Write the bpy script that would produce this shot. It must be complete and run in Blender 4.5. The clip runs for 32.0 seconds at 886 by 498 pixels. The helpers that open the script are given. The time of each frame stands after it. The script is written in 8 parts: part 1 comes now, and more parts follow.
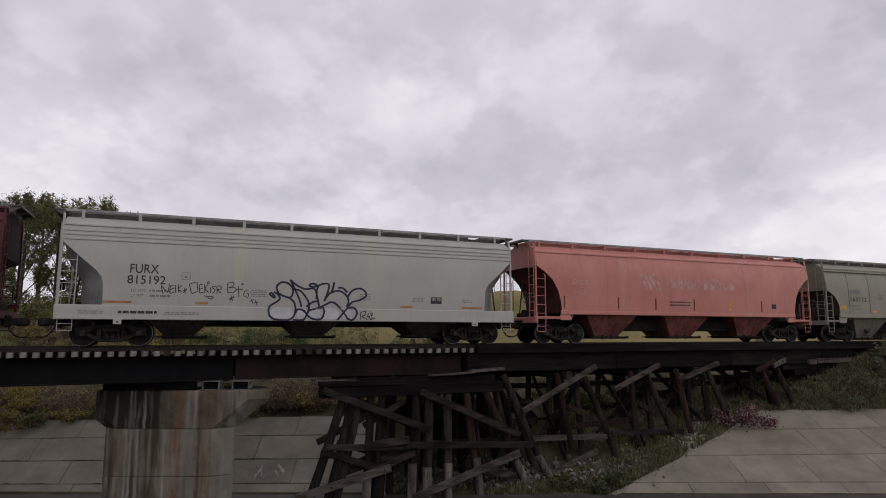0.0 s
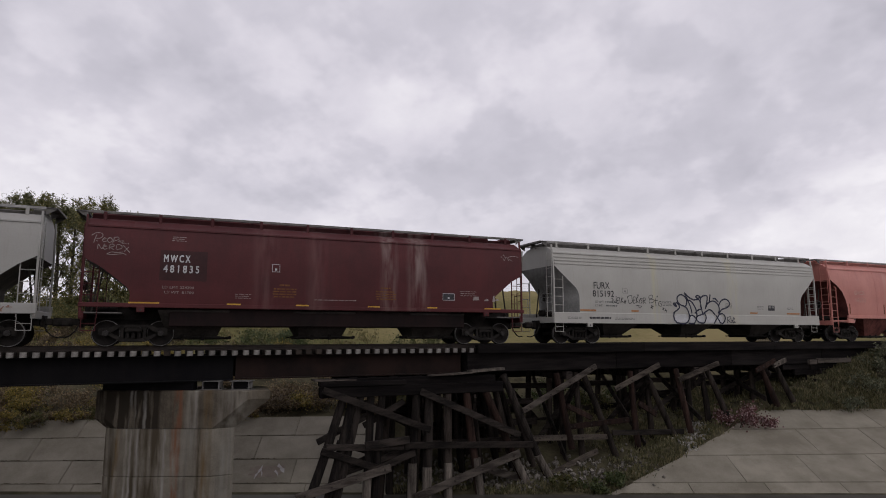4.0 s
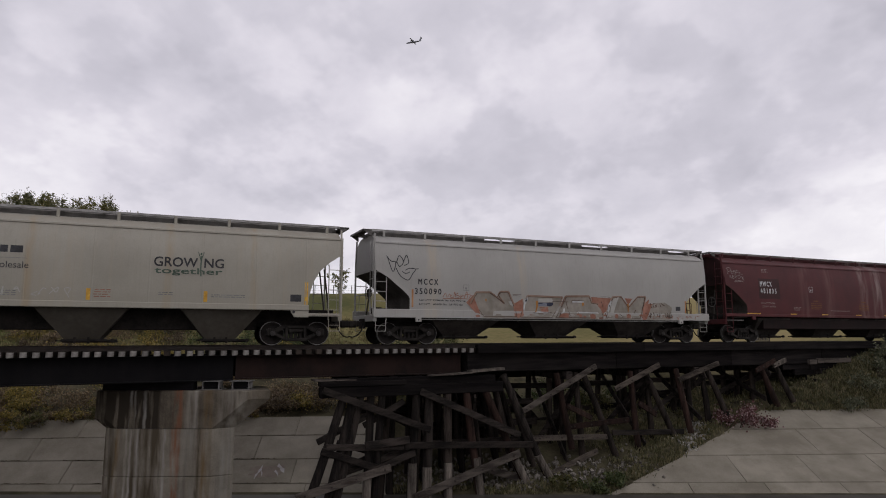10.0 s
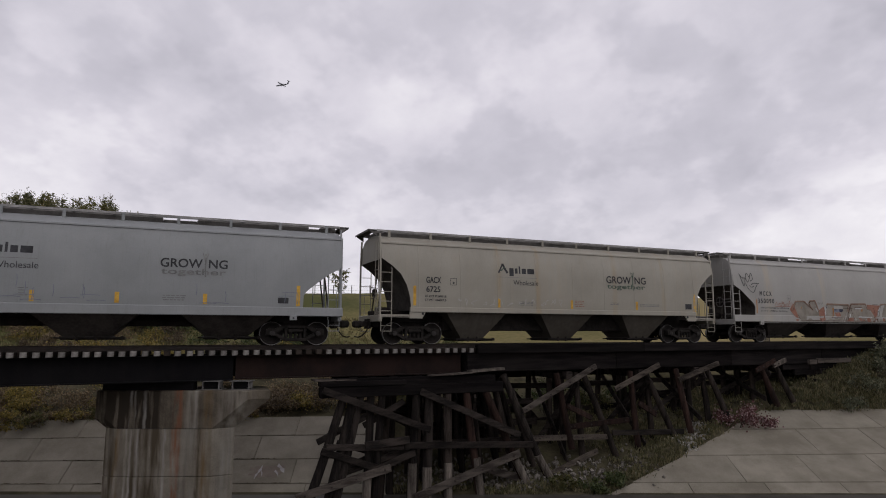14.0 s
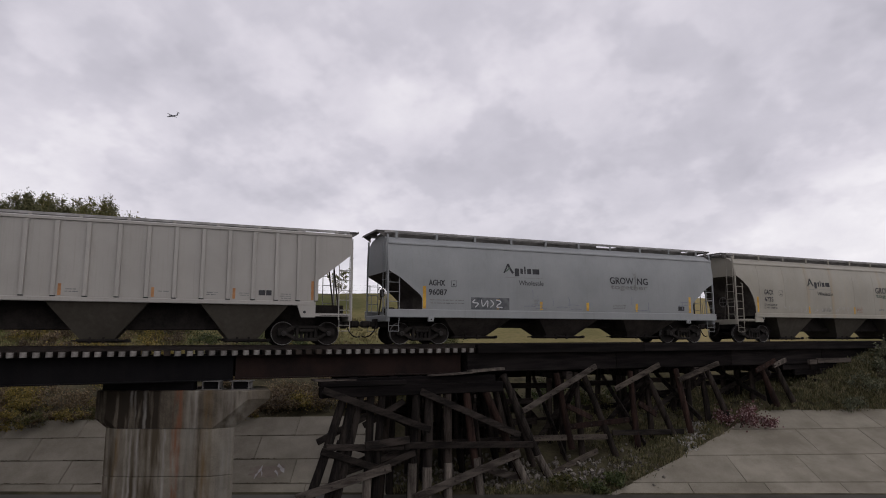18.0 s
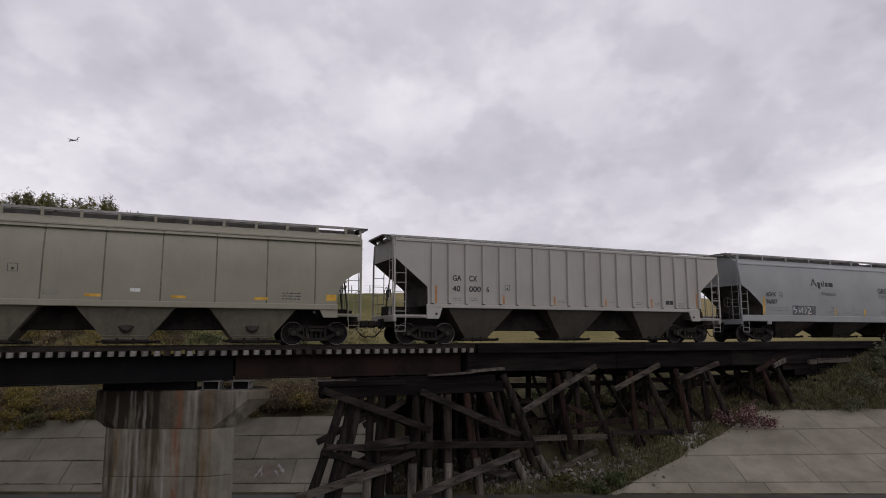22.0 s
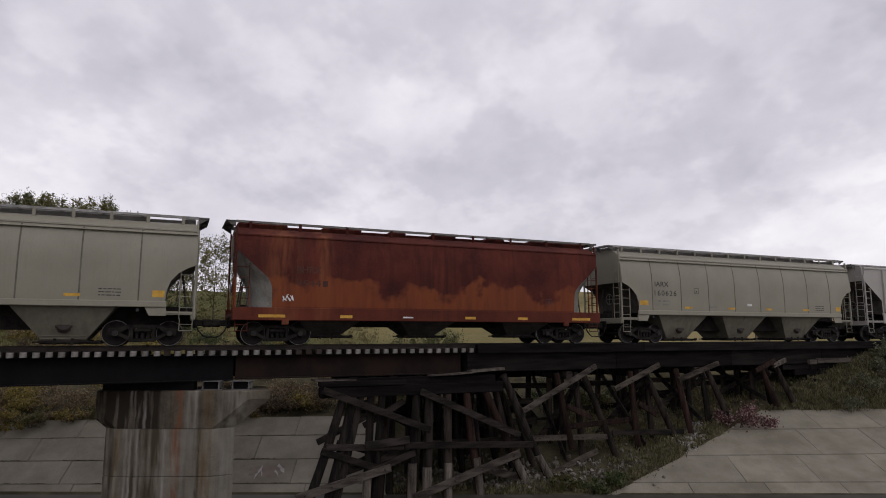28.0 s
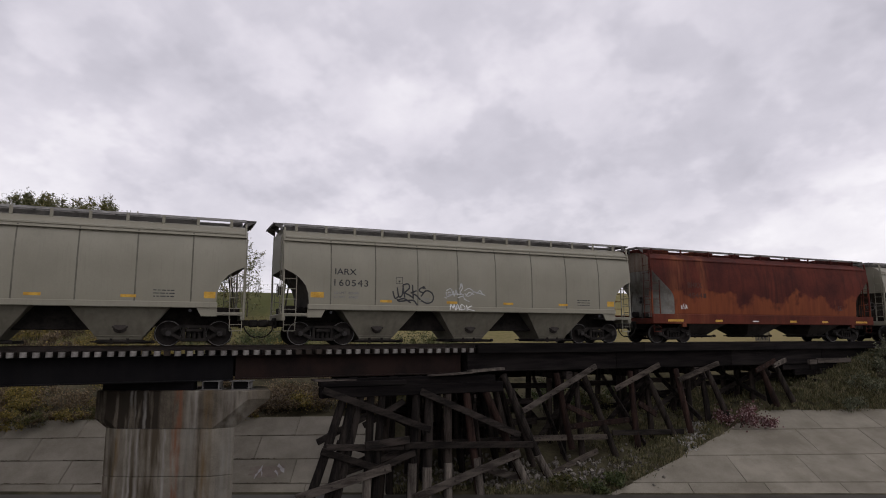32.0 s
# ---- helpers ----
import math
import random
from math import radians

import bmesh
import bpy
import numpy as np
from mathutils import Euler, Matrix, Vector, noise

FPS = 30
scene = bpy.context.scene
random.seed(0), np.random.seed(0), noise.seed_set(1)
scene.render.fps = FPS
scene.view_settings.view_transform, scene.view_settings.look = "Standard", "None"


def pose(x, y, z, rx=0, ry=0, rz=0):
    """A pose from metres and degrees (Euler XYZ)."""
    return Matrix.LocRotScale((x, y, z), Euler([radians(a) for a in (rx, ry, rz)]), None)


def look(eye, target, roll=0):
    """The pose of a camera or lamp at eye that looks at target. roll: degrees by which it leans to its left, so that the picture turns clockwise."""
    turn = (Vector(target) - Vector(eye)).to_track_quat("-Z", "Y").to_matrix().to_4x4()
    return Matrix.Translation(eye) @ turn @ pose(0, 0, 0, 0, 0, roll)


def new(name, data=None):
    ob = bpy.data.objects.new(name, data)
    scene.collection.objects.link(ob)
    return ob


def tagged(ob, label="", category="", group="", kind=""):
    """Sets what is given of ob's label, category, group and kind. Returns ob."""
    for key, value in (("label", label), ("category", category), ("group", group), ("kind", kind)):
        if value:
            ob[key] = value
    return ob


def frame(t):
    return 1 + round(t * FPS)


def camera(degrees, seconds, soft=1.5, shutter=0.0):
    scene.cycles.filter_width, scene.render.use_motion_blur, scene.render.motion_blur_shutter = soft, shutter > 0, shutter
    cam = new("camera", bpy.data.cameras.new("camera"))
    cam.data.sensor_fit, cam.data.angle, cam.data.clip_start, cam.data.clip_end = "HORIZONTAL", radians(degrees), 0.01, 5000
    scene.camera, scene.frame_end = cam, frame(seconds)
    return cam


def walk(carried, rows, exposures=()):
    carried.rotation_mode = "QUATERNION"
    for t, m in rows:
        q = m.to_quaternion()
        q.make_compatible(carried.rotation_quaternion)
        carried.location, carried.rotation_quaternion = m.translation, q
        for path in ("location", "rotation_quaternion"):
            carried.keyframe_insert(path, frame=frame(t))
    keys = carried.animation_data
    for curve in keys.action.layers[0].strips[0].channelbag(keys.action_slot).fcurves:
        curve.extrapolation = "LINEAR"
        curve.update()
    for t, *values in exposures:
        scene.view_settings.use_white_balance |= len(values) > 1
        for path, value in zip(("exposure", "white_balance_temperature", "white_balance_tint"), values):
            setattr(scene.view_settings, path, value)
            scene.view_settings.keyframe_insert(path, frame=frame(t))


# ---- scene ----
cam = camera(70.0, 32.0, soft=1.0)
EYE = pose(0, 0, 0.42, 97.68, 0, 0)
walk(cam, [(0, EYE), (32, EYE)], [(0, 0.0), (3, 0.0), (6, 0.06), (11, 0.05), (14, 0.0), (25, 0.0), (28, 0.08), (32, 0.09)])

# ---- world, sun, exposure ----
TURN = 23.18                      # heading of the track against the x axis, degrees
CT, ST = math.cos(radians(TURN)), math.sin(radians(TURN))
TRACK = pose(-26.5 * ST, 26.5 * CT, 0, 0, 0, TURN)   # track space: x along the rails, y away from the eye, z = 0 on the rail head
SPEED = 4.971                     # the train's pace, m/s

scene.view_settings.exposure = 0.0


def nodes_of(tree):
    tree.nodes.clear()

    def add(kind, operation="", data_type="", noise_dimensions="", **values):
        n = tree.nodes.new(kind)
        if operation:
            n.operation = operation
        if data_type:
            n.data_type = data_type
        if noise_dimensions:
            n.noise_dimensions = noise_dimensions
        for key, value in values.items():
            n.inputs[int(key[2:])].default_value = value
        return n

    def link(a, b, out=0, into=0):
        tree.links.new(a.outputs[out], b.inputs[into])
    return add, link


def ramp(node, *stops):
    el = node.color_ramp.elements
    while len(el) < len(stops):
        el.new(0.5)
    for e, (p, c) in zip(el, stops):
        e.position = p
        e.color = (*c, 1) if len(c) == 3 else c


def make_world():
    w = bpy.data.worlds.new("overcast_sky")
    scene.world = w
    w.use_nodes = True
    add, link = nodes_of(w.node_tree)
    tc = add("ShaderNodeTexCoord")
    sep = add("ShaderNodeSeparateXYZ")
    link(tc, sep, 0)
    # a cloud deck: directions are laid out on a level sheet overhead
    up = add("ShaderNodeMath", operation="MAXIMUM", i_1=0.0)
    link(sep, up, 2)
    lift = add("ShaderNodeMath", operation="ADD", i_1=0.42)
    link(up, lift)
    px = add("ShaderNodeMath", operation="DIVIDE")
    py = add("ShaderNodeMath", operation="DIVIDE")
    link(sep, px, 0), link(lift, px, 0, 1), link(sep, py, 1), link(lift, py, 0, 1)
    deck = add("ShaderNodeCombineXYZ")
    link(px, deck), link(py, deck, 0, 1)
    turn = add("ShaderNodeMapping")
    turn.inputs["Rotation"].default_value = (0, 0, radians(24))
    turn.inputs["Scale"].default_value = (1.0, 0.9, 1.0)
    turn.inputs["Location"].default_value = (3.1, 1.7, 0)
    link(deck, turn)
    big = add("ShaderNodeTexNoise", noise_dimensions="2D")
    big.inputs["Scale"].default_value = 2.0
    big.inputs["Detail"].default_value = 7
    big.inputs["Roughness"].default_value = 0.48
    big.inputs["Distortion"].default_value = 0.1
    link(turn, big)
    fine = add("ShaderNodeTexNoise", noise_dimensions="2D")
    fine.inputs["Scale"].default_value = 6.0
    fine.inputs["Detail"].default_value = 6
    fine.inputs["Roughness"].default_value = 0.55
    fine.inputs["Distortion"].default_value = 0.15
    link(turn, fine)
    both = add("ShaderNodeMix", data_type="FLOAT")
    both.inputs[0].default_value = 0.28
    tree = w.node_tree
    tree.links.new(big.outputs[0], both.inputs[2])
    tree.links.new(fine.outputs[0], both.inputs[3])
    lump = add("ShaderNodeTexNoise", noise_dimensions="2D")
    lump.inputs["Scale"].default_value, lump.inputs["Detail"].default_value, lump.inputs["Roughness"].default_value = 4.6, 4.0, 0.55
    link(turn, lump)
    dark = add("ShaderNodeMapRange", i_1=0.44, i_2=0.60, i_3=0.155, i_4=0.085)
    dark.interpolation_type = "SMOOTHSTEP"
    link(lump, dark)
    last = add("ShaderNodeMath", operation="MULTIPLY_ADD", i_1=0.74)
    tree.links.new(both.outputs[0], last.inputs[0])
    tree.links.new(dark.outputs[0], last.inputs[2])
    # heavier and thinner parts of the deck: direction, sharpness, amount; last three unseen, added to shape the light
    for (x, y, z), sharp, amount in (((-0.31, 0.87, 0.40), 110, -0.05), ((-0.26, 0.95, 0.29), 50, -0.04), ((0.42, 0.87, 0.33), 14, -0.05), ((-0.36, 0.90, 0.33), 160, 0.04), ((-0.11, 0.977, 0.182), 50, -0.045),
                                     ((-0.43, 0.885, 0.177), 60, 0.05), ((-0.08, 0.90, 0.42), 40, 0.03), ((0.50, 0.79, 0.36), 60, 0.045), ((0.55, 0.82, 0.155), 120, 0.09), ((-0.53, 0.80, 0.29), 70, -0.03), ((0.30, 0.92, 0.26), 12, -0.03), ((0.96, -0.05, 0.25), 7, 0.20), ((-0.95, -0.2, 0.25), 5, -0.12), ((0.1, -0.93, 0.35), 3, 0.09)):
        v = Vector((x, y, z)).normalized()
        dot = add("ShaderNodeVectorMath", operation="DOT_PRODUCT")
        link(tc, dot)
        dot.inputs[1].default_value = v
        less = add("ShaderNodeMath", operation="SUBTRACT", i_1=1.0)
        tree.links.new(dot.outputs["Value"], less.inputs[0])
        mul = add("ShaderNodeMath", operation="MULTIPLY", i_1=sharp)
        link(less, mul)
        ex = add("ShaderNodeMath", operation="EXPONENT")
        link(mul, ex)
        amt = add("ShaderNodeMath", operation="MULTIPLY_ADD", i_1=amount)
        link(ex, amt)
        tree.links.new(last.outputs[0], amt.inputs[2])
        last = amt
    col = add("ShaderNodeValToRGB")
    ramp(col, (0.25, (0.46, 0.445, 0.505)), (0.42, (0.61, 0.586, 0.656)), (0.51, (0.72, 0.688, 0.758)), (0.64, (0.885, 0.855, 0.902)), (0.80, (1.22, 1.17, 1.19)))
    tree.links.new(last.outputs[0], col.inputs[0])
    # the deck thins towards the horizon
    low = add("ShaderNodeMapRange", i_1=0.0, i_2=0.22, i_3=0.4, i_4=0.0)
    link(up, low)
    pale = add("ShaderNodeMix", data_type="RGBA")
    tree.links.new(low.outputs[0], pale.inputs[0])
    tree.links.new(col.outputs[0], pale.inputs[6])
    pale.inputs[7].default_value = (0.83, 0.80, 0.835, 1)
    sky = add("ShaderNodeTexSky")
    sky.sky_type, sky.sun_disc, sky.sun_elevation, sky.sun_rotation = "NISHITA", False, radians(41.6), radians(160)
    dim = add("ShaderNodeVectorMath", operation="SCALE")
    link(sky, dim)
    dim.inputs["Scale"].default_value = 0.1
    cover = add("ShaderNodeMix", data_type="RGBA")
    cover.inputs[0].default_value = 0.97
    tree.links.new(dim.outputs[0], cover.inputs[6])
    tree.links.new(pale.outputs[2], cover.inputs[7])
    bg = add("ShaderNodeBackground")
    tree.links.new(cover.outputs[2], bg.inputs[0])
    bg.inputs[1].default_value = 1.0
    out = add("ShaderNodeOutputWorld")
    link(bg, out)


make_world()
sun_data = bpy.data.lights.new("sun", "SUN")
sun_data.energy, sun_data.angle, sun_data.color = 0.26, radians(30), (1.0, 0.97, 0.93)
sun = new("sun", sun_data)
sun.matrix_world = look((14, -38, 36), (0, 0, 0))

# ---- materials ----


def surface(name, c1, c2, rough=0.8, metal=0.0, grain=30.0, blotch=1.2, bump=0.25, streak=0.0, streak_col=(0.1, 0.09, 0.08),
            vary=0.0, speck=None, stretch=(1, 1, 1), edges=(0.35, 0.65), gloss=0.3):
    """Two tones in large blotches with fine grain; streak: runs down the face; vary: brightness from object to object."""
    m = bpy.data.materials.new(name)
    m.use_nodes = True
    t = m.node_tree
    add, link = nodes_of(t)
    tc = add("ShaderNodeTexCoord")
    mp = add("ShaderNodeMapping")
    mp.inputs["Scale"].default_value = stretch
    link(tc, mp, 3)
    n1 = add("ShaderNodeTexNoise")
    n1.inputs["Scale"].default_value, n1.inputs["Detail"].default_value = blotch, 5
    n1.inputs["Roughness"].default_value = 0.6
    n2 = add("ShaderNodeTexNoise")
    n2.inputs["Scale"].default_value, n2.inputs["Detail"].default_value = grain, 4
    link(mp, n1), link(mp, n2)
    mixn = add("ShaderNodeMath", operation="MULTIPLY_ADD", i_1=0.35)
    link(n2, mixn), link(n1, mixn, 0, 2)
    off = add("ShaderNodeMath", operation="SUBTRACT", i_1=0.175)
    link(mixn, off)
    cr = add("ShaderNodeValToRGB")
    ramp(cr, (edges[0], c1), (edges[1], c2))
    link(off, cr)
    col = cr.outputs[0]
    if streak:
        ms = add("ShaderNodeMapping")
        ms.inputs["Scale"].default_value = (2.6, 2.6, 0.16)
        link(tc, ms, 3)
        n3 = add("ShaderNodeTexNoise")
        n3.inputs["Scale"].default_value, n3.inputs["Detail"].default_value = 1.6, 6
        link(ms, n3)
        sr = add("ShaderNodeMapRange", i_1=0.5, i_2=0.78, i_3=0.0, i_4=streak)
        link(n3, sr)
        mx = add("ShaderNodeMix", data_type="RGBA")
        t.links.new(sr.outputs[0], mx.inputs[0])
        t.links.new(col, mx.inputs[6])
        mx.inputs[7].default_value = (*streak_col, 1)
        col = mx.outputs[2]
    if speck:
        n4 = add("ShaderNodeTexNoise")
        n4.inputs["Scale"].default_value, n4.inputs["Detail"].default_value = speck[1], 7
        link(mp, n4)
        sr = add("ShaderNodeMapRange", i_1=speck[2], i_2=speck[2] + 0.18, i_3=0.0, i_4=1.0)
        link(n4, sr)
        mx = add("ShaderNodeMix", data_type="RGBA")
        t.links.new(sr.outputs[0], mx.inputs[0])
        t.links.new(col, mx.inputs[6])
        mx.inputs[7].default_value = (*speck[0], 1)
        col = mx.outputs[2]
    if vary:
        oi = add("ShaderNodeObjectInfo")
        vr = add("ShaderNodeMapRange", i_1=0.0, i_2=1.0, i_3=1.0 - vary, i_4=1.0 + vary)
        t.links.new(oi.outputs["Random"], vr.inputs[0])
        hs = add("ShaderNodeHueSaturation")
        t.links.new(vr.outputs[0], hs.inputs["Value"])
        t.links.new(col, hs.inputs["Color"])
        col = hs.outputs[0]
    bs = add("ShaderNodeBsdfPrincipled")
    t.links.new(col, bs.inputs["Base Color"])
    bs.inputs["Roughness"].default_value, bs.inputs["Metallic"].default_value = rough, metal
    bs.inputs["Specular IOR Level"].default_value = gloss
    if bump:
        bp = add("ShaderNodeBump")
        bp.inputs["Strength"].default_value, bp.inputs["Distance"].default_value = bump, 0.02
        link(off, bp, 0, bp.inputs.find("Height"))
        t.links.new(bp.outputs[0], bs.inputs["Normal"])
    out = add("ShaderNodeOutputMaterial")
    link(bs, out)
    return m


def leaf_material(name, c1, c2, c3):
    m = bpy.data.materials.new(name)
    m.use_nodes = True
    t = m.node_tree
    add, link = nodes_of(t)
    geo = add("ShaderNodeNewGeometry")
    cr = add("ShaderNodeValToRGB")
    ramp(cr, (0.0, c1), (0.55, c2), (1.0, c3))
    t.links.new(geo.outputs["Random Per Island"], cr.inputs[0])
    bs = add("ShaderNodeBsdfPrincipled")
    link(cr, bs)
    bs.inputs["Roughness"].default_value = 0.65
    tr = add("ShaderNodeBsdfTranslucent")
    link(cr, tr)
    mx = add("ShaderNodeMixShader", i_0=0.38)
    link(bs, mx, 0, 1), link(tr, mx, 0, 2)
    out = add("ShaderNodeOutputMaterial")
    link(mx, out)
    return m


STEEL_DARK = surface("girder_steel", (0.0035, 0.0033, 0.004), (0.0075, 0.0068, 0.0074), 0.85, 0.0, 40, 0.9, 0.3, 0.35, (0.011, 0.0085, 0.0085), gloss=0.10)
STEEL_RUST = surface("rusted_girder", (0.008, 0.006, 0.0055), (0.021, 0.012, 0.0098), 0.85, 0.0, 35, 0.8, 0.35, 0.5, (0.009, 0.007, 0.007), gloss=0.12)
RAIL = surface("rail_steel", (0.014, 0.0105, 0.009), (0.03, 0.022, 0.018), 0.75, 0.2, 60, 2, 0.1)
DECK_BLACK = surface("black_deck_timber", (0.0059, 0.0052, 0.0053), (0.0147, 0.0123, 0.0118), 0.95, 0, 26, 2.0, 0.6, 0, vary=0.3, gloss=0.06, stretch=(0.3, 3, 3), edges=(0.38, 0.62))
TIMBER_BROWN = surface("brown_timber", (0.022, 0.018, 0.0155), (0.070, 0.058, 0.048), 0.95, 0, 28, 2.2, 0.7, 0, vary=0.3, gloss=0.08, stretch=(0.45, 2, 2), edges=(0.38, 0.62))
TIMBER = surface("creosoted_timber", (0.0095, 0.008, 0.0073), (0.040, 0.032, 0.027), 0.95, 0, 26, 2.0, 0.6, 0, vary=0.35, gloss=0.08, stretch=(2.2, 2.2, 0.22), edges=(0.38, 0.62))
TIMBER_BEAM = surface("creosoted_beam", (0.0095, 0.0083, 0.0077), (0.038, 0.031, 0.027), 0.95, 0, 26, 2.0, 0.6, 0, vary=0.35, gloss=0.08, stretch=(0.4, 2, 2), edges=(0.38, 0.62))
TIMBER_DARK = surface("tarred_timber", (0.008, 0.007, 0.0066), (0.028, 0.023, 0.020), 0.95, 0, 26, 2.0, 0.6, 0, vary=0.3, gloss=0.08, stretch=(2.2, 2.2, 0.22), edges=(0.38, 0.62))
TIMBER_FOOT = surface("weathered_pile_foot", (0.045, 0.038, 0.033), (0.135, 0.117, 0.10), 0.95, 0, 30, 2.4, 0.7, 0, vary=0.25, gloss=0.1, stretch=(2.2, 2.2, 0.25), edges=(0.38, 0.62))
TIMBER_RED = surface("reddish_timber", (0.012, 0.008, 0.007), (0.034, 0.020, 0.016), 0.95, 0, 24, 2.2, 0.6, 0, vary=0.3, gloss=0.08, stretch=(2.2, 2.2, 0.22), edges=(0.38, 0.62))
TIMBER_GREY = surface("weathered_timber", (0.028, 0.023, 0.020), (0.085, 0.072, 0.062), 0.95, 0, 30, 2.4, 0.7, 0, vary=0.25, gloss=0.1, stretch=(0.45, 2, 2), edges=(0.38, 0.62))
TIE_END = surface("tie_end_grain", (0.058, 0.053, 0.049), (0.20, 0.188, 0.175), 0.9, 0, 50, 7, 0.6, 0, vary=0.25, gloss=0.15)
CONCRETE = surface("pier_concrete", (0.135, 0.125, 0.11), (0.25, 0.24, 0.22), 0.92, 0, 28, 0.9, 0.3, 0.8, (0.05, 0.042, 0.033), gloss=0.15)
PANEL = surface("apron_concrete", (0.164, 0.147, 0.116), (0.243, 0.222, 0.180), 0.95, 0, 22, 0.7, 0.25, 0, vary=0.08, speck=((0.11, 0.10, 0.082), 1.7, 0.72), gloss=0.12)
RUST_STAIN = surface("rust_stain", (0.10, 0.035, 0.016), (0.18, 0.08, 0.045), 0.9, 0, 20, 4, 0.1, gloss=0.1)
BALLAST = surface("ballast", (0.06, 0.053, 0.05), (0.15, 0.14, 0.13), 0.95, 0, 14, 3, 0.9, gloss=0.1)
GRAVEL = surface("white_gravel", (0.17, 0.16, 0.14), (0.32, 0.305, 0.28), 0.9, 0, 18, 3, 0.3, vary=0.4, gloss=0.1)
STONE = surface("pale_rubble", (0.085, 0.075, 0.066), (0.20, 0.182, 0.16), 0.9, 0, 18, 3, 0.4, vary=0.4, gloss=0.1)
WATER = surface("channel_bed", (0.032, 0.028, 0.023), (0.06, 0.054, 0.045), 0.6, 0, 12, 0.8, 0.2)
BARK = surface("bark", (0.04, 0.033, 0.026), (0.11, 0.098, 0.08), 0.95, 0, 20, 4, 0.7, gloss=0.1)
LEAF_POPLAR = leaf_material("poplar_leaf", (0.062, 0.073, 0.032), (0.13, 0.132, 0.06), (0.24, 0.21, 0.10))
LEAF_YELLOW = leaf_material("yellowing_leaf", (0.0875, 0.0825, 0.025), (0.2125, 0.1688, 0.045), (0.375, 0.2687, 0.0688))
LEAF_GREEN = leaf_material("shrub_leaf", (0.0264, 0.0408, 0.0132), (0.066, 0.084, 0.0276), (0.12, 0.132, 0.048))
LEAF_SAGE = leaf_material("sage_leaf", (0.050, 0.056, 0.030), (0.11, 0.116, 0.066), (0.21, 0.205, 0.13))
LEAF_BROWN = leaf_material("dry_brush", (0.081, 0.058, 0.0351), (0.162, 0.1161, 0.0675), (0.27, 0.2025, 0.108))
LEAF_RED = leaf_material("red_shrub_leaf", (0.07, 0.025, 0.022), (0.16, 0.07, 0.07), (0.46, 0.34, 0.34))
GRASS = leaf_material("grass_blade", (0.0525, 0.0575, 0.0225), (0.1125, 0.1038, 0.0475), (0.2375, 0.1975, 0.1063))
WHEEL = surface("wheel_steel", (0.0075, 0.0066, 0.0062), (0.018, 0.0147, 0.013), 0.75, 0.0, 30, 3, 0.2, gloss=0.15)
WHEEL_CAP = surface("greasy_cap", (0.012, 0.011, 0.010), (0.035, 0.031, 0.029), 0.6, 0.2, 30, 3, 0.2)
TREAD = surface("bright_tread", (0.07, 0.067, 0.065), (0.21, 0.203, 0.196), 0.45, 0.4, 30, 3, 0.05)
BOGIE = surface("bogie_iron", (0.0085, 0.0076, 0.0071), (0.028, 0.0243, 0.0215), 0.85, 0.0, 30, 3, 0.35, gloss=0.15)
UNDER = surface("underframe_grime_and_shade", (0.010, 0.009, 0.0085), (0.026, 0.022, 0.02), 0.9, 0, 14, 1.5, 0.3, gloss=0.12)
# grey toned down for the shaded band below the walkways
HATCH = surface("shade_grey_hatch", (0.11, 0.104, 0.096), (0.19, 0.18, 0.168), 0.8, 0, 30, 1.6, 0.15)
WALKWAY = surface("galvanised_walkway", (0.20, 0.195, 0.188), (0.36, 0.35, 0.34), 0.75, 0.1, 40, 2, 0.3)
GRATE = surface("walkway_steel", (0.075, 0.07, 0.066), (0.15, 0.142, 0.133), 0.75, 0.2, 40, 2, 0.3)
BEARING = surface("dull_bearing_steel", (0.09, 0.086, 0.082), (0.18, 0.174, 0.168), 0.7, 0.1, 40, 3, 0.2)
INK = surface("black_paint", (0.02, 0.02, 0.022), (0.045, 0.045, 0.05), 0.7, 0, 20, 3, 0)
INK_GREY = surface("worn_grey_paint", (0.12, 0.12, 0.12), (0.22, 0.22, 0.21), 0.8, 0, 20, 3, 0)
INK_BLUE = surface("blue_black_spray", (0.012, 0.014, 0.03), (0.03, 0.033, 0.06), 0.7, 0, 12, 2, 0)
INK_WHITE = surface("white_paint", (0.5, 0.5, 0.49), (0.7, 0.7, 0.68), 0.7, 0, 20, 3, 0)
INK_FADE = surface("grimy_white_paint", (0.20, 0.17, 0.165), (0.30, 0.26, 0.25), 0.8, 0, 10, 3.0, 0)
WARNING = surface("dull_orange_stencil", (0.10, 0.040, 0.012), (0.17, 0.075, 0.022), 0.8, 0, 10, 3.0, 0)
INK_FAINT = surface("faded_white_paint", (0.36, 0.16, 0.135), (0.50, 0.31, 0.27), 0.8, 0, 10, 3.5, 0)
INK_RED = surface("red_spray", (0.20, 0.085, 0.055), (0.29, 0.145, 0.105), 0.75, 0, 8, 2, 0)
INK_TAN = surface("tan_spray", (0.175, 0.156, 0.130), (0.262, 0.238, 0.205), 0.8, 0, 5, 1.6, 0)
INK_SILVER = surface("silver_spray", (0.38, 0.38, 0.39), (0.52, 0.52, 0.53), 0.6, 0.1, 8, 1.2, 0)
INK_BROWN = surface("brown_spray", (0.05, 0.030, 0.022), (0.10, 0.062, 0.045), 0.8, 0, 8, 1.2, 0)
INK_RUSSET = surface("russet_spray", (0.17, 0.105, 0.075), (0.25, 0.17, 0.13), 0.8, 0, 8, 1.5, 0)
INK_AMBER = surface("amber_spray", (0.24, 0.10, 0.025), (0.33, 0.15, 0.04), 0.75, 0, 8, 1.5, 0)
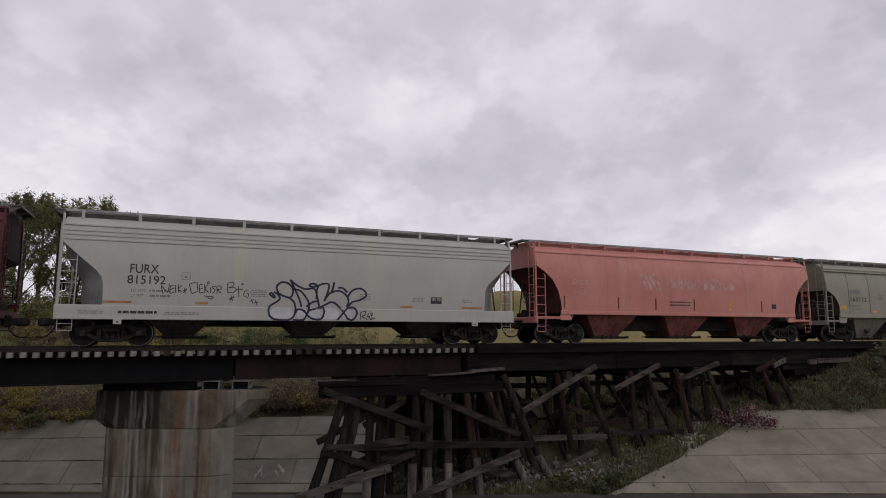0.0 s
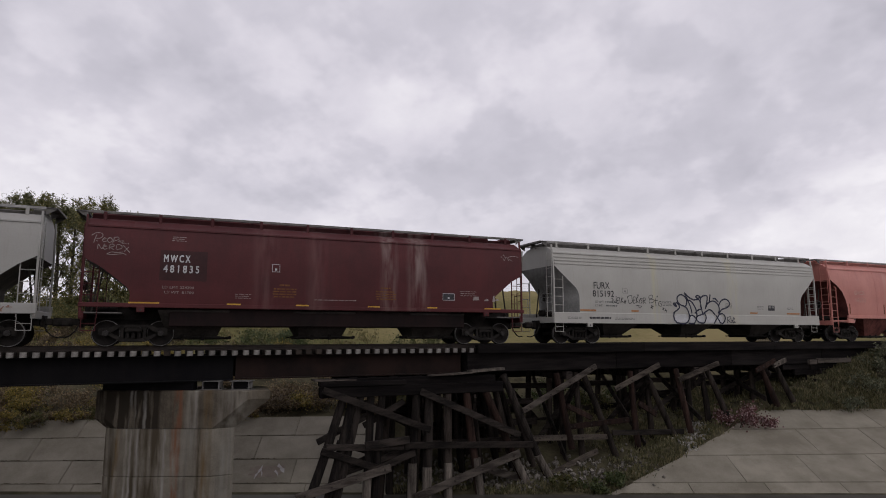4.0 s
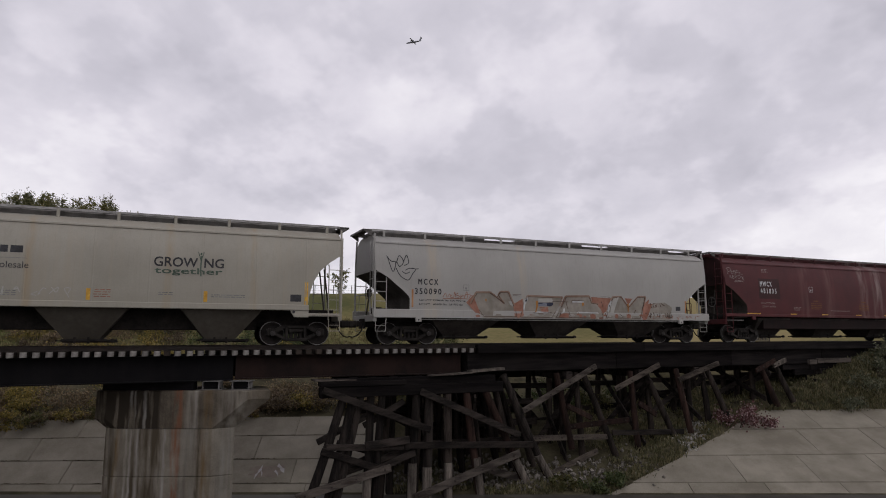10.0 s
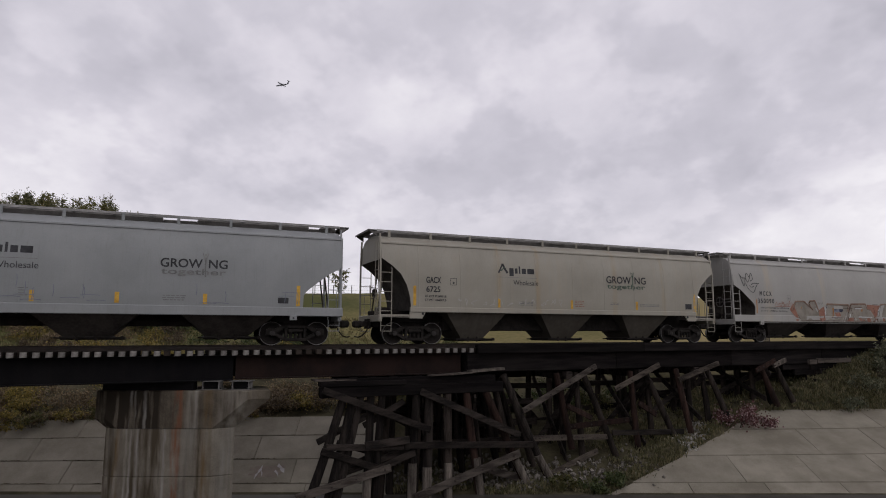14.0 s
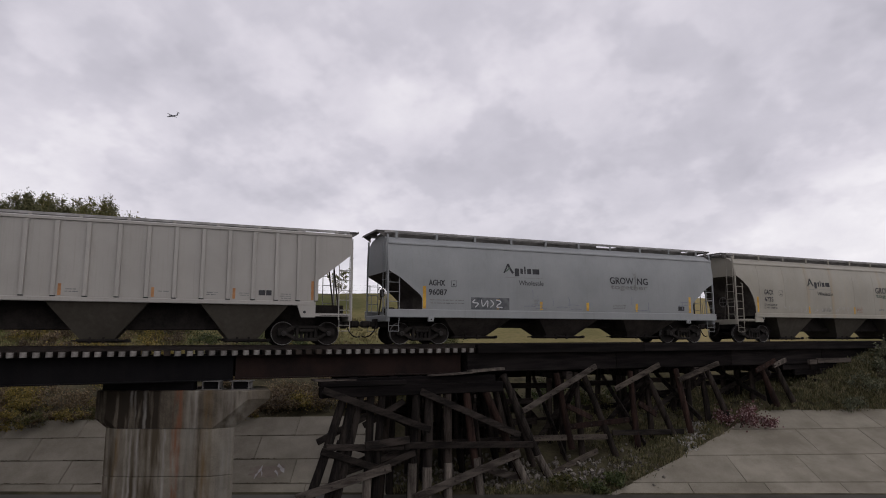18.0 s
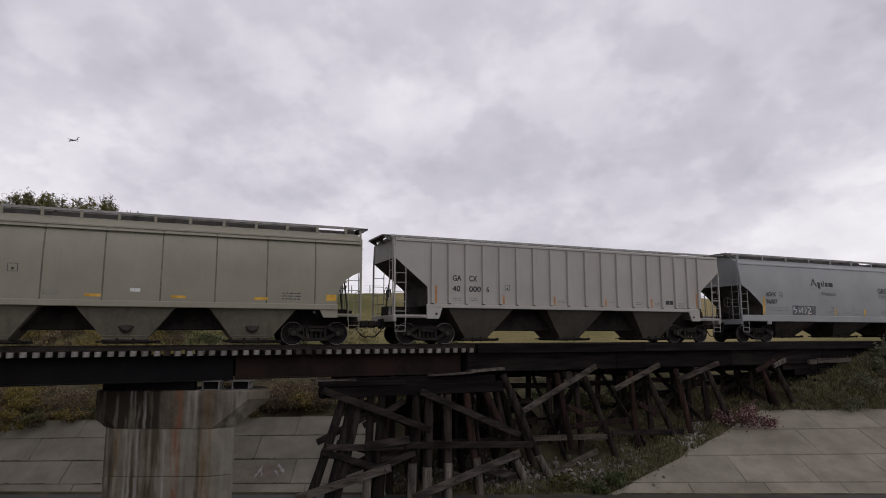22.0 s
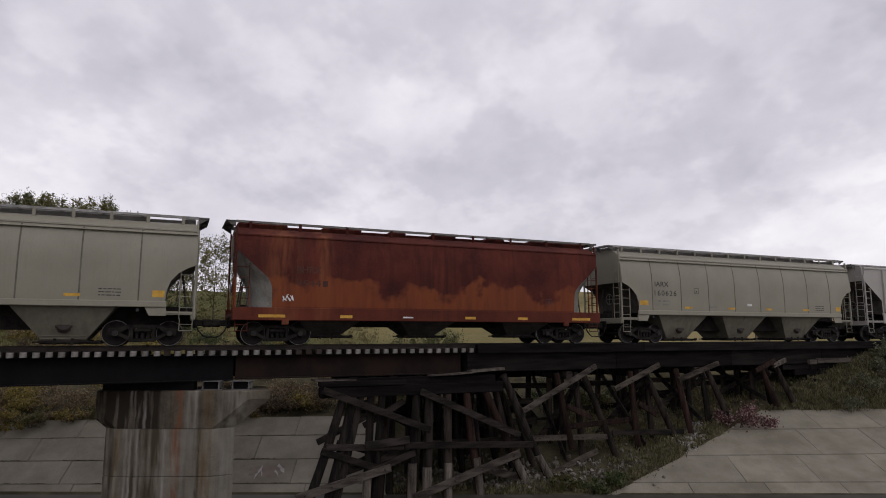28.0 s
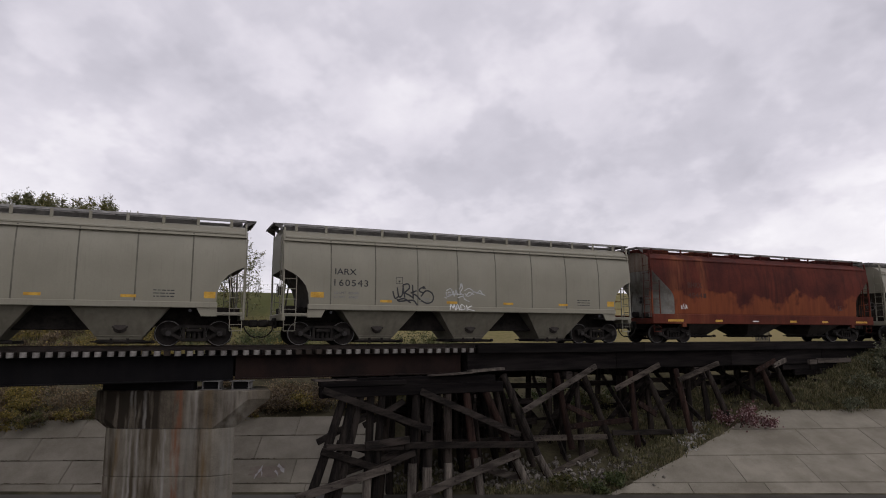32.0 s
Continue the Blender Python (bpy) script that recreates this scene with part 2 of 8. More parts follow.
INK_HAZE = surface("hazy_white_spray", (0.30, 0.30, 0.30), (0.48, 0.48, 0.47), 0.8, 0, 8, 3.0, 0)
INK_SKETCH = surface("pale_blue_spray", (0.14, 0.15, 0.19), (0.20, 0.21, 0.25), 0.8, 0, 8, 1.2, 0)
INK_WORN = surface("washed_grey_spray", (0.30, 0.29, 0.27), (0.36, 0.35, 0.32), 0.8, 0, 8, 1.2, 0)
INK_SMOKE = surface("smoky_spray", (0.06, 0.064, 0.07), (0.14, 0.145, 0.15), 0.8, 0, 8, 2.5, 0)
INK_GREEN = surface("green_paint", (0.05, 0.075, 0.056), (0.09, 0.122, 0.094), 0.8, 0, 8, 1.2, 0)
YELLOW = surface("yellow_reflector", (0.40, 0.21, 0.025), (0.60, 0.36, 0.055), 0.5, 0, 20, 4, 0)
ORANGE = surface("worn_orange_reflector", (0.30, 0.13, 0.05), (0.42, 0.21, 0.09), 0.6, 0, 20, 4, 0)


def car_paint(name, c1, c2, streak, streak_col, runs=(), low=None, rough=0.48, bump=0.06, blotch=0.55, gloss=0.5):
    """Weathered paint or concrete. runs: (places and widths along x, colour, amount) of stains that run down, on the
    pier with painted shade and light; low: colour of ragged rust patches on the lower side.
    """
    m = surface(name, c1, c2, rough, 0, 22, blotch, bump, streak, streak_col, edges=(0.3, 0.7), gloss=gloss)
    t = m.node_tree
    bs = next(n for n in t.nodes if n.bl_idname == "ShaderNodeBsdfPrincipled")
    col = bs.inputs["Base Color"].links[0].from_socket
    tc = t.nodes.new("ShaderNodeTexCoord")
    sep = t.nodes.new("ShaderNodeSeparateXYZ")
    t.links.new(tc.outputs[3], sep.inputs[0])
    mp = t.nodes.new("ShaderNodeMapping")
    mp.inputs["Scale"].default_value = (3.2, 3.2, 0.4)
    t.links.new(tc.outputs[3], mp.inputs[0])
    nz = t.nodes.new("ShaderNodeTexNoise")
    nz.inputs["Scale"].default_value, nz.inputs["Detail"].default_value = 1.3, 6
    t.links.new(mp.outputs[0], nz.inputs[0])
    mp2 = t.nodes.new("ShaderNodeMapping")
    mp2.inputs["Scale"].default_value = (9.0, 9.0, 0.35)
    t.links.new(tc.outputs[3], mp2.inputs[0])
    n2 = t.nodes.new("ShaderNodeTexNoise")
    n2.inputs["Scale"].default_value, n2.inputs["Detail"].default_value = 1.6, 7
    t.links.new(mp2.outputs[0], n2.inputs[0])
    r2 = t.nodes.new("ShaderNodeMapRange")
    for k, v in ((1, 0.55), (2, 0.78), (3, 0.0), (4, 0.24)):
        r2.inputs[k].default_value = v
    t.links.new(n2.outputs[0], r2.inputs[0])
    x2 = t.nodes.new("ShaderNodeMix")
    x2.data_type = "RGBA"
    t.links.new(r2.outputs[0], x2.inputs[0])
    t.links.new(col, x2.inputs[6])
    x2.inputs[7].default_value = (c1[0] * 0.66, c1[1] * 0.62, c1[2] * 0.56, 1)
    col = x2.outputs[2]
    n3 = t.nodes.new("ShaderNodeTexNoise")
    n3.inputs["Scale"].default_value, n3.inputs["Detail"].default_value, n3.inputs["Roughness"].default_value = 7.0, 9, 0.72
    t.links.new(tc.outputs[3], n3.inputs[0])
    r3 = t.nodes.new("ShaderNodeMapRange")
    for k, v in ((1, 0.62), (2, 0.74), (3, 0.0), (4, 0.28)):
        r3.inputs[k].default_value = v
    t.links.new(n3.outputs[0], r3.inputs[0])
    x3 = t.nodes.new("ShaderNodeMix")
    x3.data_type = "RGBA"
    t.links.new(r3.outputs[0], x3.inputs[0])
    t.links.new(col, x3.inputs[6])
    x3.inputs[7].default_value = (c1[0] * 0.62, c1[1] * 0.56, c1[2] * 0.48, 1)
    col = x3.outputs[2]
    n6 = t.nodes.new("ShaderNodeTexNoise")
    n6.inputs["Scale"].default_value, n6.inputs["Detail"].default_value = 1.9, 5
    t.links.new(tc.outputs[3], n6.inputs[0])
    sway = t.nodes.new("ShaderNodeMath")
    sway.operation, sway.inputs[1].default_value = "MULTIPLY_ADD", 0.16
    t.links.new(n6.outputs[0], sway.inputs[0])
    t.links.new(sep.outputs[0], sway.inputs[2])
    back = t.nodes.new("ShaderNodeMath")
    back.operation, back.inputs[1].default_value = "SUBTRACT", 0.08
    t.links.new(sway.outputs[0], back.inputs[0])
    for spots, spot_col, amount in runs:
        total = None
        for at, wide in spots:
            d = t.nodes.new("ShaderNodeMath")
            d.operation, d.inputs[1].default_value = "SUBTRACT", at
            t.links.new(back.outputs[0], d.inputs[0])
            a = t.nodes.new("ShaderNodeMath")
            a.operation = "ABSOLUTE"
            t.links.new(d.outputs[0], a.inputs[0])
            r = t.nodes.new("ShaderNodeMapRange")
            for k, v in ((1, wide * 0.2), (2, wide), (3, 1.0), (4, 0.0)):
                r.inputs[k].default_value = v
            t.links.new(a.outputs[0], r.inputs[0])
            if total is None:
                total = r
            else:
                s = t.nodes.new("ShaderNodeMath")
                t.links.new(total.outputs[0], s.inputs[0])
                t.links.new(r.outputs[0], s.inputs[1])
                total = s
        rn = t.nodes.new("ShaderNodeMapRange")
        for k, v in ((1, 0.36), (2, 0.66), (3, 0.0), (4, amount)):
            rn.inputs[k].default_value = v
        t.links.new(nz.outputs[0], rn.inputs[0])
        mu = t.nodes.new("ShaderNodeMath")
        mu.operation = "MULTIPLY"
        mu.use_clamp = True
        t.links.new(total.outputs[0], mu.inputs[0])
        t.links.new(rn.outputs[0], mu.inputs[1])
        mx = t.nodes.new("ShaderNodeMix")
        mx.data_type = "RGBA"
        t.links.new(mu.outputs[0], mx.inputs[0])
        t.links.new(col, mx.inputs[6])
        mx.inputs[7].default_value = (*spot_col, 1)
        col = mx.outputs[2]
    if low:
        n5 = t.nodes.new("ShaderNodeTexNoise")
        n5.inputs["Scale"].default_value, n5.inputs["Detail"].default_value = 0.9, 7
        t.links.new(tc.outputs[3], n5.inputs[0])
        m5 = t.nodes.new("ShaderNodeMath")
        m5.operation, m5.inputs[1].default_value = "MULTIPLY_ADD", 4.6
        t.links.new(n5.outputs[0], m5.inputs[0])
        neg = t.nodes.new("ShaderNodeMath")
        neg.operation, neg.inputs[1].default_value = "MULTIPLY", -1.0
        t.links.new(sep.outputs[2], neg.inputs[0])
        t.links.new(neg.outputs[0], m5.inputs[2])
        rr = t.nodes.new("ShaderNodeMapRange")
        for k, v in ((1, -0.30), (2, 0.12), (3, 0.0), (4, 0.85)):
            rr.inputs[k].default_value = v
        t.links.new(m5.outputs[0], rr.inputs[0])
        mu = t.nodes.new("ShaderNodeMath")
        mu.operation = "MULTIPLY"
        rn = t.nodes.new("ShaderNodeMapRange")
        for k, v in ((1, 0.3), (2, 0.6), (3, 0.55), (4, 1.0)):
            rn.inputs[k].default_value = v
        t.links.new(nz.outputs[0], rn.inputs[0])
        t.links.new(rr.outputs[0], mu.inputs[0])
        t.links.new(rn.outputs[0], mu.inputs[1])
        above = t.nodes.new("ShaderNodeMapRange")
        for k, v in ((1, 1.44), (2, 1.5), (3, 0.15), (4, 1.0)):
            above.inputs[k].default_value = v
        t.links.new(sep.outputs[2], above.inputs[0])
        m6 = t.nodes.new("ShaderNodeMath")
        m6.operation = "MULTIPLY"
        t.links.new(mu.outputs[0], m6.inputs[0])
        t.links.new(above.outputs[0], m6.inputs[1])
        mx = t.nodes.new("ShaderNodeMix")
        mx.data_type = "RGBA"
        t.links.new(m6.outputs[0], mx.inputs[0])
        t.links.new(col, mx.inputs[6])
        mx.inputs[7].default_value = (*low, 1)
        col = mx.outputs[2]
    t.links.new(col, bs.inputs["Base Color"])
    return m


PAINT_LIGHT = car_paint("light_grey_wagon_paint", (0.3362, 0.3265, 0.2986), (0.3929, 0.3835, 0.354), 0.22, (0.33, 0.32, 0.28), ((((11.2, 0.5), (6.0, 0.3)), (0.43, 0.40, 0.25), 0.7),))
PAINT_WHITE = car_paint("pale_wagon_paint", (0.2627, 0.255, 0.2375), (0.3133, 0.3049, 0.2861), 0.22, (0.30, 0.275, 0.245), ((((2.6, 0.5), (7.0, 0.3)), (0.38, 0.31, 0.22), 0.5),))
PAINT_CREAM = car_paint("cream_wagon_paint", (0.2367, 0.2198, 0.1805), (0.2978, 0.2784, 0.2322), 0.5, (0.29, 0.25, 0.19), ((((5.55, 0.22), (7.6, 0.18), (11.9, 0.18), (14.9, 0.15)), (0.28, 0.19, 0.09), 0.55),))
PAINT_BLUE = car_paint("blue_grey_wagon_paint", (0.199, 0.208, 0.210), (0.250, 0.259, 0.262), 0.2, (0.23, 0.23, 0.225))
PAINT_RIB = car_paint("chalky_white_wagon_paint", (0.2903, 0.2747, 0.2514), (0.3413, 0.3249, 0.3005), 0.2, (0.34, 0.31, 0.27))
PAINT_OLIVE = car_paint("olive_grey_wagon_paint", (0.1948, 0.181, 0.1355), (0.2364, 0.2215, 0.1701), 0.2, (0.205, 0.195, 0.16))
PAINT_MAROON = car_paint("maroon_wagon_paint", (0.051, 0.0102, 0.0118), (0.085, 0.0168, 0.0182), 0.4, (0.044, 0.015, 0.0145),
                         ((((6.2, 0.6), (8.2, 0.5)), (0.16, 0.09, 0.085), 0.35), (((11.2, 0.45), (12.5, 0.6)), (0.25, 0.19, 0.175), 0.7)), rough=0.6, gloss=0.26)
PAINT_RUST = car_paint("rusted_red_wagon_paint", (0.042, 0.0115, 0.010), (0.118, 0.028, 0.018), 0.75, (0.026, 0.011, 0.0095), runs=((((1.8, 0.9), (3.4, 0.5)), (0.21, 0.075, 0.034), 0.6),), low=(0.19, 0.055, 0.022), rough=0.85, gloss=0.15)
PAINT_PINK = car_paint("faded_salmon_wagon_paint", (0.40, 0.136, 0.110), (0.51, 0.204, 0.166), 0.3, (0.25, 0.08, 0.065), ((((5.0, 0.25), (13.3, 0.6)), (0.46, 0.24, 0.20), 0.7),))
# left dark runs also carry the girder's shade, pale right run the tip's light
PIER_CAP = car_paint("stained_shaded_cap_concrete", (0.052, 0.043, 0.031), (0.135, 0.116, 0.090), 0.8, (0.034, 0.026, 0.019),
                     ((((-2.0, 0.9), (-1.2, 0.8), (-0.4, 0.6)), (0.024, 0.019, 0.014), 2.2), (((-1.05, 0.07), (-0.9, 0.06), (-0.55, 0.08), (1.3, 0.1)), (0.27, 0.255, 0.23), 0.8),
                      (((2.7, 0.8), (1.15, 0.3)), (0.235, 0.215, 0.185), 0.85), (((1.75, 0.22),), (0.115, 0.075, 0.034), 1.0), (((0.66, 0.2),), (0.15, 0.055, 0.025), 1.4)),
                     rough=0.92, bump=0.3, blotch=1.1, gloss=0.12)
# broad dark runs on the left mix stains with painted shade
PIER_MAT = car_paint("pier_concrete", (0.120, 0.106, 0.083), (0.215, 0.193, 0.160), 0.75, (0.062, 0.050, 0.037),
                     ((((-1.9, 0.7), (-0.75, 0.6), (-0.1, 0.4), (1.45, 0.12)), (0.062, 0.049, 0.033), 1.4), (((-1.15, 0.06), (-1.0, 0.07), (-0.75, 0.09), (0.2, 0.1)), (0.33, 0.315, 0.29), 0.9),
                      (((1.1, 0.3), (2.4, 0.4)), (0.215, 0.21, 0.195), 0.6), (((1.72, 0.24), (-1.5, 0.14)), (0.125, 0.080, 0.034), 1.0), (((0.62, 0.2),), (0.17, 0.058, 0.024), 1.5)),
                     rough=0.92, bump=0.3, blotch=1.1, gloss=0.12)


def field_material():
    """Dark weedy soil by the channel, straw-coloured dry grass on the open rise behind."""
    m = surface("grassy_ground", (0.0322, 0.0287, 0.0184), (0.0862, 0.0759, 0.046), 1.0, 0, 9, 0.6, 0.7, 0, speck=((0.034, 0.036, 0.016), 0.9, 0.55), gloss=0.05)
    t = m.node_tree
    bs = next(n for n in t.nodes if n.bl_idname == "ShaderNodeBsdfPrincipled")
    col = bs.inputs["Base Color"].links[0].from_socket
    tc = t.nodes.new("ShaderNodeTexCoord")
    sep = t.nodes.new("ShaderNodeSeparateXYZ")
    t.links.new(tc.outputs[3], sep.inputs[0])
    n1 = t.nodes.new("ShaderNodeTexNoise")
    n1.inputs["Scale"].default_value, n1.inputs["Detail"].default_value = 0.06, 6
    t.links.new(tc.outputs[3], n1.inputs[0])
    n2 = t.nodes.new("ShaderNodeTexNoise")
    n2.inputs["Scale"].default_value, n2.inputs["Detail"].default_value = 2.2, 5
    t.links.new(tc.outputs[3], n2.inputs[0])
    mixed = t.nodes.new("ShaderNodeMath")
    mixed.operation, mixed.inputs[1].default_value = "MULTIPLY_ADD", 0.3
    t.links.new(n2.outputs[0], mixed.inputs[0])
    t.links.new(n1.outputs[0], mixed.inputs[2])
    cr = t.nodes.new("ShaderNodeValToRGB")
    ramp(cr, (0.45, (0.072, 0.076, 0.028)), (0.62, (0.135, 0.118, 0.05)), (0.8, (0.215, 0.175, 0.083)))
    slope = t.nodes.new("ShaderNodeMath")
    slope.operation, slope.inputs[1].default_value = "MULTIPLY_ADD", 0.0045
    t.links.new(sep.outputs[0], slope.inputs[0])
    t.links.new(mixed.outputs[0], slope.inputs[2])
    t.links.new(slope.outputs[0], cr.inputs[0])
    dist = t.nodes.new("ShaderNodeMath")
    dist.operation, dist.inputs[1].default_value = "MULTIPLY_ADD", 9.0
    t.links.new(n2.outputs[0], dist.inputs[0])
    t.links.new(sep.outputs[1], dist.inputs[2])
    fac = t.nodes.new("ShaderNodeMapRange")
    for k, v in ((1, 44.0), (2, 52.0), (3, 0.0), (4, 1.0)):
        fac.inputs[k].default_value = v
    t.links.new(dist.outputs[0], fac.inputs[0])
    mx = t.nodes.new("ShaderNodeMix")
    mx.data_type = "RGBA"
    t.links.new(fac.outputs[0], mx.inputs[0])
    t.links.new(col, mx.inputs[6])
    t.links.new(cr.outputs[0], mx.inputs[7])
    t.links.new(mx.outputs[2], bs.inputs["Base Color"])
    return m


FIELD = field_material()
STRAW = leaf_material("straw_blade", (0.09, 0.09, 0.035), (0.17, 0.15, 0.065), (0.25, 0.205, 0.10))

# ---- mesh building ----


def box_topology():
    corner = [(x, y, z) for x in (-1, 1) for y in (-1, 1) for z in (-1, 1)]
    at = {c: i for i, c in enumerate(corner)}
    faces = []
    for k in range(3):
        i, j = (k + 1) % 3, (k + 2) % 3

        def c(a, b, d):
            v = [0, 0, 0]
            v[k], v[i], v[j] = a, b, d
            return 3 * at[tuple(v)]
        for s in (-1, 1):
            f = [c(s, -1, -1) + k, c(s, 1, -1) + k, c(s, 1, 1) + k, c(s, -1, 1) + k]
            faces.append(f if s > 0 else f[::-1])
        for a in (-1, 1):
            for b in (-1, 1):
                f = [c(-1, a, b) + i, c(1, a, b) + i, c(1, a, b) + j, c(-1, a, b) + j]
                faces.append(f if a * b < 0 else f[::-1])
    for v, n in at.items():
        f = [3 * n, 3 * n + 1, 3 * n + 2]
        faces.append(f if v[0] * v[1] * v[2] > 0 else f[::-1])
    return corner, faces


CORNERS, BOX_FACES = box_topology()


class Shape:
    """Vertices and faces of one mesh."""

    def __init__(self):
        self.v, self.f = [], []

    def add(self, verts, faces):
        n = len(self.v)
        self.v += [tuple(p) for p in verts]
        self.f += [[i + n for i in f] for f in faces]
        return self

    def box(self, x0, x1, y0, y1, z0, z1, c=0.01):
        h = [abs(x1 - x0) / 2, abs(y1 - y0) / 2, abs(z1 - z0) / 2]
        m = [(x0 + x1) / 2, (y0 + y1) / 2, (z0 + z1) / 2]
        c = min(c, *(0.45 * a for a in h))
        vs = []
        for s in CORNERS:
            for k in range(3):
                vs.append([m[a] + s[a] * (h[a] - (0 if a == k else c)) for a in range(3)])
        return self.add(vs, BOX_FACES)

    def beam(self, p0, p1, wide, high, c=0.012, up=(0, 0, 1)):
        """A squared timber or bar from p0 to p1."""
        p0, p1 = Vector(p0), Vector(p1)
        ax = (p1 - p0)
        le = ax.length
        ax.normalize()
        side = Vector(up).cross(ax)
        if side.length < 0.02:
            side = Vector((0, 1, 0)).cross(ax)
        side.normalize()
        top = ax.cross(side)
        mid = (p0 + p1) / 2
        tmp = Shape().box(-le / 2, le / 2, -wide / 2, wide / 2, -high / 2, high / 2, c)
        return self.add([mid + ax * a + side * b + top * d for a, b, d in tmp.v], tmp.f)

    def rod(self, p0, p1, r, r2=None, n=8, caps=True):
        p0, p1 = Vector(p0), Vector(p1)
        r2 = r if r2 is None else r2
        ax = (p1 - p0).normalized()
        a = ax.orthogonal().normalized()
        b = ax.cross(a)
        vs = []
        for p, q in ((p0, r), (p1, r2)):
            vs += [p + (a * math.cos(2 * math.pi * i / n) + b * math.sin(2 * math.pi * i / n)) * q for i in range(n)]
        fs = [[i, (i + 1) % n, n + (i + 1) % n, n + i] for i in range(n)]
        if caps:
            fs += [list(range(n))[::-1], list(range(n, 2 * n))]
        return self.add(vs, fs)

    def tube(self, pts, r, n=6):
        for p, q in zip(pts, pts[1:]):
            self.rod(p, q, r, n=n)
        return self

    def lathe(self, rows, n=28, axis="y"):
        """rows of (radius, place along the axis)."""
        vs = []
        for r, h in rows:
            for i in range(n):
                a = 2 * math.pi * i / n
                vs.append((r * math.cos(a), h, r * math.sin(a)) if axis == "y" else (r * math.cos(a), r * math.sin(a), h))
        fs = []
        for k in range(len(rows) - 1):
            for i in range(n):
                j = (i + 1) % n
                f = [k * n + i, k * n + j, (k + 1) * n + j, (k + 1) * n + i]
                fs.append(f[::-1] if axis == "y" else f)
        return self.add(vs, fs)

    def plate(self, outline, y0, y1):
        """An outline in x and z, given thickness from y0 to y1."""
        n = len(outline)
        vs = [(x, y0, z) for x, z in outline] + [(x, y1, z) for x, z in outline]
        fs = [list(range(n)), list(range(n, 2 * n))[::-1]] + [[i, n + i, n + (i + 1) % n, (i + 1) % n] for i in range(n)]
        return self.add(vs, fs)

    def mesh(self, name, material, smooth=False):
        me = bpy.data.meshes.new(name)
        me.from_pydata(self.v, [], self.f)
        me.materials.append(material)
        if smooth:
            me.shade_smooth()
            me.set_sharp_from_angle(angle=radians(32))
        return me


def part(name, shape, material, parent, label="", smooth=False, at=None):
    """Links one mesh under a thing or a part."""
    me = shape if isinstance(shape, bpy.types.Mesh) else shape.mesh(name, material, smooth)
    ob = new(name, me)
    ob.parent = parent
    if at is not None:
        ob.matrix_basis = at
    return tagged(ob, label)


def thing(name, label, category, group="", kind="", at=None):
    ob = new(name)
    ob.empty_display_size = 0.3
    if at is not None:
        ob.matrix_basis = at
    return tagged(ob, label, category, group, kind)


def solid(name, shape, material, label, category, group="", kind="", at=None, smooth=False):
    ob = new(name, shape.mesh(name, material, smooth))
    if at is not None:
        ob.matrix_basis = at
    return tagged(ob, label, category, group, kind)


def track_to_world(s, w):
    return s * CT - (w + 26.5) * ST, s * ST + (w + 26.5) * CT


# ---- ground ----


def smooth_step(a, b, x):
    k = np.clip((x - a) / (b - a), 0, 1)
    return k * k * (3 - 2 * k)


TOE_Y, TOE_Z, TOP_Z = 27.9, -6.25, -3.65


def top_y(x):
    return 30.75 + np.clip(np.asarray(x, float) + 19.7, -40, 90) * 0.113


def ground_height(x, y):
    """The lie of the land: near bank, channel, far bank, rail embankment, grass rise behind."""
    x, y = np.asarray(x, float), np.asarray(y, float)
    ty = top_y(x)
    near = -1.25 - 5.0 * np.clip((y - 5) / 8, 0, 1)
    k = np.clip((y - TOE_Y) / (ty - TOE_Y), 0, 1)
    z = np.where(y < TOE_Y, np.maximum(near, TOE_Z), TOE_Z + (TOP_Z - TOE_Z) * k)
    back = y - ty
    z = z + np.where(back > 0, 1.9 * smooth_step(0, 9, back) + 1.0 * smooth_step(9, 24, back), 0)
    crest = 6.4 - 2.2 * smooth_step(25, 75, x) + 0.25 * np.sin(x * 0.11) + 0.2 * np.sin(x * 0.043 + 1)
    z = z + (crest + 0.75) * smooth_step(14, 62, back)
    far = smooth_step(70, 400, back)
    z = z - far * 3.5
    # rail embankments at both ends of the bridge
    s = x * CT + y * ST
    w = np.abs(-x * ST + y * CT - 26.5)
    lift = np.where(s > 10, -0.62 - np.clip(39 - s, 0, 100) * 0.265, -0.62 - np.clip(s + 26, 0, 100) * 0.6)
    bank = lift - np.clip(w - 2.4, 0, 100) * 0.62
    clear = (s > 10) & (x > 7.3 + 9.9 * k - 0.3)
    bank = np.where(clear & (back < 0), -50.0, bank)
    bank = np.where(clear & (back >= 0), np.minimum(bank, TOP_Z + 1.4 * back), bank)
    use = (s > 18) | (s < -18)
    z = np.where(use, np.maximum(z, bank), z)
    # uneven soil where no concrete lies
    bare = np.where((x > -3) & (x < 7.3 + 9.9 * k) & (y > 26), 1.0, 0.0)
    z = z + bare * (0.12 * np.sin(x * 2.1 + y) * np.cos(y * 1.7 - x * 0.6) - 0.06)
    return z


def ground_point(x, y):
    return float(ground_height(x, y))


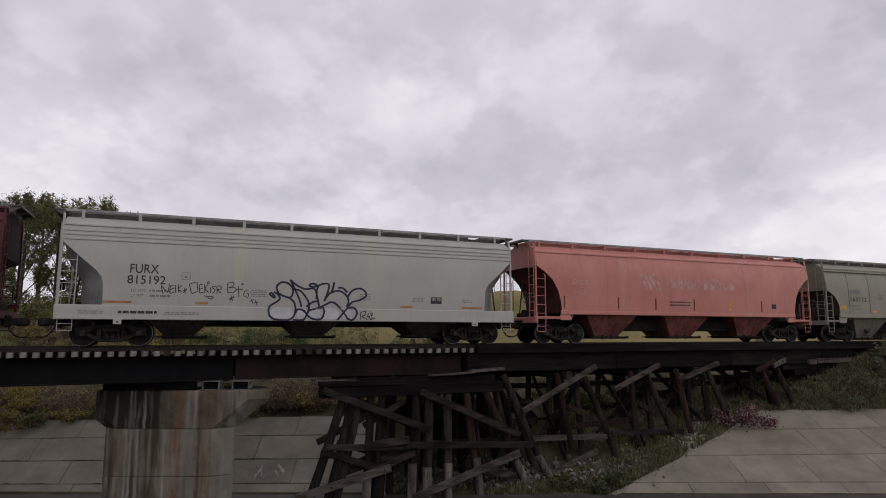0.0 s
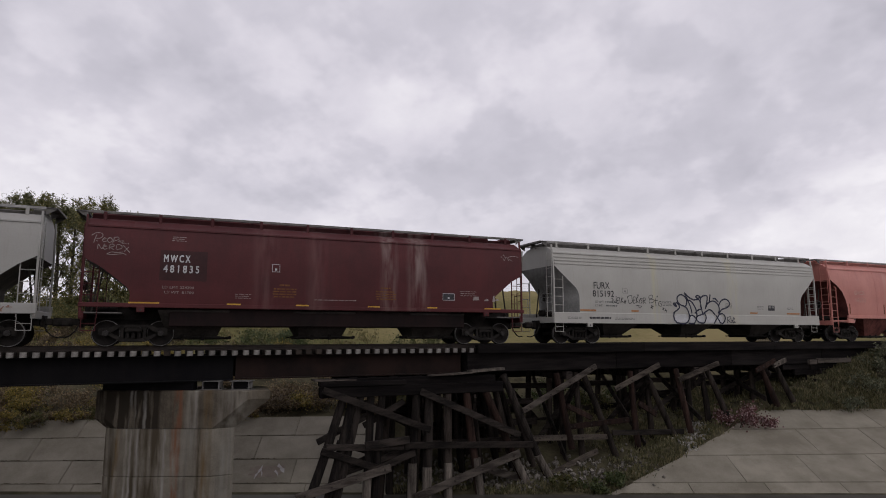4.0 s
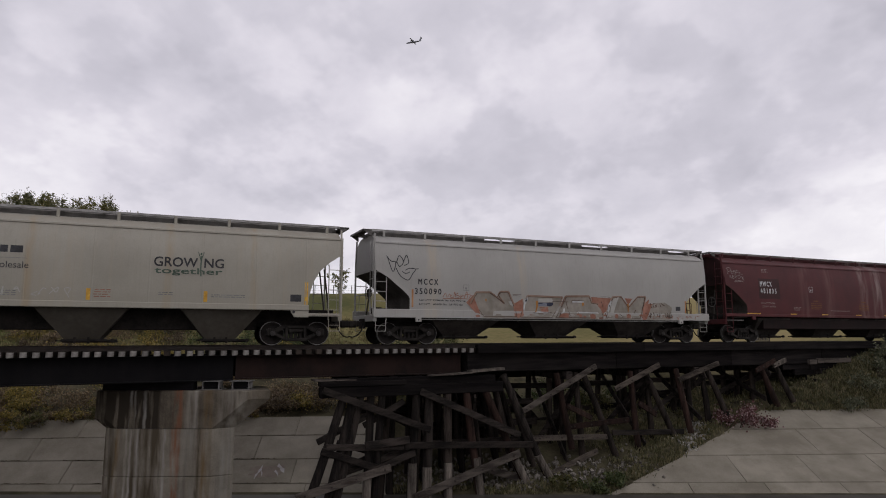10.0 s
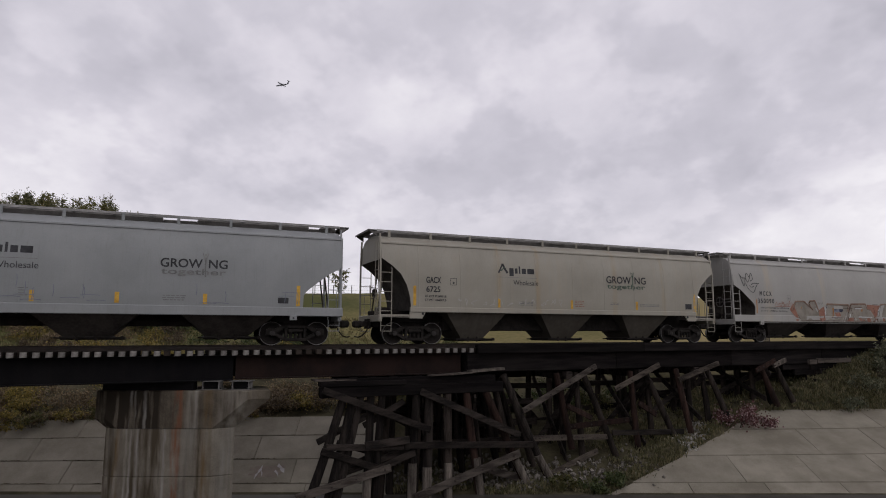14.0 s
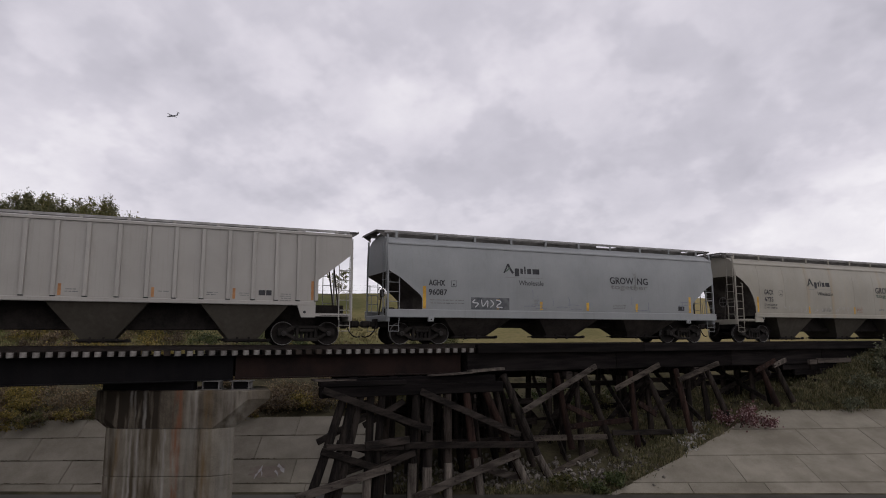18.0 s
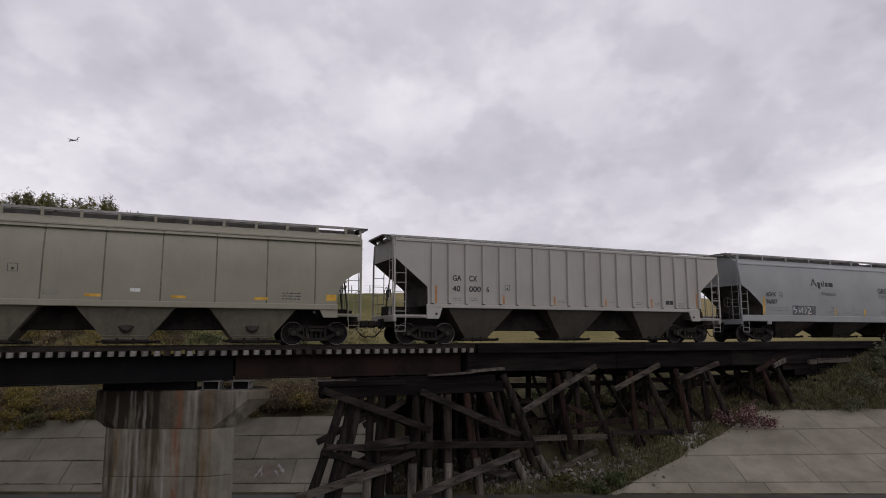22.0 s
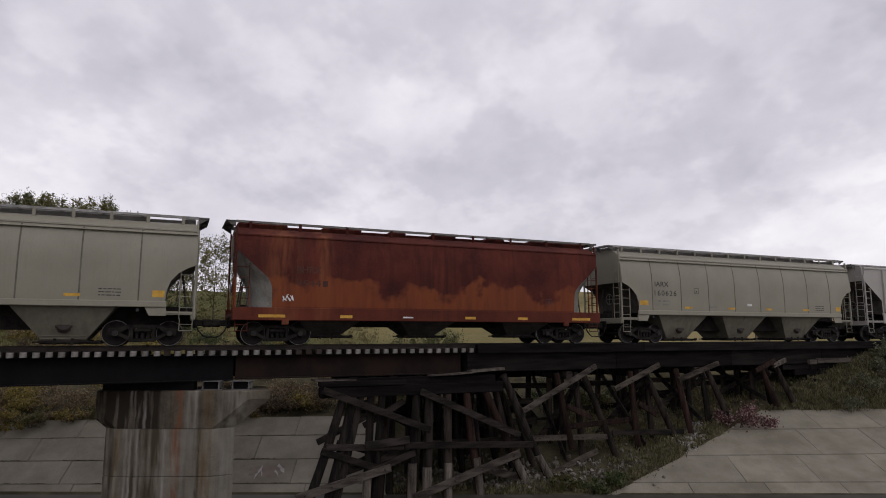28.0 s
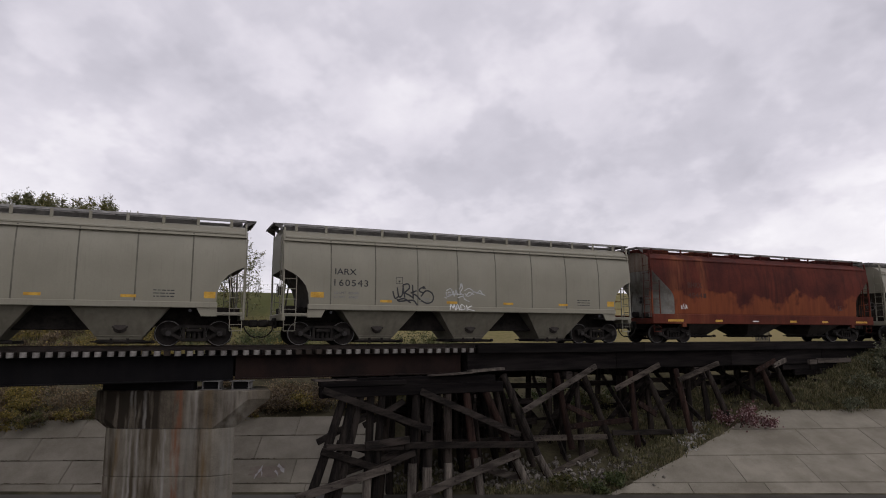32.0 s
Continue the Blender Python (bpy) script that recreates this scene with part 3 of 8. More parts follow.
def make_ground():
    xs = np.unique(np.concatenate([np.linspace(-1500, -90, 16), np.linspace(-90, -32, 30), np.arange(-32, 52, 0.6), np.linspace(52, 130, 34), np.linspace(130, 1500, 16)]))
    ys = np.unique(np.concatenate([np.linspace(-400, 4, 12), np.arange(4, 25, 1.5), np.arange(25, 52, 0.5), np.linspace(52, 120, 40), np.linspace(120, 400, 16), np.linspace(400, 2400, 10)]))
    X, Y = np.meshgrid(xs, ys)
    Z = ground_height(X, Y)
    Z = Z + np.where((Y > 36) & (Y < 400), 0.10 * np.sin(X * 0.9 + 0.4 * Y) * np.sin(Y * 0.7), 0)
    nx, ny = len(xs), len(ys)
    sh = Shape()
    sh.v = list(zip(X.ravel().tolist(), Y.ravel().tolist(), Z.ravel().tolist()))
    sh.f = [[j * nx + i, j * nx + i + 1, (j + 1) * nx + i + 1, (j + 1) * nx + i] for j in range(ny - 1) for i in range(nx - 1)]
    solid("ground", sh, FIELD, "dry olive grass ground with a shallow channel cut through it", "ground", kind="structure", smooth=True)
    bed = Shape().box(-300, 300, 13.5, 27.6, TOE_Z - 0.2, TOE_Z + 0.03)
    solid("channel_floor", bed, WATER, "flat damp concrete floor of the channel", "channel", kind="structure")


make_ground()


def make_apron():
    """Concrete slabs on the far bank, in rows with open joints."""
    apron = thing("concrete_apron", "grey concrete slab lining on the sloping channel bank", "embankment", kind="structure")
    rows = ((-0.03, 0.10, 13.9), (0.10, 0.40, 13.2), (0.40, 0.72, 14.55), (0.72, 1.0, 16.05))   # lower and upper edge, place of one cross joint
    rng = random.Random(4)
    wide, g, b, lift = 3.3, 0.011, 0.007, 0.05
    for v0, v1, joint in rows:
        for side in (0, 1):
            lo, hi = (-60.0, -2.4) if side == 0 else (7.2 + 9.9 * v0, 75.0)
            cut = [lo] + [joint + wide * k for k in range(-24, 20) if lo + 0.5 < joint + wide * k < hi - 0.3] + [hi]
            if side == 1:
                cut = [lo] + [c for c in cut[1:] if c > lo + 9.9 * (v1 - v0) + 0.35]
            for n, (x, x1) in enumerate(zip(cut, cut[1:])):
                skew = 9.9 * (v1 - v0) if side == 1 and n == 0 else 0.0
                q = []
                for a, v in ((x + g, v0 + 0.006), (x1 - g, v0 + 0.006), (x1 - g, v1 - 0.006), (x + g + skew, v1 - 0.006)):
                    ty = float(top_y(a))
                    q.append(Vector((a, TOE_Y + (ty - TOE_Y) * v, TOE_Z + (TOP_Z - TOE_Z) * v + lift + rng.uniform(-0.006, 0.006))))
                mid = sum(q, Vector()) / 4
                top = [p + (mid - p).normalized() * b * 2 for p in q]
                rim = [p - Vector((0, 0, b)) for p in q]
                low = [p - Vector((0, 0, 0.3)) for p in q]
                sh = Shape().add(top + rim + low, [[0, 1, 2, 3]] + [[4 + i, 4 + (i + 1) % 4, (i + 1) % 4, i] for i in range(4)] +
                                 [[8 + i, 8 + (i + 1) % 4, 4 + (i + 1) % 4, 4 + i] for i in range(4)])
                part("panel", sh, PANEL, apron)


make_apron()


def make_smear():
    t = thing("paint_smear", "pinkish paint smear with white strokes on the concrete slabs", "paint smear")
    rng = random.Random(6)

    def on_slab(x, v):
        return (x, TOE_Y + (float(top_y(x)) - TOE_Y) * v, TOE_Z + (TOP_Z - TOE_Z) * v + 0.057)
    pink = surface("pink_smear", (0.145, 0.120, 0.100), (0.195, 0.165, 0.14), 0.9, 0, 14, 2, 0.1, gloss=0.1)
    pale = surface("white_smear", (0.26, 0.25, 0.24), (0.36, 0.35, 0.34), 0.9, 0, 14, 2, 0.1, gloss=0.1)
    def streak(x0, v0, x1, v1, wide, mat, lift):
        n = 7
        edge = [(x0 + (x1 - x0) * i / n + rng.uniform(-0.03, 0.03), v0 + (v1 - v0) * i / n + wide * rng.uniform(0.35, 0.65)) for i in range(n + 1)]
        edge += [(x1 - (x1 - x0) * i / n + rng.uniform(-0.03, 0.03), v1 - (v1 - v0) * i / n - wide * rng.uniform(0.35, 0.65)) for i in range(n + 1)]
        pts = [on_slab(*e) for e in edge]
        part("smear", Shape().add([(p, q, r + lift) for p, q, r in pts], [list(range(len(pts)))]), mat, t)
    for i in range(9):
        x, v = -8.55 + rng.uniform(0, 0.35), 0.18 + 0.014 * i
        streak(x, v, -7.0 - rng.uniform(0, 0.3), v + rng.uniform(-0.02, 0.02), 0.022, pink, 0.0005 * i)
    for k, (x0, v0, x1, v1, wide) in enumerate(((-8.22, 0.17, -8.02, 0.30, 0.05), (-8.02, 0.27, -7.93, 0.19, 0.03), (-7.36, 0.32, -7.0, 0.24, 0.045), (-7.42, 0.25, -7.2, 0.20, 0.025))):
        streak(x0, v0, x1, v1, wide, pale, 0.006 + 0.001 * k)


make_smear()

# ---- track, bridge and trestle ----


def make_track():
    track = thing("railway_track", "worn steel rails on timber ties crossing the bridge", "railway track", kind="structure", at=TRACK)
    for y in (-0.755, 0.755):
        sh = Shape()
        prof = [(-0.07, -0.17), (0.07, -0.17), (0.07, -0.155), (0.012, -0.135), (0.012, -0.045), (0.036, -0.035), (0.036, -0.006), (0.028, 0), (-0.028, 0), (-0.036, -0.006), (-0.036, -0.035), (-0.012, -0.045), (-0.012, -0.135), (-0.07, -0.155)]
        n = len(prof)
        vs = [(x, y + a, b) for x in (-200, 225) for a, b in prof]
        sh.add(vs, [[i, n + i, n + (i + 1) % n, (i + 1) % n] for i in range(n)] + [list(range(n)), list(range(n, 2 * n))[::-1]])
        part("rail", sh, RAIL, track)
    # ties that are seen singly, with pale end grain, on the girder spans
    rng = random.Random(2)
    tie_mesh = Shape().box(-0.115, 0.115, -1.5, 1.5, -0.366, -0.176, 0.012).mesh("tie", TIMBER)
    end_mesh = Shape().box(-0.104, 0.104, -1.512, -1.49, -0.362, -0.184, 0.012).mesh("end_grain", TIE_END)
    places = [12.07 - 0.391 * i for i in range(17)] + [5.42, 5.03, 4.64] + [4.25 - 0.394 * i for i in range(11)] + [-0.04] + [-0.39 - 0.366 * i for i in range(54)]
    for s in places:
        hide = 4.5 < s < 5.65 or -0.1 < s < 0.1
        t = part("tie", tie_mesh, None, track, at=pose(s + rng.uniform(-0.012, 0.012), rng.uniform(-0.02, 0.03), rng.uniform(0.0, 0.014), 0, 0, rng.uniform(-0.5, 0.5)))
        if not hide:
            part("end_grain", end_mesh, None, t, "pale weathered end of the tie")
    rest = Shape()
    for i in range(65):
        s = 12.55 + 0.42 * i
        rest.box(s - 0.11, s + 0.11, -1.42, 1.42, -0.38, -0.172)
    for i in range(300):
        s = 40 + 0.6 * i
        rest.box(s - 0.11, s + 0.11, -1.3, 1.3, -0.37, -0.172)
        s = -20.5 - 0.6 * i
        rest.box(s - 0.11, s + 0.11, -1.3, 1.3, -0.37, -0.172)
    tagged(part("far_ties", rest, TIMBER, track), kind="stuff")
    bal = Shape()
    for a, b in ((38.5, 226), (-200, -20.3)):
        prof = [(-2.3, -0.75), (-1.55, -0.3), (1.55, -0.3), (2.3, -0.75)]
        m = 60
        vs = [(a + (b - a) * i / m, p, q) for i in range(m + 1) for p, q in prof]
        bal.add(vs, [[4 * i + j, 4 * i + 4 + j, 4 * i + 5 + j, 4 * i + 1 + j] for i in range(m) for j in range(3)])
    part("ballast", bal, BALLAST, track)


make_track()


def girder_span(s0, s1, deep, material, label):
    span = thing("girder_span", label, "bridge girder", "girder spans", at=TRACK)
    for y in (-1.0, 1.0):
        web = Shape().box(s0, s1, y - 0.012, y + 0.012, -0.40, -0.38 - deep, 0.004)
        g = part("girder", web, material, span)
        for z in (-0.385, -0.38 - deep):
            part("flange", Shape().box(s0, s1, y - 0.19, y + 0.19, z - 0.022, z + 0.022, 0.006), material, g)
    for i in range(int((s1 - s0) / 1.6) + 1):
        x = s0 + 0.2 + 1.6 * i
        if x < s1:
            part("cross_frame", Shape().beam((x, -1, -0.5), (x, 1, -0.3 - deep), 0.08, 0.08).beam((x, 1, -0.5), (x, -1, -0.3 - deep), 0.08, 0.08), material, span)


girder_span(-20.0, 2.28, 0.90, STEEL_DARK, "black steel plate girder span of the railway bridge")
girder_span(2.36, 11.75, 0.86, STEEL_RUST, "rust-brown steel plate girder span resting on the pier")


def loft(rings):
    """A closed solid through rings of equally many points, lowest first."""
    n, m = len(rings[0]), len(rings)
    vs = [p for r in rings for p in r]
    fs = [[i * n + j, i * n + (j + 1) % n, (i + 1) * n + (j + 1) % n, (i + 1) * n + j] for i in range(m - 1) for j in range(n)]
    return Shape().add(vs, fs + [list(range(n))[::-1], [(m - 1) * n + j for j in range(n)]])


def make_pier():
    """A hammerhead pier with blunt cutwater noses that stands along the channel."""
    place = pose(-10.28, 23.55, 0)
    pier = thing("bridge_pier", "stained grey concrete hammerhead pier with blunt noses standing in the channel", "bridge pier", at=place)

    def plan(z, left=0.0, right=0.0, grow=0.0):
        x0, x1 = -1.52 - left, 1.92 + right
        return [(x0 - grow, -grow, z), (x1 + grow, -grow, z), (x1 + 0.70 + grow, 0.36, z), (x1 + 0.15 + grow, 1.85, z), (x1 - 0.3 + grow, 2.15 + grow, z), (x0 - grow, 2.15 + grow, z), (x0 - 0.50 - grow, 1.75, z), (x0 - 0.50 - grow, 0.20, z)]
    part("pier_base", loft([plan(-6.6, grow=0.004), plan(-4.66, grow=0.004), plan(-4.64, grow=-0.03)]), PIER_MAT, pier)
    part("pier_shaft", loft([plan(-4.635, grow=-0.03), plan(-4.61), plan(-2.985), plan(-2.965, grow=-0.02)]), PIER_MAT, pier)
    part("pier_cap", loft([plan(-2.975, grow=-0.02), plan(-2.955), plan(-2.64, 0.42, 0.38), plan(-1.96, 0.43, 1.22), plan(-1.93, 0.43, 1.26), plan(-1.65, 0.43, 1.28), plan(-1.62, 0.41, 1.26, -0.02)]), PIER_CAP, pier)
    part("form_joint", Shape().box(-1.5, 1.9, -0.004, 0.05, -2.968, -2.962, 0.001), INK, pier)
    part("bearing_beam", Shape().box(-2.2, 1.12, 0.12, 0.52, -1.618, -1.30, 0.02), STEEL_DARK, pier, "black steel bearing beam")
    for x in (1.70, 2.80):
        b = thing("girder_bearing", "dull steel girder bearing on the pier cap", "bridge bearing", "girder bearings", at=place @ pose(x, 0.3, -1.62))
        part("base_plate", Shape().box(-0.42, 0.42, -0.08, 0.45, 0.0, 0.03), GRATE, b)
        part("block", Shape().box(-0.28, 0.28, 0.06, 0.4, 0.05, 0.31, 0.02), STEEL_DARK, b)
        for k in (-0.30, 0.30):
            part("end_web", Shape().box(k - 0.022, k + 0.022, -0.03, 0.4, 0.032, 0.308, 0.006), BEARING, b)
        part("top_plate", Shape().box(-0.40, 0.40, -0.10, 0.43, 0.31, 0.338), BEARING, b)
        for k in (-0.36, 0.36):
            part("anchor_bolt", Shape().rod((k, -0.02, 0.03), (k, -0.02, 0.085), 0.022, n=8), BOGIE, b)


make_pier()


BOLT = Shape().rod((0, -0.035, 0), (0, 0.02, 0), 0.035, n=8).mesh("bolt", RAIL)


def make_trestle():
    tower = thing("timber_tower", "dark creosoted timber tower with cross braces under the girder end", "trestle", at=TRACK)
    A, R, G = TIMBER, TIMBER_RED, TIMBER_GREY

    def post(th, s0, z0, s1, z1, w0=-1.3, w1=-1.6, mat=TIMBER, wide=0.30):
        z1 = min(z1, -6.3) if z1 < -5 else z1
        a, b = Vector((s0, w0, z0)), Vector((s1, w1, z1))
        bow = Vector((0.035 * math.sin(17 * s0 + 5 * w0), 0.03 * math.sin(29 * s1), 0))
        log = Shape().rod(a, a.lerp(b, 0.5) + bow, wide * 0.50, wide * 0.53, 11).rod(a.lerp(b, 0.5) + bow, b, wide * 0.53, wide * 0.57, 11)
        part("post", log, mat, th, smooth=True)

    def brace(th, s0, z0, s1, z1, w=-1.78, mat=TIMBER_GREY, high=0.26, thick=0.10):
        b = part("brace", Shape().beam((s0, w, z0), (s1, w, z1), thick, high, 0.012), TIMBER_BEAM if mat is TIMBER else mat, th)
        if mat is not TIMBER:
            for k in (0.04, 0.09, 0.36, 0.62, 0.93):
                part("bolt", BOLT, None, b, at=pose(s0 + (s1 - s0) * k, w - thick / 2, z0 + (z1 - z0) * k))

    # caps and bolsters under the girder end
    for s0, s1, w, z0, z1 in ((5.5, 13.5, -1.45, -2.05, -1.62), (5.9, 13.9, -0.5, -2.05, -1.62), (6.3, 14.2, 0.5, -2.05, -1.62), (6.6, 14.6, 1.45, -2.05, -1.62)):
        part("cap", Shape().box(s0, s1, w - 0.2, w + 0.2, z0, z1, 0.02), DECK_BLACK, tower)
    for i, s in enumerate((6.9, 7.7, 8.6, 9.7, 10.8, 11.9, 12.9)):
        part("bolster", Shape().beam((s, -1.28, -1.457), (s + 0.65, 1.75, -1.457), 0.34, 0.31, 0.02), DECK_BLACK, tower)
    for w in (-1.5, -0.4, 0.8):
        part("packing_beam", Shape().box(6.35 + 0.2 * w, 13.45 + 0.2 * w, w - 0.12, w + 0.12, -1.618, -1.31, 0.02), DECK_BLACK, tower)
    part("packing", Shape().beam((11.95, -1.5, -1.16), (13.52, -1.5, -1.07), 0.6, 0.10, 0.012), TIMBER_FOOT, tower, "grey weathered packing board")
    part("packing", Shape().beam((10.9, -1.62, -1.262), (12.0, -1.62, -1.19), 0.5, 0.06, 0.012), TIMBER_FOOT, tower, "grey weathered packing board")
    part("packing", Shape().beam((10.05, -1.6, -1.285), (10.95, -1.6, -1.255), 0.5, 0.05, 0.012), G, tower)
    part("packing", Shape().box(5.25, 6.9, -1.7, -0.9, -1.40, -1.34, 0.01), G, tower)
    part("packing_beam", Shape().box(5.45, 9.0, -1.72, -1.3, -1.612, -1.42, 0.02), DECK_BLACK, tower)
    near = ((6.46, 5.0, -5.55, 0.33), (6.85, 5.78, -5.5, 0.34), (7.15, 6.08, -5.4, 0.32), (7.57, 7.37, -5.9, 0.31), (8.04, 7.72, -5.1, 0.30), (9.54, 9.24, -5.95, 0.34), (10.09, 9.9, -6.0, 0.36),
            (10.94, 10.86, -6.25, 0.33), (11.81, 12.37, -6.4, 0.33), (12.73, 14.8, -6.55, 0.32), (13.60, 16.1, -6.6, 0.32))
    for i, (s0, s1, z1, thick) in enumerate(near):
        post(tower, s0, -2.05 if i < 10 else -1.35, s1, z1, -1.45, -1.62, R if i in (8, 9) else TIMBER_DARK if i < 7 or i == 10 else A, thick)
        if i == 3 or i > 4:
            k = (4.95 - 2.05) / (-z1 - 2.05)
            sa = s0 + (s1 - s0) * k
            part("splice_foot", Shape().rod((sa, -1.62, -4.95 + 0.1 * (i % 3)), (s1 + (s1 - s0) * 0.02, -1.68, -6.45), thick * 0.535, thick * 0.56, 11), TIMBER_FOOT, tower, smooth=True)
    for s0, s1 in ((9.4, 9.2), (10.8, 10.8), (12.2, 12.7), (13.6, 14.6)):
        post(tower, s0, -2.05, s1, -6.3, 1.4, 1.8, TIMBER_DARK)
        post(tower, s0 - 0.35, -2.05, s1 - 0.3, -6.3, 0.1, 0.1, TIMBER_DARK)
    for s0, z0, s1, z1, mat, w, high in ((5.55, -1.72, 10.02, -3.45, A, -1.80, 0.27), (9.59, -1.9, 14.21, -3.91, A, -1.80, 0.27), (9.30, -6.03, 14.14, -4.64, G, -1.90, 0.31),
                                         (4.6, -5.61, 8.29, -4.79, G, -1.90, 0.30), (7.4, -4.97, 9.36, -4.3, A, -1.76, 0.26), (7.23, -3.9, 9.07, -3.77, A, -1.88, 0.30), (5.74, -3.88, 9.12, -4.09, A, -1.74, 0.24),
                                         (5.45, -3.72, 7.55, -2.76, A, -1.42, 0.24), (5.55, -4.0, 8.29, -4.98, A, -1.74, 0.26), (6.1, -5.05, 9.05, -4.26, A, -1.40, 0.26), (8.9, -4.0, 14.85, -4.35, A, -1.80, 0.26),
                                         (12.68, -5.25, 16.01, -6.36, G, -1.45, 0.30), (7.3, -3.2, 9.0, -2.3, A, -1.40, 0.24)):
        brace(tower, s0, z0, s1, z1, w, mat, high)
    for s0, z0, s1, z1 in ((7.0, -4.3, 10.4, -5.4), (7.2, -5.5, 10.6, -4.2), (8.2, -2.6, 13.2, -5.2), (13.8, -2.6, 9.6, -5.4), (10.2, -4.1, 15.2, -4.3)):
        brace(tower, s0, z0, s1, z1, 1.72, A)
    for k, (s0, s1) in enumerate(((8.8, 8.5), (10.1, 10.0), (11.4, 11.7), (12.6, 13.2), (13.8, 14.9), (14.6, 16.0))):
        post(tower, s0, -2.05, s1, -6.3, 0.75, 0.85)
        post(tower, s0 + 0.4, -2.05, s1 + 0.5, -6.3, 2.0, 2.3)
        post(tower, s0 - 0.2, -2.05, s1 - 0.3, -6.3, -0.7, -0.75)
    part("cap", Shape().box(8.2, 15.2, 1.85, 2.25, -2.05, -1.62, 0.02), TIMBER_BEAM, tower)
    for s0, s1, z, w, high in ((9.6, 16.6, -2.75, 1.05, 0.28), (9.3, 16.4, -3.25, 2.2, 0.30), (10.0, 16.8, -3.72, 1.05, 0.30), (9.6, 15.6, -4.25, -0.55, 0.26), (10.6, 17.0, -4.7, 2.2, 0.30), (7.2, 10.6, -2.9, 0.95, 0.22)):
        part("girt", Shape().beam((s0, w, z + 0.05), (s1, w, z - 0.08), 0.12, high), TIMBER_BEAM, tower)
    for s in (9.8, 12.2):
        part("sway_brace", Shape().beam((s, -1.5, -2.2), (s + 0.8, 1.5, -5.6), 0.1, 0.25), TIMBER_BEAM, tower)
        part("sway_brace", Shape().beam((s + 1.0, 1.5, -2.2), (s + 0.2, -1.5, -5.6), 0.1, 0.25), TIMBER_BEAM, tower)

    # open bents further along, each with its cap, posts and braces
    bents = (
        (17.2, -1.30, ((16.45, 16.95, -4.7), (17.91, 19.85, -6.3)), ((14.37, -2.91, 18.33, -1.04, G), (14.91, -4.12, 19.22, -4.31, TIMBER_BROWN), (15.59, -5.8, 18.4, -4.89, TIMBER_BROWN), (16.81, -2.8, 18.14, -3.41, R), (16.84, -3.74, 20.27, -3.60, R)), -6.2),
        (21.4, -1.30, ((20.67, 20.85, -5.2), (21.56, 23.75, -5.6)), ((19.51, -2.16, 22.26, -1.06, TIMBER_BROWN), (19.26, -4.14, 23.59, -4.34, A), (20.88, -2.84, 21.94, -3.45, R)), -5.2),
        (25.0, -1.25, ((23.53, 23.98, -4.4), (25.56, 26.55, -4.0)), ((23.43, -1.83, 26.15, -1.05, TIMBER_BROWN),), -4.2),
        (29.6, -1.22, ((29.41, 30.1, -3.4), (30.58, 31.3, -3.2)), ((28.75, -1.51, 30.23, -0.97, R), (30.07, -1.27, 31.09, -0.95, TIMBER_FOOT)), -3.4),
        (33.6, -1.2, (), (), -2.6),
    )
    for s, zc, posts, braces, low in bents:
        b = thing("timber_bent", "dark timber trestle bent with leaning posts", "trestle", "timber bents", at=TRACK)
        part("cap", Shape().box(s - 0.18, s + 0.18, -1.28, 1.9, zc - 0.36, zc, 0.02), TIMBER_BEAM, b)
        for i, (s0, s1, z1) in enumerate(posts):
            post(b, s0, zc - 0.05, s1, z1, -1.3, -1.7, R if i % 2 == 0 else A, 0.28)
            post(b, s0 + 0.1, zc - 0.05, s1 - 0.2, z1, 1.3, 1.7, A, 0.28)
        for w in (-0.55, 0.45):
            post(b, s, zc - 0.05, s, low - 0.3, w, w * 1.15, A, 0.28)
        for s0, z0, s1, z1, mat in braces:
            brace(b, s0, z0, s1, z1, -1.80 if mat is G else -1.6, mat, 0.24)
        for w, k in ((-1.0, 0.5), (0.9, 0.6)):
            post(b, s + k, zc - 0.05, s + 1.5 * k, low - 0.3, w, w * 1.15, A, 0.28)
        part("girt", Shape().beam((s - 2.2, 1.1, zc - 0.75), (s + 2.2, 1.1, zc - 0.85), 0.10, 0.26), TIMBER_BEAM, b)
        part("girt", Shape().beam((s - 2.3, 2.0, zc * 0.45 + low * 0.55), (s + 2.3, 2.0, zc * 0.48 + low * 0.52), 0.10, 0.26), TIMBER_BEAM, b)
        part("long_brace", Shape().beam((s - 1.9, 1.95, zc - 0.4), (s + 1.9, 1.95, low + 0.5), 0.09, 0.24), TIMBER_BEAM, b)
        part("long_brace", Shape().beam((s + 1.7, 0.3, zc - 0.4), (s - 1.7, 0.3, low + 0.6), 0.09, 0.24), TIMBER_BEAM, b)
        part("sway_brace", Shape().beam((s + 0.22, -1.6, zc - 0.4), (s + 0.22, 1.6, low + 0.4), 0.09, 0.24), TIMBER_BEAM, b)
        part("sway_brace", Shape().beam((s - 0.22, 1.6, zc - 0.4), (s - 0.22, -1.6, low + 0.4), 0.09, 0.24), TIMBER_BEAM, b)
    deck = thing("timber_deck", "black timber stringers and guard timbers of the trestle deck", "trestle deck", at=TRACK)
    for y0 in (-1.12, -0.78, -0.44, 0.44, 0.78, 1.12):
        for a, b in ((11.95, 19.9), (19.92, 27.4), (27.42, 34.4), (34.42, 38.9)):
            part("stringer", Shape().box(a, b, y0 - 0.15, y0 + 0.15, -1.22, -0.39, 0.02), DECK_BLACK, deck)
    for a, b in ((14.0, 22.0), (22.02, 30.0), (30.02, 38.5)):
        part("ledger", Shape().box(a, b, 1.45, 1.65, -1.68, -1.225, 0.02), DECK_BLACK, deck)
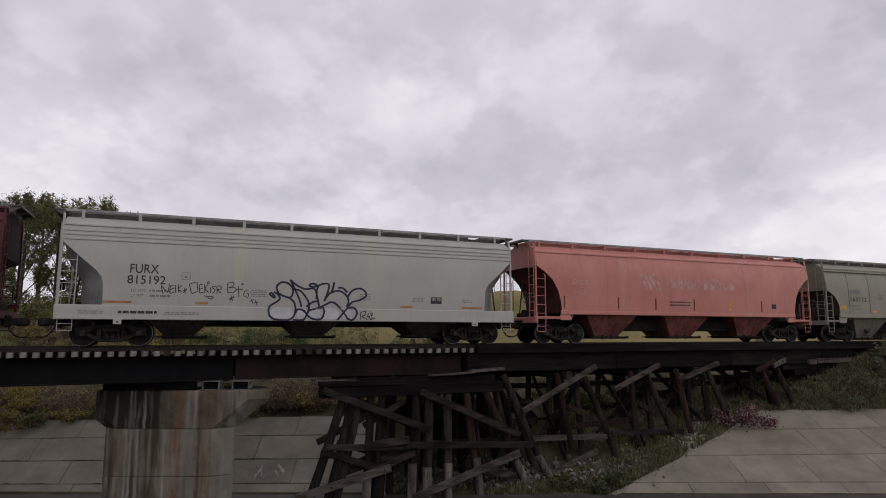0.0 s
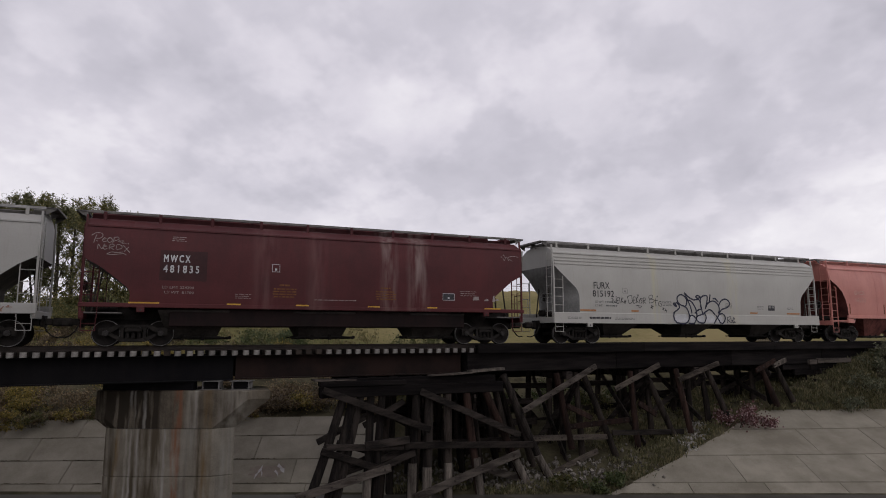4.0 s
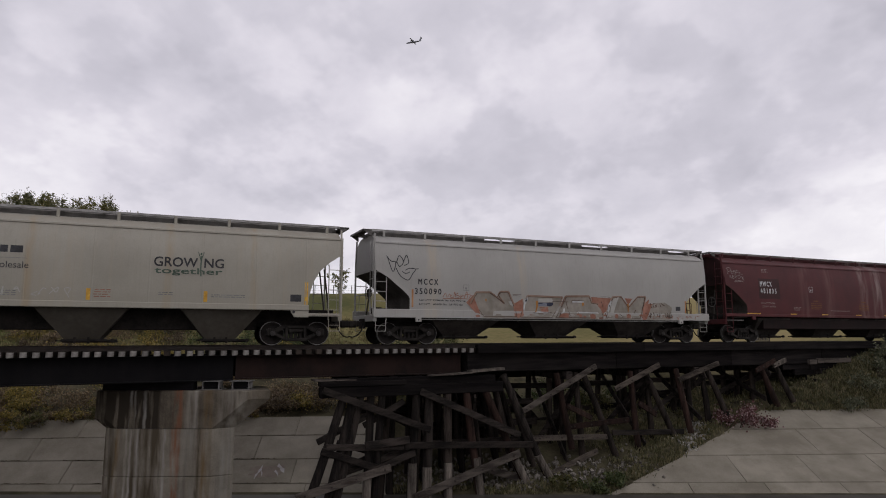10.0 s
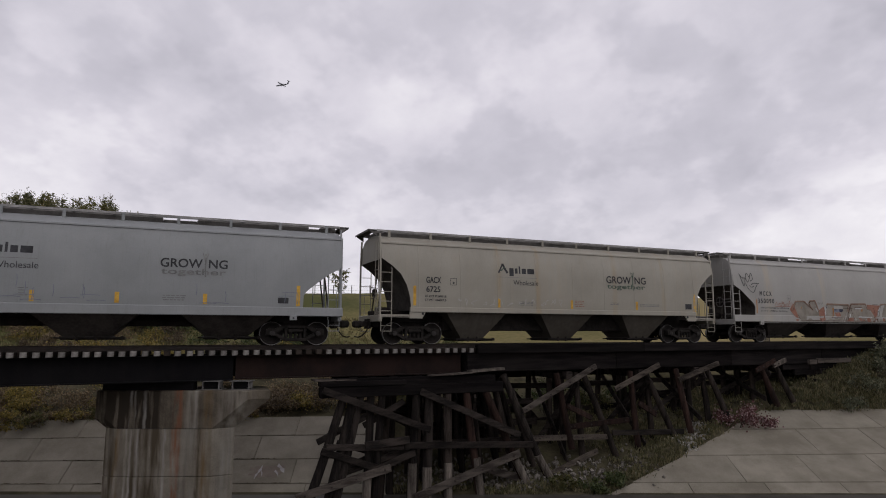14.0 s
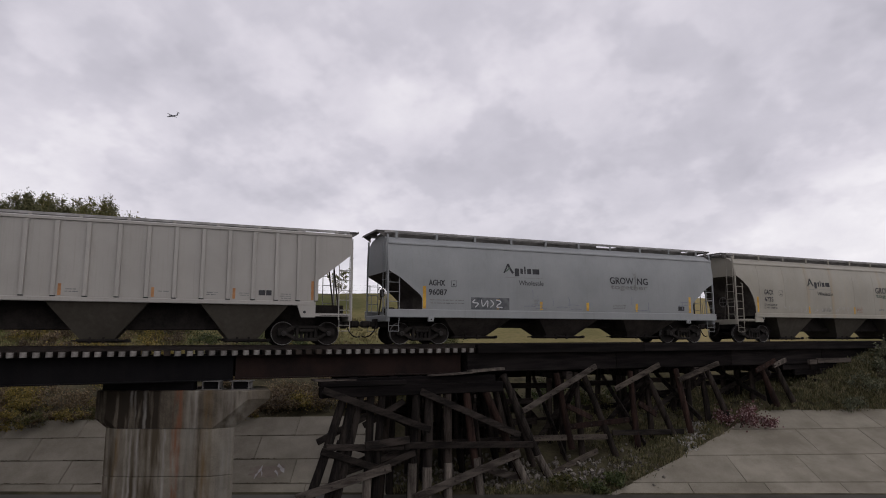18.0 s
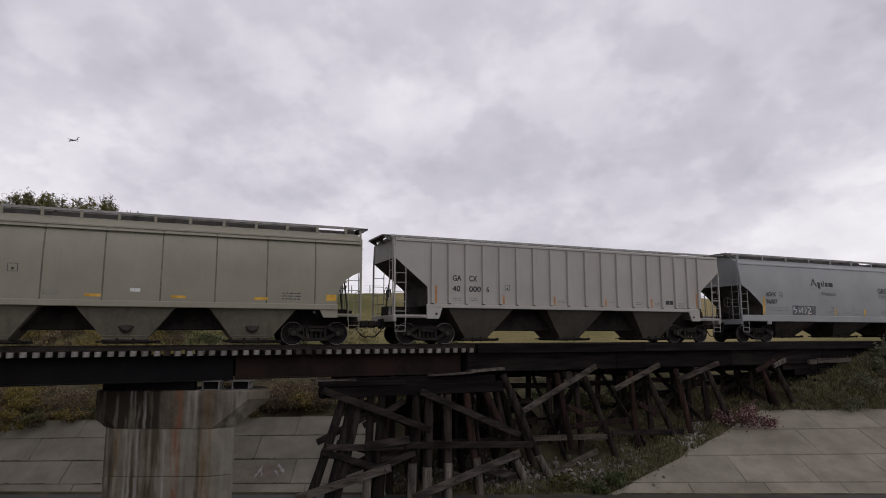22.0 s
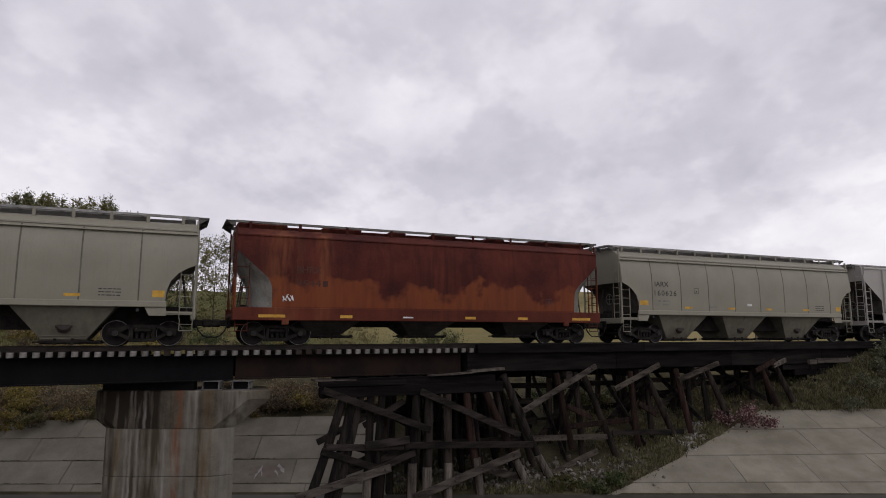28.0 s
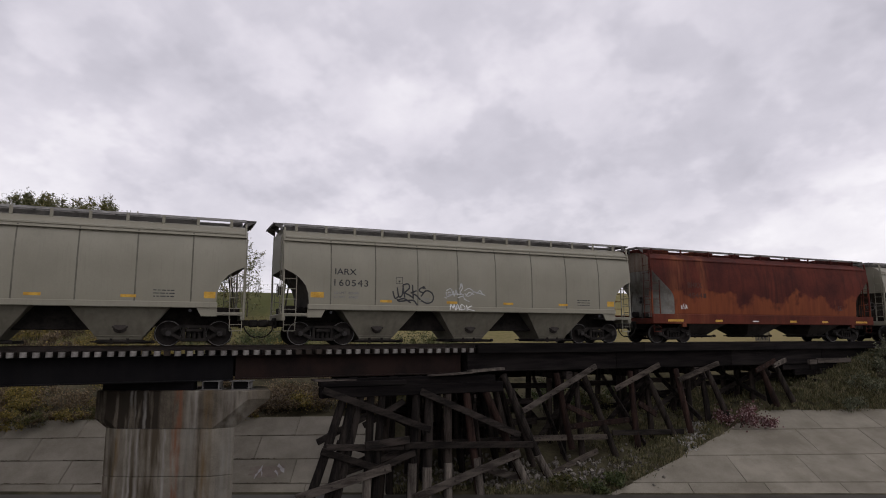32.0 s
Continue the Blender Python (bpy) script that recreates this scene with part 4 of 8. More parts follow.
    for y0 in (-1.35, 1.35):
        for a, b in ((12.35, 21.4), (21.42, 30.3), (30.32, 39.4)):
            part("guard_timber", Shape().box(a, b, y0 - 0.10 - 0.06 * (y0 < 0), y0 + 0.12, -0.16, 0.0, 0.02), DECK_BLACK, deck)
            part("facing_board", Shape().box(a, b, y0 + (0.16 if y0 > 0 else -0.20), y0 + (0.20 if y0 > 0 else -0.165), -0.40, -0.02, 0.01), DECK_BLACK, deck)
    for a, b, z in ((32.75, 33.35, -0.98), (33.42, 36.2, -0.92)):
        part("fascia_board", Shape().box(a, b, -1.75, -1.6, z - 0.26, z, 0.015), G, deck)
    # black boards added in place of the shade under the deck end
    for k in range(3):
        part("bulkhead_plank", Shape().box(31.3 + 0.9 * k, 38.6, -1.2, -1.1, -1.52 - 0.3 * k, -1.235 - 0.3 * k, 0.015), DECK_BLACK, deck)
    ab = Shape().box(38.6, 39.5, -2.2, 2.2, -2.5, -0.45, 0.03)
    solid("timber_abutment", ab, TIMBER, "dark timber abutment block at the end of the trestle", "abutment", kind="structure", at=TRACK)
    ab2 = Shape().box(-21, -19.6, -2.6, 2.6, -7.2, -1.35, 0.03)
    solid("concrete_abutment", ab2, CONCRETE, "grey concrete abutment at the end of the girder span", "abutment", kind="structure", at=TRACK)


make_trestle()

# ---- the train ----
HALF = 1.6


def side_y(kind, z):
    """Half width of a wagon's side sheet at the height z."""
    if kind == "rib":
        return 1.50
    if kind == "round":
        return HALF - 0.16 * max(0.0, (z - 2.9) / 1.2) ** 2 - 0.05 * max(0.0, (2.0 - z) / 0.8) ** 2
    return HALF - 0.14 * max(0.0, (z - 2.7) / 1.4) ** 2 - 0.03 * max(0.0, (1.9 - z) / 0.5) ** 2


def hull(L, kind, cut, floor, bulge=False):
    """The closed shell: side sheets with notched ends, eaves and roof. cut: distance from the end and height along the notch."""
    st = [(d, z) for d, z in cut]
    mids = list(np.linspace(cut[-1][0], L - cut[-1][0], 14))
    stations = st + [(m, floor) for m in mids] + [(L - d, z) for d, z in reversed(st)]
    eave = 4.34 if kind == "rib" else 4.19
    rings = []
    for x, zb in stations:
        half = []
        zs = [zb + (eave - zb) * k / 9 for k in range(10)]
        for z in zs:
            half.append((side_y(kind, z), z))
        ye = side_y(kind, eave)
        if kind == "rib":
            half += [(ye + 0.05, eave + 0.01), (ye + 0.05, eave + 0.10), (ye - 0.02, eave + 0.13), (1.05, 4.52), (0.5, 4.56), (0.0, 4.57)]
        else:
            half += [(ye + 0.035, eave + 0.015), (ye + 0.03, eave + 0.07), (ye - 0.03, eave + 0.09), (1.16, 4.45), (0.9, 4.57), (0.5, 4.63), (0.0, 4.65)]
        ring = [(x, -y, z) for y, z in half] + [(x, y, z) for y, z in reversed(half[:-1])]
        rings.append(ring)
    n, c, m = len(rings[0]), len(cut), len(rings) - 1
    flat = [p for r in rings for p in r]
    shell, ends, floor_sheet = Shape(), [Shape(), Shape()], Shape()
    shell.add(flat, [[i * n + j, (i + 1) * n + j, (i + 1) * n + j + 1, i * n + j + 1] for i in range(m) for j in range(n - 1)])
    shell.f += [list(range(n)), [m * n + j for j in range(n)][::-1]]

    def strip(first, last, push=0.0):
        vs = []
        for i in range(first, last + 1):
            x, y, z = rings[i][0]
            room = min(x, L - x) - 0.15
            out = math.copysign(min(0.75, max(0.0, room)), push) if push else 0.0
            for k, g in ((1.0, 0), (0.72, 0.7), (0.35, 1), (-0.35, 1), (-0.72, 0.7), (-1.0, 0)):
                vs.append((x + out * g, -y * k, z))
        return vs, [[6 * i + j, 6 * i + 6 + j, 6 * i + 7 + j, 6 * i + 1 + j] for i in range(last - first) for j in range(5)]
    ends[0].add(*strip(0, c - 1, -1.0 if bulge else 0.0))
    ends[1].add(*strip(m - c + 1, m, 1.0 if bulge else 0.0))
    floor_sheet.add(*strip(c - 1, m - c + 1))
    return shell, ends, floor_sheet


def make_text(body, space=1.0):
    cu = bpy.data.curves.new("lettering", "FONT")
    cu.body, cu.resolution_u, cu.space_character = body, 3, space
    ob = bpy.data.objects.new("lettering", cu)
    scene.collection.objects.link(ob)
    me = bpy.data.meshes.new_from_object(ob)
    vs = [tuple(v.co) for v in me.vertices]
    fs = [list(p.vertices) for p in me.polygons]
    bpy.data.objects.remove(ob)
    bpy.data.curves.remove(cu)
    bpy.data.meshes.remove(me)
    return vs, fs


class Wagon:
    """One covered hopper: an Empty at rail height at its rear end, with all its parts."""

    def __init__(self, label, at, L, kind, paint, group="covered hopper wagons"):
        self.at, self.L, self.kind, self.paint = at, L, kind, paint
        self.ob = thing("hopper_wagon", label, "freight wagon", group, at=TRACK @ pose(at - SPEED * 16, 0, 0))
        self.wheels = []
        self.sill = (0.0, 0.0, 0.0)
        self.board = 4.64 if kind == "rib" else 4.82   # height of the roof walkways

    def skin(self, x, z, out=0.008):
        return (x, -side_y(self.kind, z) - out, z)

    def mark(self, body, x0, x1, z0, z1, mat=None, label="", space=1.0, bold=0.012):
        """Lettering that fills the stretch x0 to x1, z0 to z1 of the side."""
        vs, fs = make_text(body, space)
        a0, a1 = min(v[0] for v in vs), max(v[0] for v in vs)
        b0, b1 = min(v[1] for v in vs), max(v[1] for v in vs)
        sh = Shape()
        for dx, dz, lift in ((0, 0, 0.010), (bold, 0, 0.011), (0, bold, 0.012), (bold, bold, 0.013)) if bold else ((0, 0, 0.010),):
            sh.add([self.skin(x0 + dx + (v[0] - a0) / (a1 - a0) * (x1 - x0), z0 + dz + (v[1] - b0) / (b1 - b0) * (z1 - z0), lift) for v in vs], fs)
        return part("lettering", sh, mat or INK, self.ob, label)

    def patch(self, x0, x1, z0, z1, mat, label="", out=0.005, name="stencil"):
        n = max(1, int((z1 - z0) / 0.25))
        vs = []
        for i in range(n + 1):
            z = z0 + (z1 - z0) * i / n
            vs += [self.skin(x0, z, out), self.skin(x1, z, out)]
        return part(name, Shape().add(vs, [[2 * i, 2 * i + 1, 2 * i + 3, 2 * i + 2] for i in range(n)]), mat, self.ob, label)

    def lines(self, x0, x1, z, rows, mat=None, high=0.05, gap=0.10):
        """Small stencilling too fine to read: broken bars."""
        rng = random.Random(int(x0 * 100 + z * 10))
        sh = Shape()
        for r in range(rows):
            x = x0 + rng.uniform(0, 0.06)
            zz = z - r * gap
            while x < x1 - 0.05:
                w = rng.uniform(0.06, 0.24)
                e = min(x + w, x1)
                sh.add([self.side_or_sill(x, zz, 0.006), self.side_or_sill(e, zz, 0.006), self.side_or_sill(e, zz + high, 0.006), self.side_or_sill(x, zz + high, 0.006)], [[0, 1, 2, 3]])
                x = e + 0.035
        return tagged(part("stencil_block", sh, mat or INK_GREY, self.ob), kind="stuff")

    def frame_box(self, x0, x1, z0, z1, mat=None):
        sh = Shape()
        t = 0.018
        for a, b, c, d in ((x0, x1, z0, z0 + t), (x0, x1, z1 - t, z1), (x0, x0 + t, z0 + t, z1 - t), (x1 - t, x1, z0 + t, z1 - t)):
            sh.add([self.skin(a, c), self.skin(b, c), self.skin(b, d), self.skin(a, d)], [[0, 1, 2, 3]])
        m = (x0 + x1) / 2
        sh.add([self.skin(m - 0.04, z0 + 0.06), self.skin(m + 0.04, z0 + 0.06), self.skin(m + 0.04, z0 + 0.14), self.skin(m - 0.04, z0 + 0.14)], [[0, 1, 2, 3]])
        return part("stencil_frame", sh, mat or INK, self.ob)

    def stroke(self, pts, width, mat, label="", closed=False, out=0.010, name="spray_line"):
        """A sprayed line through the points, rounded between them."""
        P = [Vector((x, z)) for x, z in pts]
        if closed:
            P = [P[-1]] + P + [P[0], P[1]]
        else:
            P = [P[0] * 2 - P[1]] + P + [P[-1] * 2 - P[-2]]
        line = []
        for i in range(1, len(P) - 2):
            a, b, c, d = P[i - 1:i + 3]
            for k in range(5):
                t = k / 5
                line.append(0.5 * (2 * b + (c - a) * t + (2 * a - 5 * b + 4 * c - d) * t * t + (3 * b - a - 3 * c + d) * t ** 3))
        line.append(P[-2])
        vs, n = [], len(line)
        for i, p in enumerate(line):
            tan = (line[min(i + 1, n - 1)] - line[max(i - 1, 0)])
            tan = tan.normalized() if tan.length > 1e-6 else Vector((1, 0))
            nor = Vector((-tan.y, tan.x)) * width / 2
            vs += [self.side_or_sill(p.x + nor.x, p.y + nor.y, out), self.side_or_sill(p.x - nor.x, p.y - nor.y, out)]
        return part(name, Shape().add(vs, [[2 * i, 2 * i + 1, 2 * i + 3, 2 * i + 2] for i in range(n - 1)]), mat, self.ob, label)

    def blob(self, pts, mat, label="", out=0.007):
        vs = [self.side_or_sill(x, z, out) for x, z in pts]
        return part("spray_fill", Shape().add(vs, [list(range(len(vs)))]), mat, self.ob, label)

    def side_or_sill(self, x, z, out):
        y = side_y(self.kind, z)
        if self.sill[0] - 0.03 < z < self.sill[1] + 0.02:
            y = max(y, self.sill[2] + 0.004)
        return (x, -y - out, z)


WHEEL_MESH = Shape().lathe([(0.05, -0.10), (0.12, -0.10), (0.13, -0.055), (0.30, -0.045), (0.385, -0.075), (0.40, -0.082), (0.455, -0.08), (0.457, 0.04), (0.485, 0.055), (0.485, 0.075),
                            (0.40, 0.07), (0.30, 0.01), (0.13, 0.02), (0.12, 0.06), (0.05, 0.06)]).mesh("wheel", WHEEL, True)
RIM_MESH = Shape().lathe([(0.436, -0.0815), (0.446, -0.088), (0.459, -0.086), (0.4592, 0.03)], 32).mesh("tread_ring", TREAD, True)
AXLE_MESH = Shape().rod((0, -1.08, 0), (0, 1.08, 0), 0.075, n=10).mesh("axle", BOGIE)
CAP_MESH = Shape().rod((0, -1.14, 0), (0, -1.06, 0), 0.10, n=10).box(-0.05, 0.05, -1.155, -1.135, -0.012, 0.012, 0.004).box(-0.012, 0.012, -1.155, -1.135, -0.05, 0.05, 0.004).mesh("axle_cap", WHEEL_CAP)


def frame_mesh():
    sh = Shape()
    arch = [(-1.12, 0.38), (-1.12, 0.62), (-0.98, 0.66), (-0.78, 0.64), (-0.55, 0.76), (0.55, 0.76), (0.78, 0.64), (0.98, 0.66), (1.12, 0.62), (1.12, 0.38), (0.99, 0.38), (0.99, 0.52), (0.79, 0.52), (0.79, 0.44), (0.44, 0.66), (-0.44, 0.66), (-0.79, 0.44), (-0.79, 0.52), (-0.99, 0.52), (-0.99, 0.38)]
    y0, y1 = -0.09, 0.09
    n = len(arch)
    for quad in ((0, 1, 2, 18, 19), (2, 3, 17, 18), (3, 4, 15, 16, 17), (4, 5, 14, 15), (5, 6, 12, 13, 14), (6, 7, 11, 12), (7, 8, 9, 10, 11)):
        sh.plate([arch[i] for i in quad][::-1], y0, y1)
    sh.plate([(-0.79, 0.50), (-0.79, 0.38), (-0.40, 0.16), (-0.34, 0.28)][::-1], y0, y1)
    sh.plate([(0.79, 0.50), (0.34, 0.28), (0.40, 0.16), (0.79, 0.38)][::-1], y0, y1)
    sh.box(-0.42, 0.42, -0.12, 0.12, 0.15, 0.27, 0.02)
    sh.box(-0.42, -0.31, -0.09, 0.09, 0.25, 0.70, 0.015).box(0.31, 0.42, -0.09, 0.09, 0.25, 0.70, 0.015)
    sh.box(-0.29, 0.29, -0.14, 0.14, 0.50, 0.63, 0.03)
    return sh.mesh("side_frame", BOGIE)


FRAME_MESH = frame_mesh()
SPRING_MESH = Shape().lathe([(0.035, 0.27), (0.07, 0.28), (0.06, 0.305), (0.07, 0.33), (0.06, 0.355), (0.07, 0.38), (0.06, 0.405), (0.07, 0.43), (0.06, 0.455), (0.07, 0.48), (0.035, 0.50)], 10, "z").mesh("spring", BOGIE, True)


def running_gear(w):
    for c in (1.75, w.L - 1.75):
        for y in (-1.0, 1.0):
            f = part("side_frame", FRAME_MESH, None, w.ob, at=pose(c, y, 0))
            for k in (-0.19, 0.0, 0.19):
                part("spring", SPRING_MESH, None, f, at=pose(k, -0.03 if y < 0 else 0.03, 0))
        part("bolster", Shape().box(c - 0.19, c + 0.19, -1.0, 1.0, 0.44, 0.68, 0.03), BOGIE, w.ob)
        part("brake_beam", Shape().box(c - 0.5, c - 0.44, -0.7, 0.7, 0.35, 0.45).box(c + 0.44, c + 0.5, -0.7, 0.7, 0.35, 0.45), BOGIE, w.ob)
        for k in (-0.89, 0.89):
            ws = part("wheelset", AXLE_MESH, None, w.ob, at=pose(c + k, 0, 0.457))
            for y, turn in ((-0.78, 0), (0.78, 180)):
                part("wheel", WHEEL_MESH, None, ws, at=pose(0, y, 0, 0, 0, turn))
                part("tread_ring", RIM_MESH, None, ws, "wear-polished rim", at=pose(0, y, 0, 0, 0, turn))
            part("axle_cap", CAP_MESH, None, ws)
            w.wheels.append((ws, c + k))


def underframe(w, sill_z, end_mat, sill_mat):
    L = w.L
    part("centre_sill", Shape().box(0.1, L - 0.1, -0.35, 0.35, 0.72, sill_z + 0.08, 0.02), UNDER, w.ob)
    if sill_mat:
        # near-black colour carries the shadow between the hoppers
        part("hopper_girder", Shape().box(3.2, L - 3.2, -0.62, 0.62, 0.58, sill_z + 0.05, 0.03), UNDER, w.ob)
    for e, d in ((0.0, 1), (L, -1)):
        part("end_sill", Shape().box(e + d * 0.02, e + d * 0.18, -1.5, 1.5, 0.95, 1.22, 0.015), w.paint, w.ob)
        part("end_platform", Shape().box(e + d * 0.18, e + d * 1.35, -1.52, 1.52, 1.14, 1.19, 0.01), GRATE, w.ob)
        cp = Shape().box(e + d * 0.1, e - d * 0.30, -0.14, 0.14, 0.74, 0.98, 0.03).box(e - d * 0.26, e - d * 0.66, -0.20, 0.10, 0.70, 1.0, 0.07)
        cp.box(e - d * 0.40, e - d * 0.64, 0.05, 0.24, 0.74, 0.96, 0.05)
        part("coupler", cp, BOGIE, w.ob)
        part("air_hose", Shape().tube([(e - d * 0.05, -0.35, 0.78), (e - d * 0.15, -0.36, 0.55), (e - d * 0.33, -0.34, 0.36), (e - d * 0.5, -0.3, 0.30), (e - d * 0.66, -0.25, 0.33)], 0.028), BOGIE, w.ob)
        part("striker", Shape().box(e - d * 0.06, e + d * 0.06, -0.32, 0.32, 0.66, 1.08, 0.02), UNDER, w.ob)
        # sloping floor braces seen through the open ends
        for y in (-0.45, 0.45):
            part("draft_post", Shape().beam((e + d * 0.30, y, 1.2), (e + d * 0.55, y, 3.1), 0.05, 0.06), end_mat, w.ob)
    part("brake_cylinder", Shape().rod((0.45, 0.35, 1.45), (0.95, 0.35, 1.45), 0.16, n=12).rod((0.42, -0.4, 1.4), (1.15, -0.4, 1.4), 0.13, n=12), UNDER, w.ob)
    part("brake_pipe", Shape().tube([(2.6, -0.5, 0.95), (L - 2.6, -0.5, 0.93)], 0.022).tube([(0.2, -0.6, 0.98), (2.6, -0.5, 0.95)], 0.022), UNDER, w.ob)


def end_gear(w, zc, tall_z=4.60):
    """Corner posts, ladders, steps, rails and the brake wheel at both ends."""
    L = w.L
    rung = Shape().rod((0, 0, 0), (0.46, 0, 0), 0.015, n=6).mesh("rung", w.paint)
    for e, d in ((0.0, 1), (L, -1)):
        for y in (-1.5, 1.5):
            top = -1.36 if y < 0 else 1.36
            part("corner_post", Shape().beam((e + d * 0.08, y, 1.0), (e + d * 0.08, y, 3.5), 0.07, 0.09).beam((e + d * 0.08, y, 3.48), (e + d * 0.08, top, tall_z), 0.07, 0.09), w.paint, w.ob)
            x0, x1 = e + d * 0.10, e + d * 0.60
            lad = part("ladder", Shape().beam((e + d * 0.58, y, 0.98), (e + d * 0.58, y, 3.15), 0.03, 0.06).beam((e + d * 0.58, y, 3.13), (e + d * 0.58, y * 0.93, 3.2), 0.03, 0.06), w.paint, w.ob)
            for k in range(5):
                part("rung", rung, None, lad, at=pose(min(x0, x1) + 0.02, y, 1.38 + 0.40 * k))
            part("step", Shape().tube([(e + d * 0.12, y * 1.01, 1.0), (e + d * 0.12, y * 1.01, 0.55), (e + d * 0.56, y * 1.01, 0.55), (e + d * 0.56, y * 1.01, 1.0)], 0.014)
                 .tube([(e + d * 0.12, y * 1.01, 0.78), (e + d * 0.56, y * 1.01, 0.78)], 0.012), w.paint, w.ob)
        for y in (-1.0, 1.0):
            part("end_rail", Shape().tube([(e + d * 0.10, 1.5 * y, 2.15), (e + d * 0.10, 0.9 * y, 2.15), (e + d * 0.10, 0.9 * y, 1.2)], 0.014), w.paint, w.ob)
        el = part("end_ladder", Shape().beam((e + d * 0.02, -1.42, 1.2), (e + d * 0.02, -1.42, 4.3), 0.03, 0.03).beam((e + d * 0.02, -1.0, 1.2), (e + d * 0.02, -1.0, 4.3), 0.03, 0.03), w.paint, w.ob)
        for k in range(7):
            part("rung", rung, None, el, at=pose(e + d * 0.0, -1.43, 1.5 + 0.40 * k, 0, 0, 90))
        board = part("end_board", Shape().box(e + d * 0.05, e - d * 0.31, -1.04, 1.04, w.board - 0.03, w.board + 0.012, 0.006).box(e - d * 0.31, e - d * 0.325, -1.04, 1.04, w.board - 0.06, w.board + 0.02, 0.003), GRATE, w.ob, "crosswise grating at the roof's end")
        for y in (-1.0, 0.0, 1.0):
            part("gusset", Shape().plate([(e + d * 0.05, w.board - 0.035), (e - d * 0.28, w.board - 0.035), (e - d * 0.26, w.board - 0.07), (e + d * 0.05, w.board - 0.26)][::d], y - 0.012, y + 0.012), GRATE, board)
    part("brake_wheel", Shape().lathe([(0.25, -0.012), (0.275, 0.0), (0.25, 0.012), (0.235, 0.0), (0.25, -0.012)], 20).box(-0.25, 0.25, -0.006, 0.006, -0.015, 0.015, 0.004).box(-0.015, 0.015, -0.006, 0.006, -0.25, 0.25, 0.004),
         GRATE, w.ob, at=pose(-0.02, -0.7, 2.15, 0, 0, 90))
    part("brake_housing", Shape().box(0.02, 0.16, -0.85, -0.55, 1.98, 2.32, 0.03), UNDER, w.ob)


def roof_gear(w, step, slits):
    """Walkways on struts along both sides of the roof, and the hatch trough between them. slits: (from, to) where the trough lies lower."""
    L, board = w.L, w.board
    dark = w.paint in (PAINT_MAROON, PAINT_RUST)
    for y in (-0.88, 0.88):
        out = math.copysign(1.0, y)
        b = part("walkway", Shape().box(0.05, L - 0.05, y - 0.13, y + 0.13, board - 0.035, board + 0.02, 0.006).box(0.05, L - 0.05, y + out * 0.132, y + out * 0.142, board - 0.06, board + 0.03, 0.003), HATCH if dark else WALKWAY, w.ob)
        n = int((L - 1.2) / step)
        foot = 4.42 if w.kind != "rib" else 4.44
        br = Shape().box(-0.055, 0.055, y + out * 0.12, y + out * 0.15, foot, board + 0.005, 0.004).beam((0, y - out * 0.1, board - 0.05), (0, y + out * 0.13, board - 0.05), 0.05, 0.03)
        me = br.mesh("bracket", w.paint)
        for k in range(n + 1):
            part("bracket", me, None, b, at=pose(0.6 + (L - 1.2) * k / n, 0, 0))
    cuts, x = [], 0.14
    for a, b in sorted(slits):
        cuts += [(x, a, 0.012), (a, b, 0.085)]
        x = b
    cuts.append((x, L - 0.14, 0.012))
    for a, e, drop in cuts:
        if e - a < 0.15:
            continue
        h = part("roof_hatch", Shape().box(a + 0.004, e - 0.004, -0.66, 0.66, 4.50, board - drop, 0.03), w.paint if dark or w.paint is PAINT_PINK else HATCH, w.ob)
        k = a + 0.4
        while k < e - 0.2 and drop < 0.05:
            part("hatch_lock", Shape().box(k - 0.03, k + 0.03, -0.78, 0.78, board - 0.03, board + 0.004, 0.006), GRATE, h)
            k += 1.3


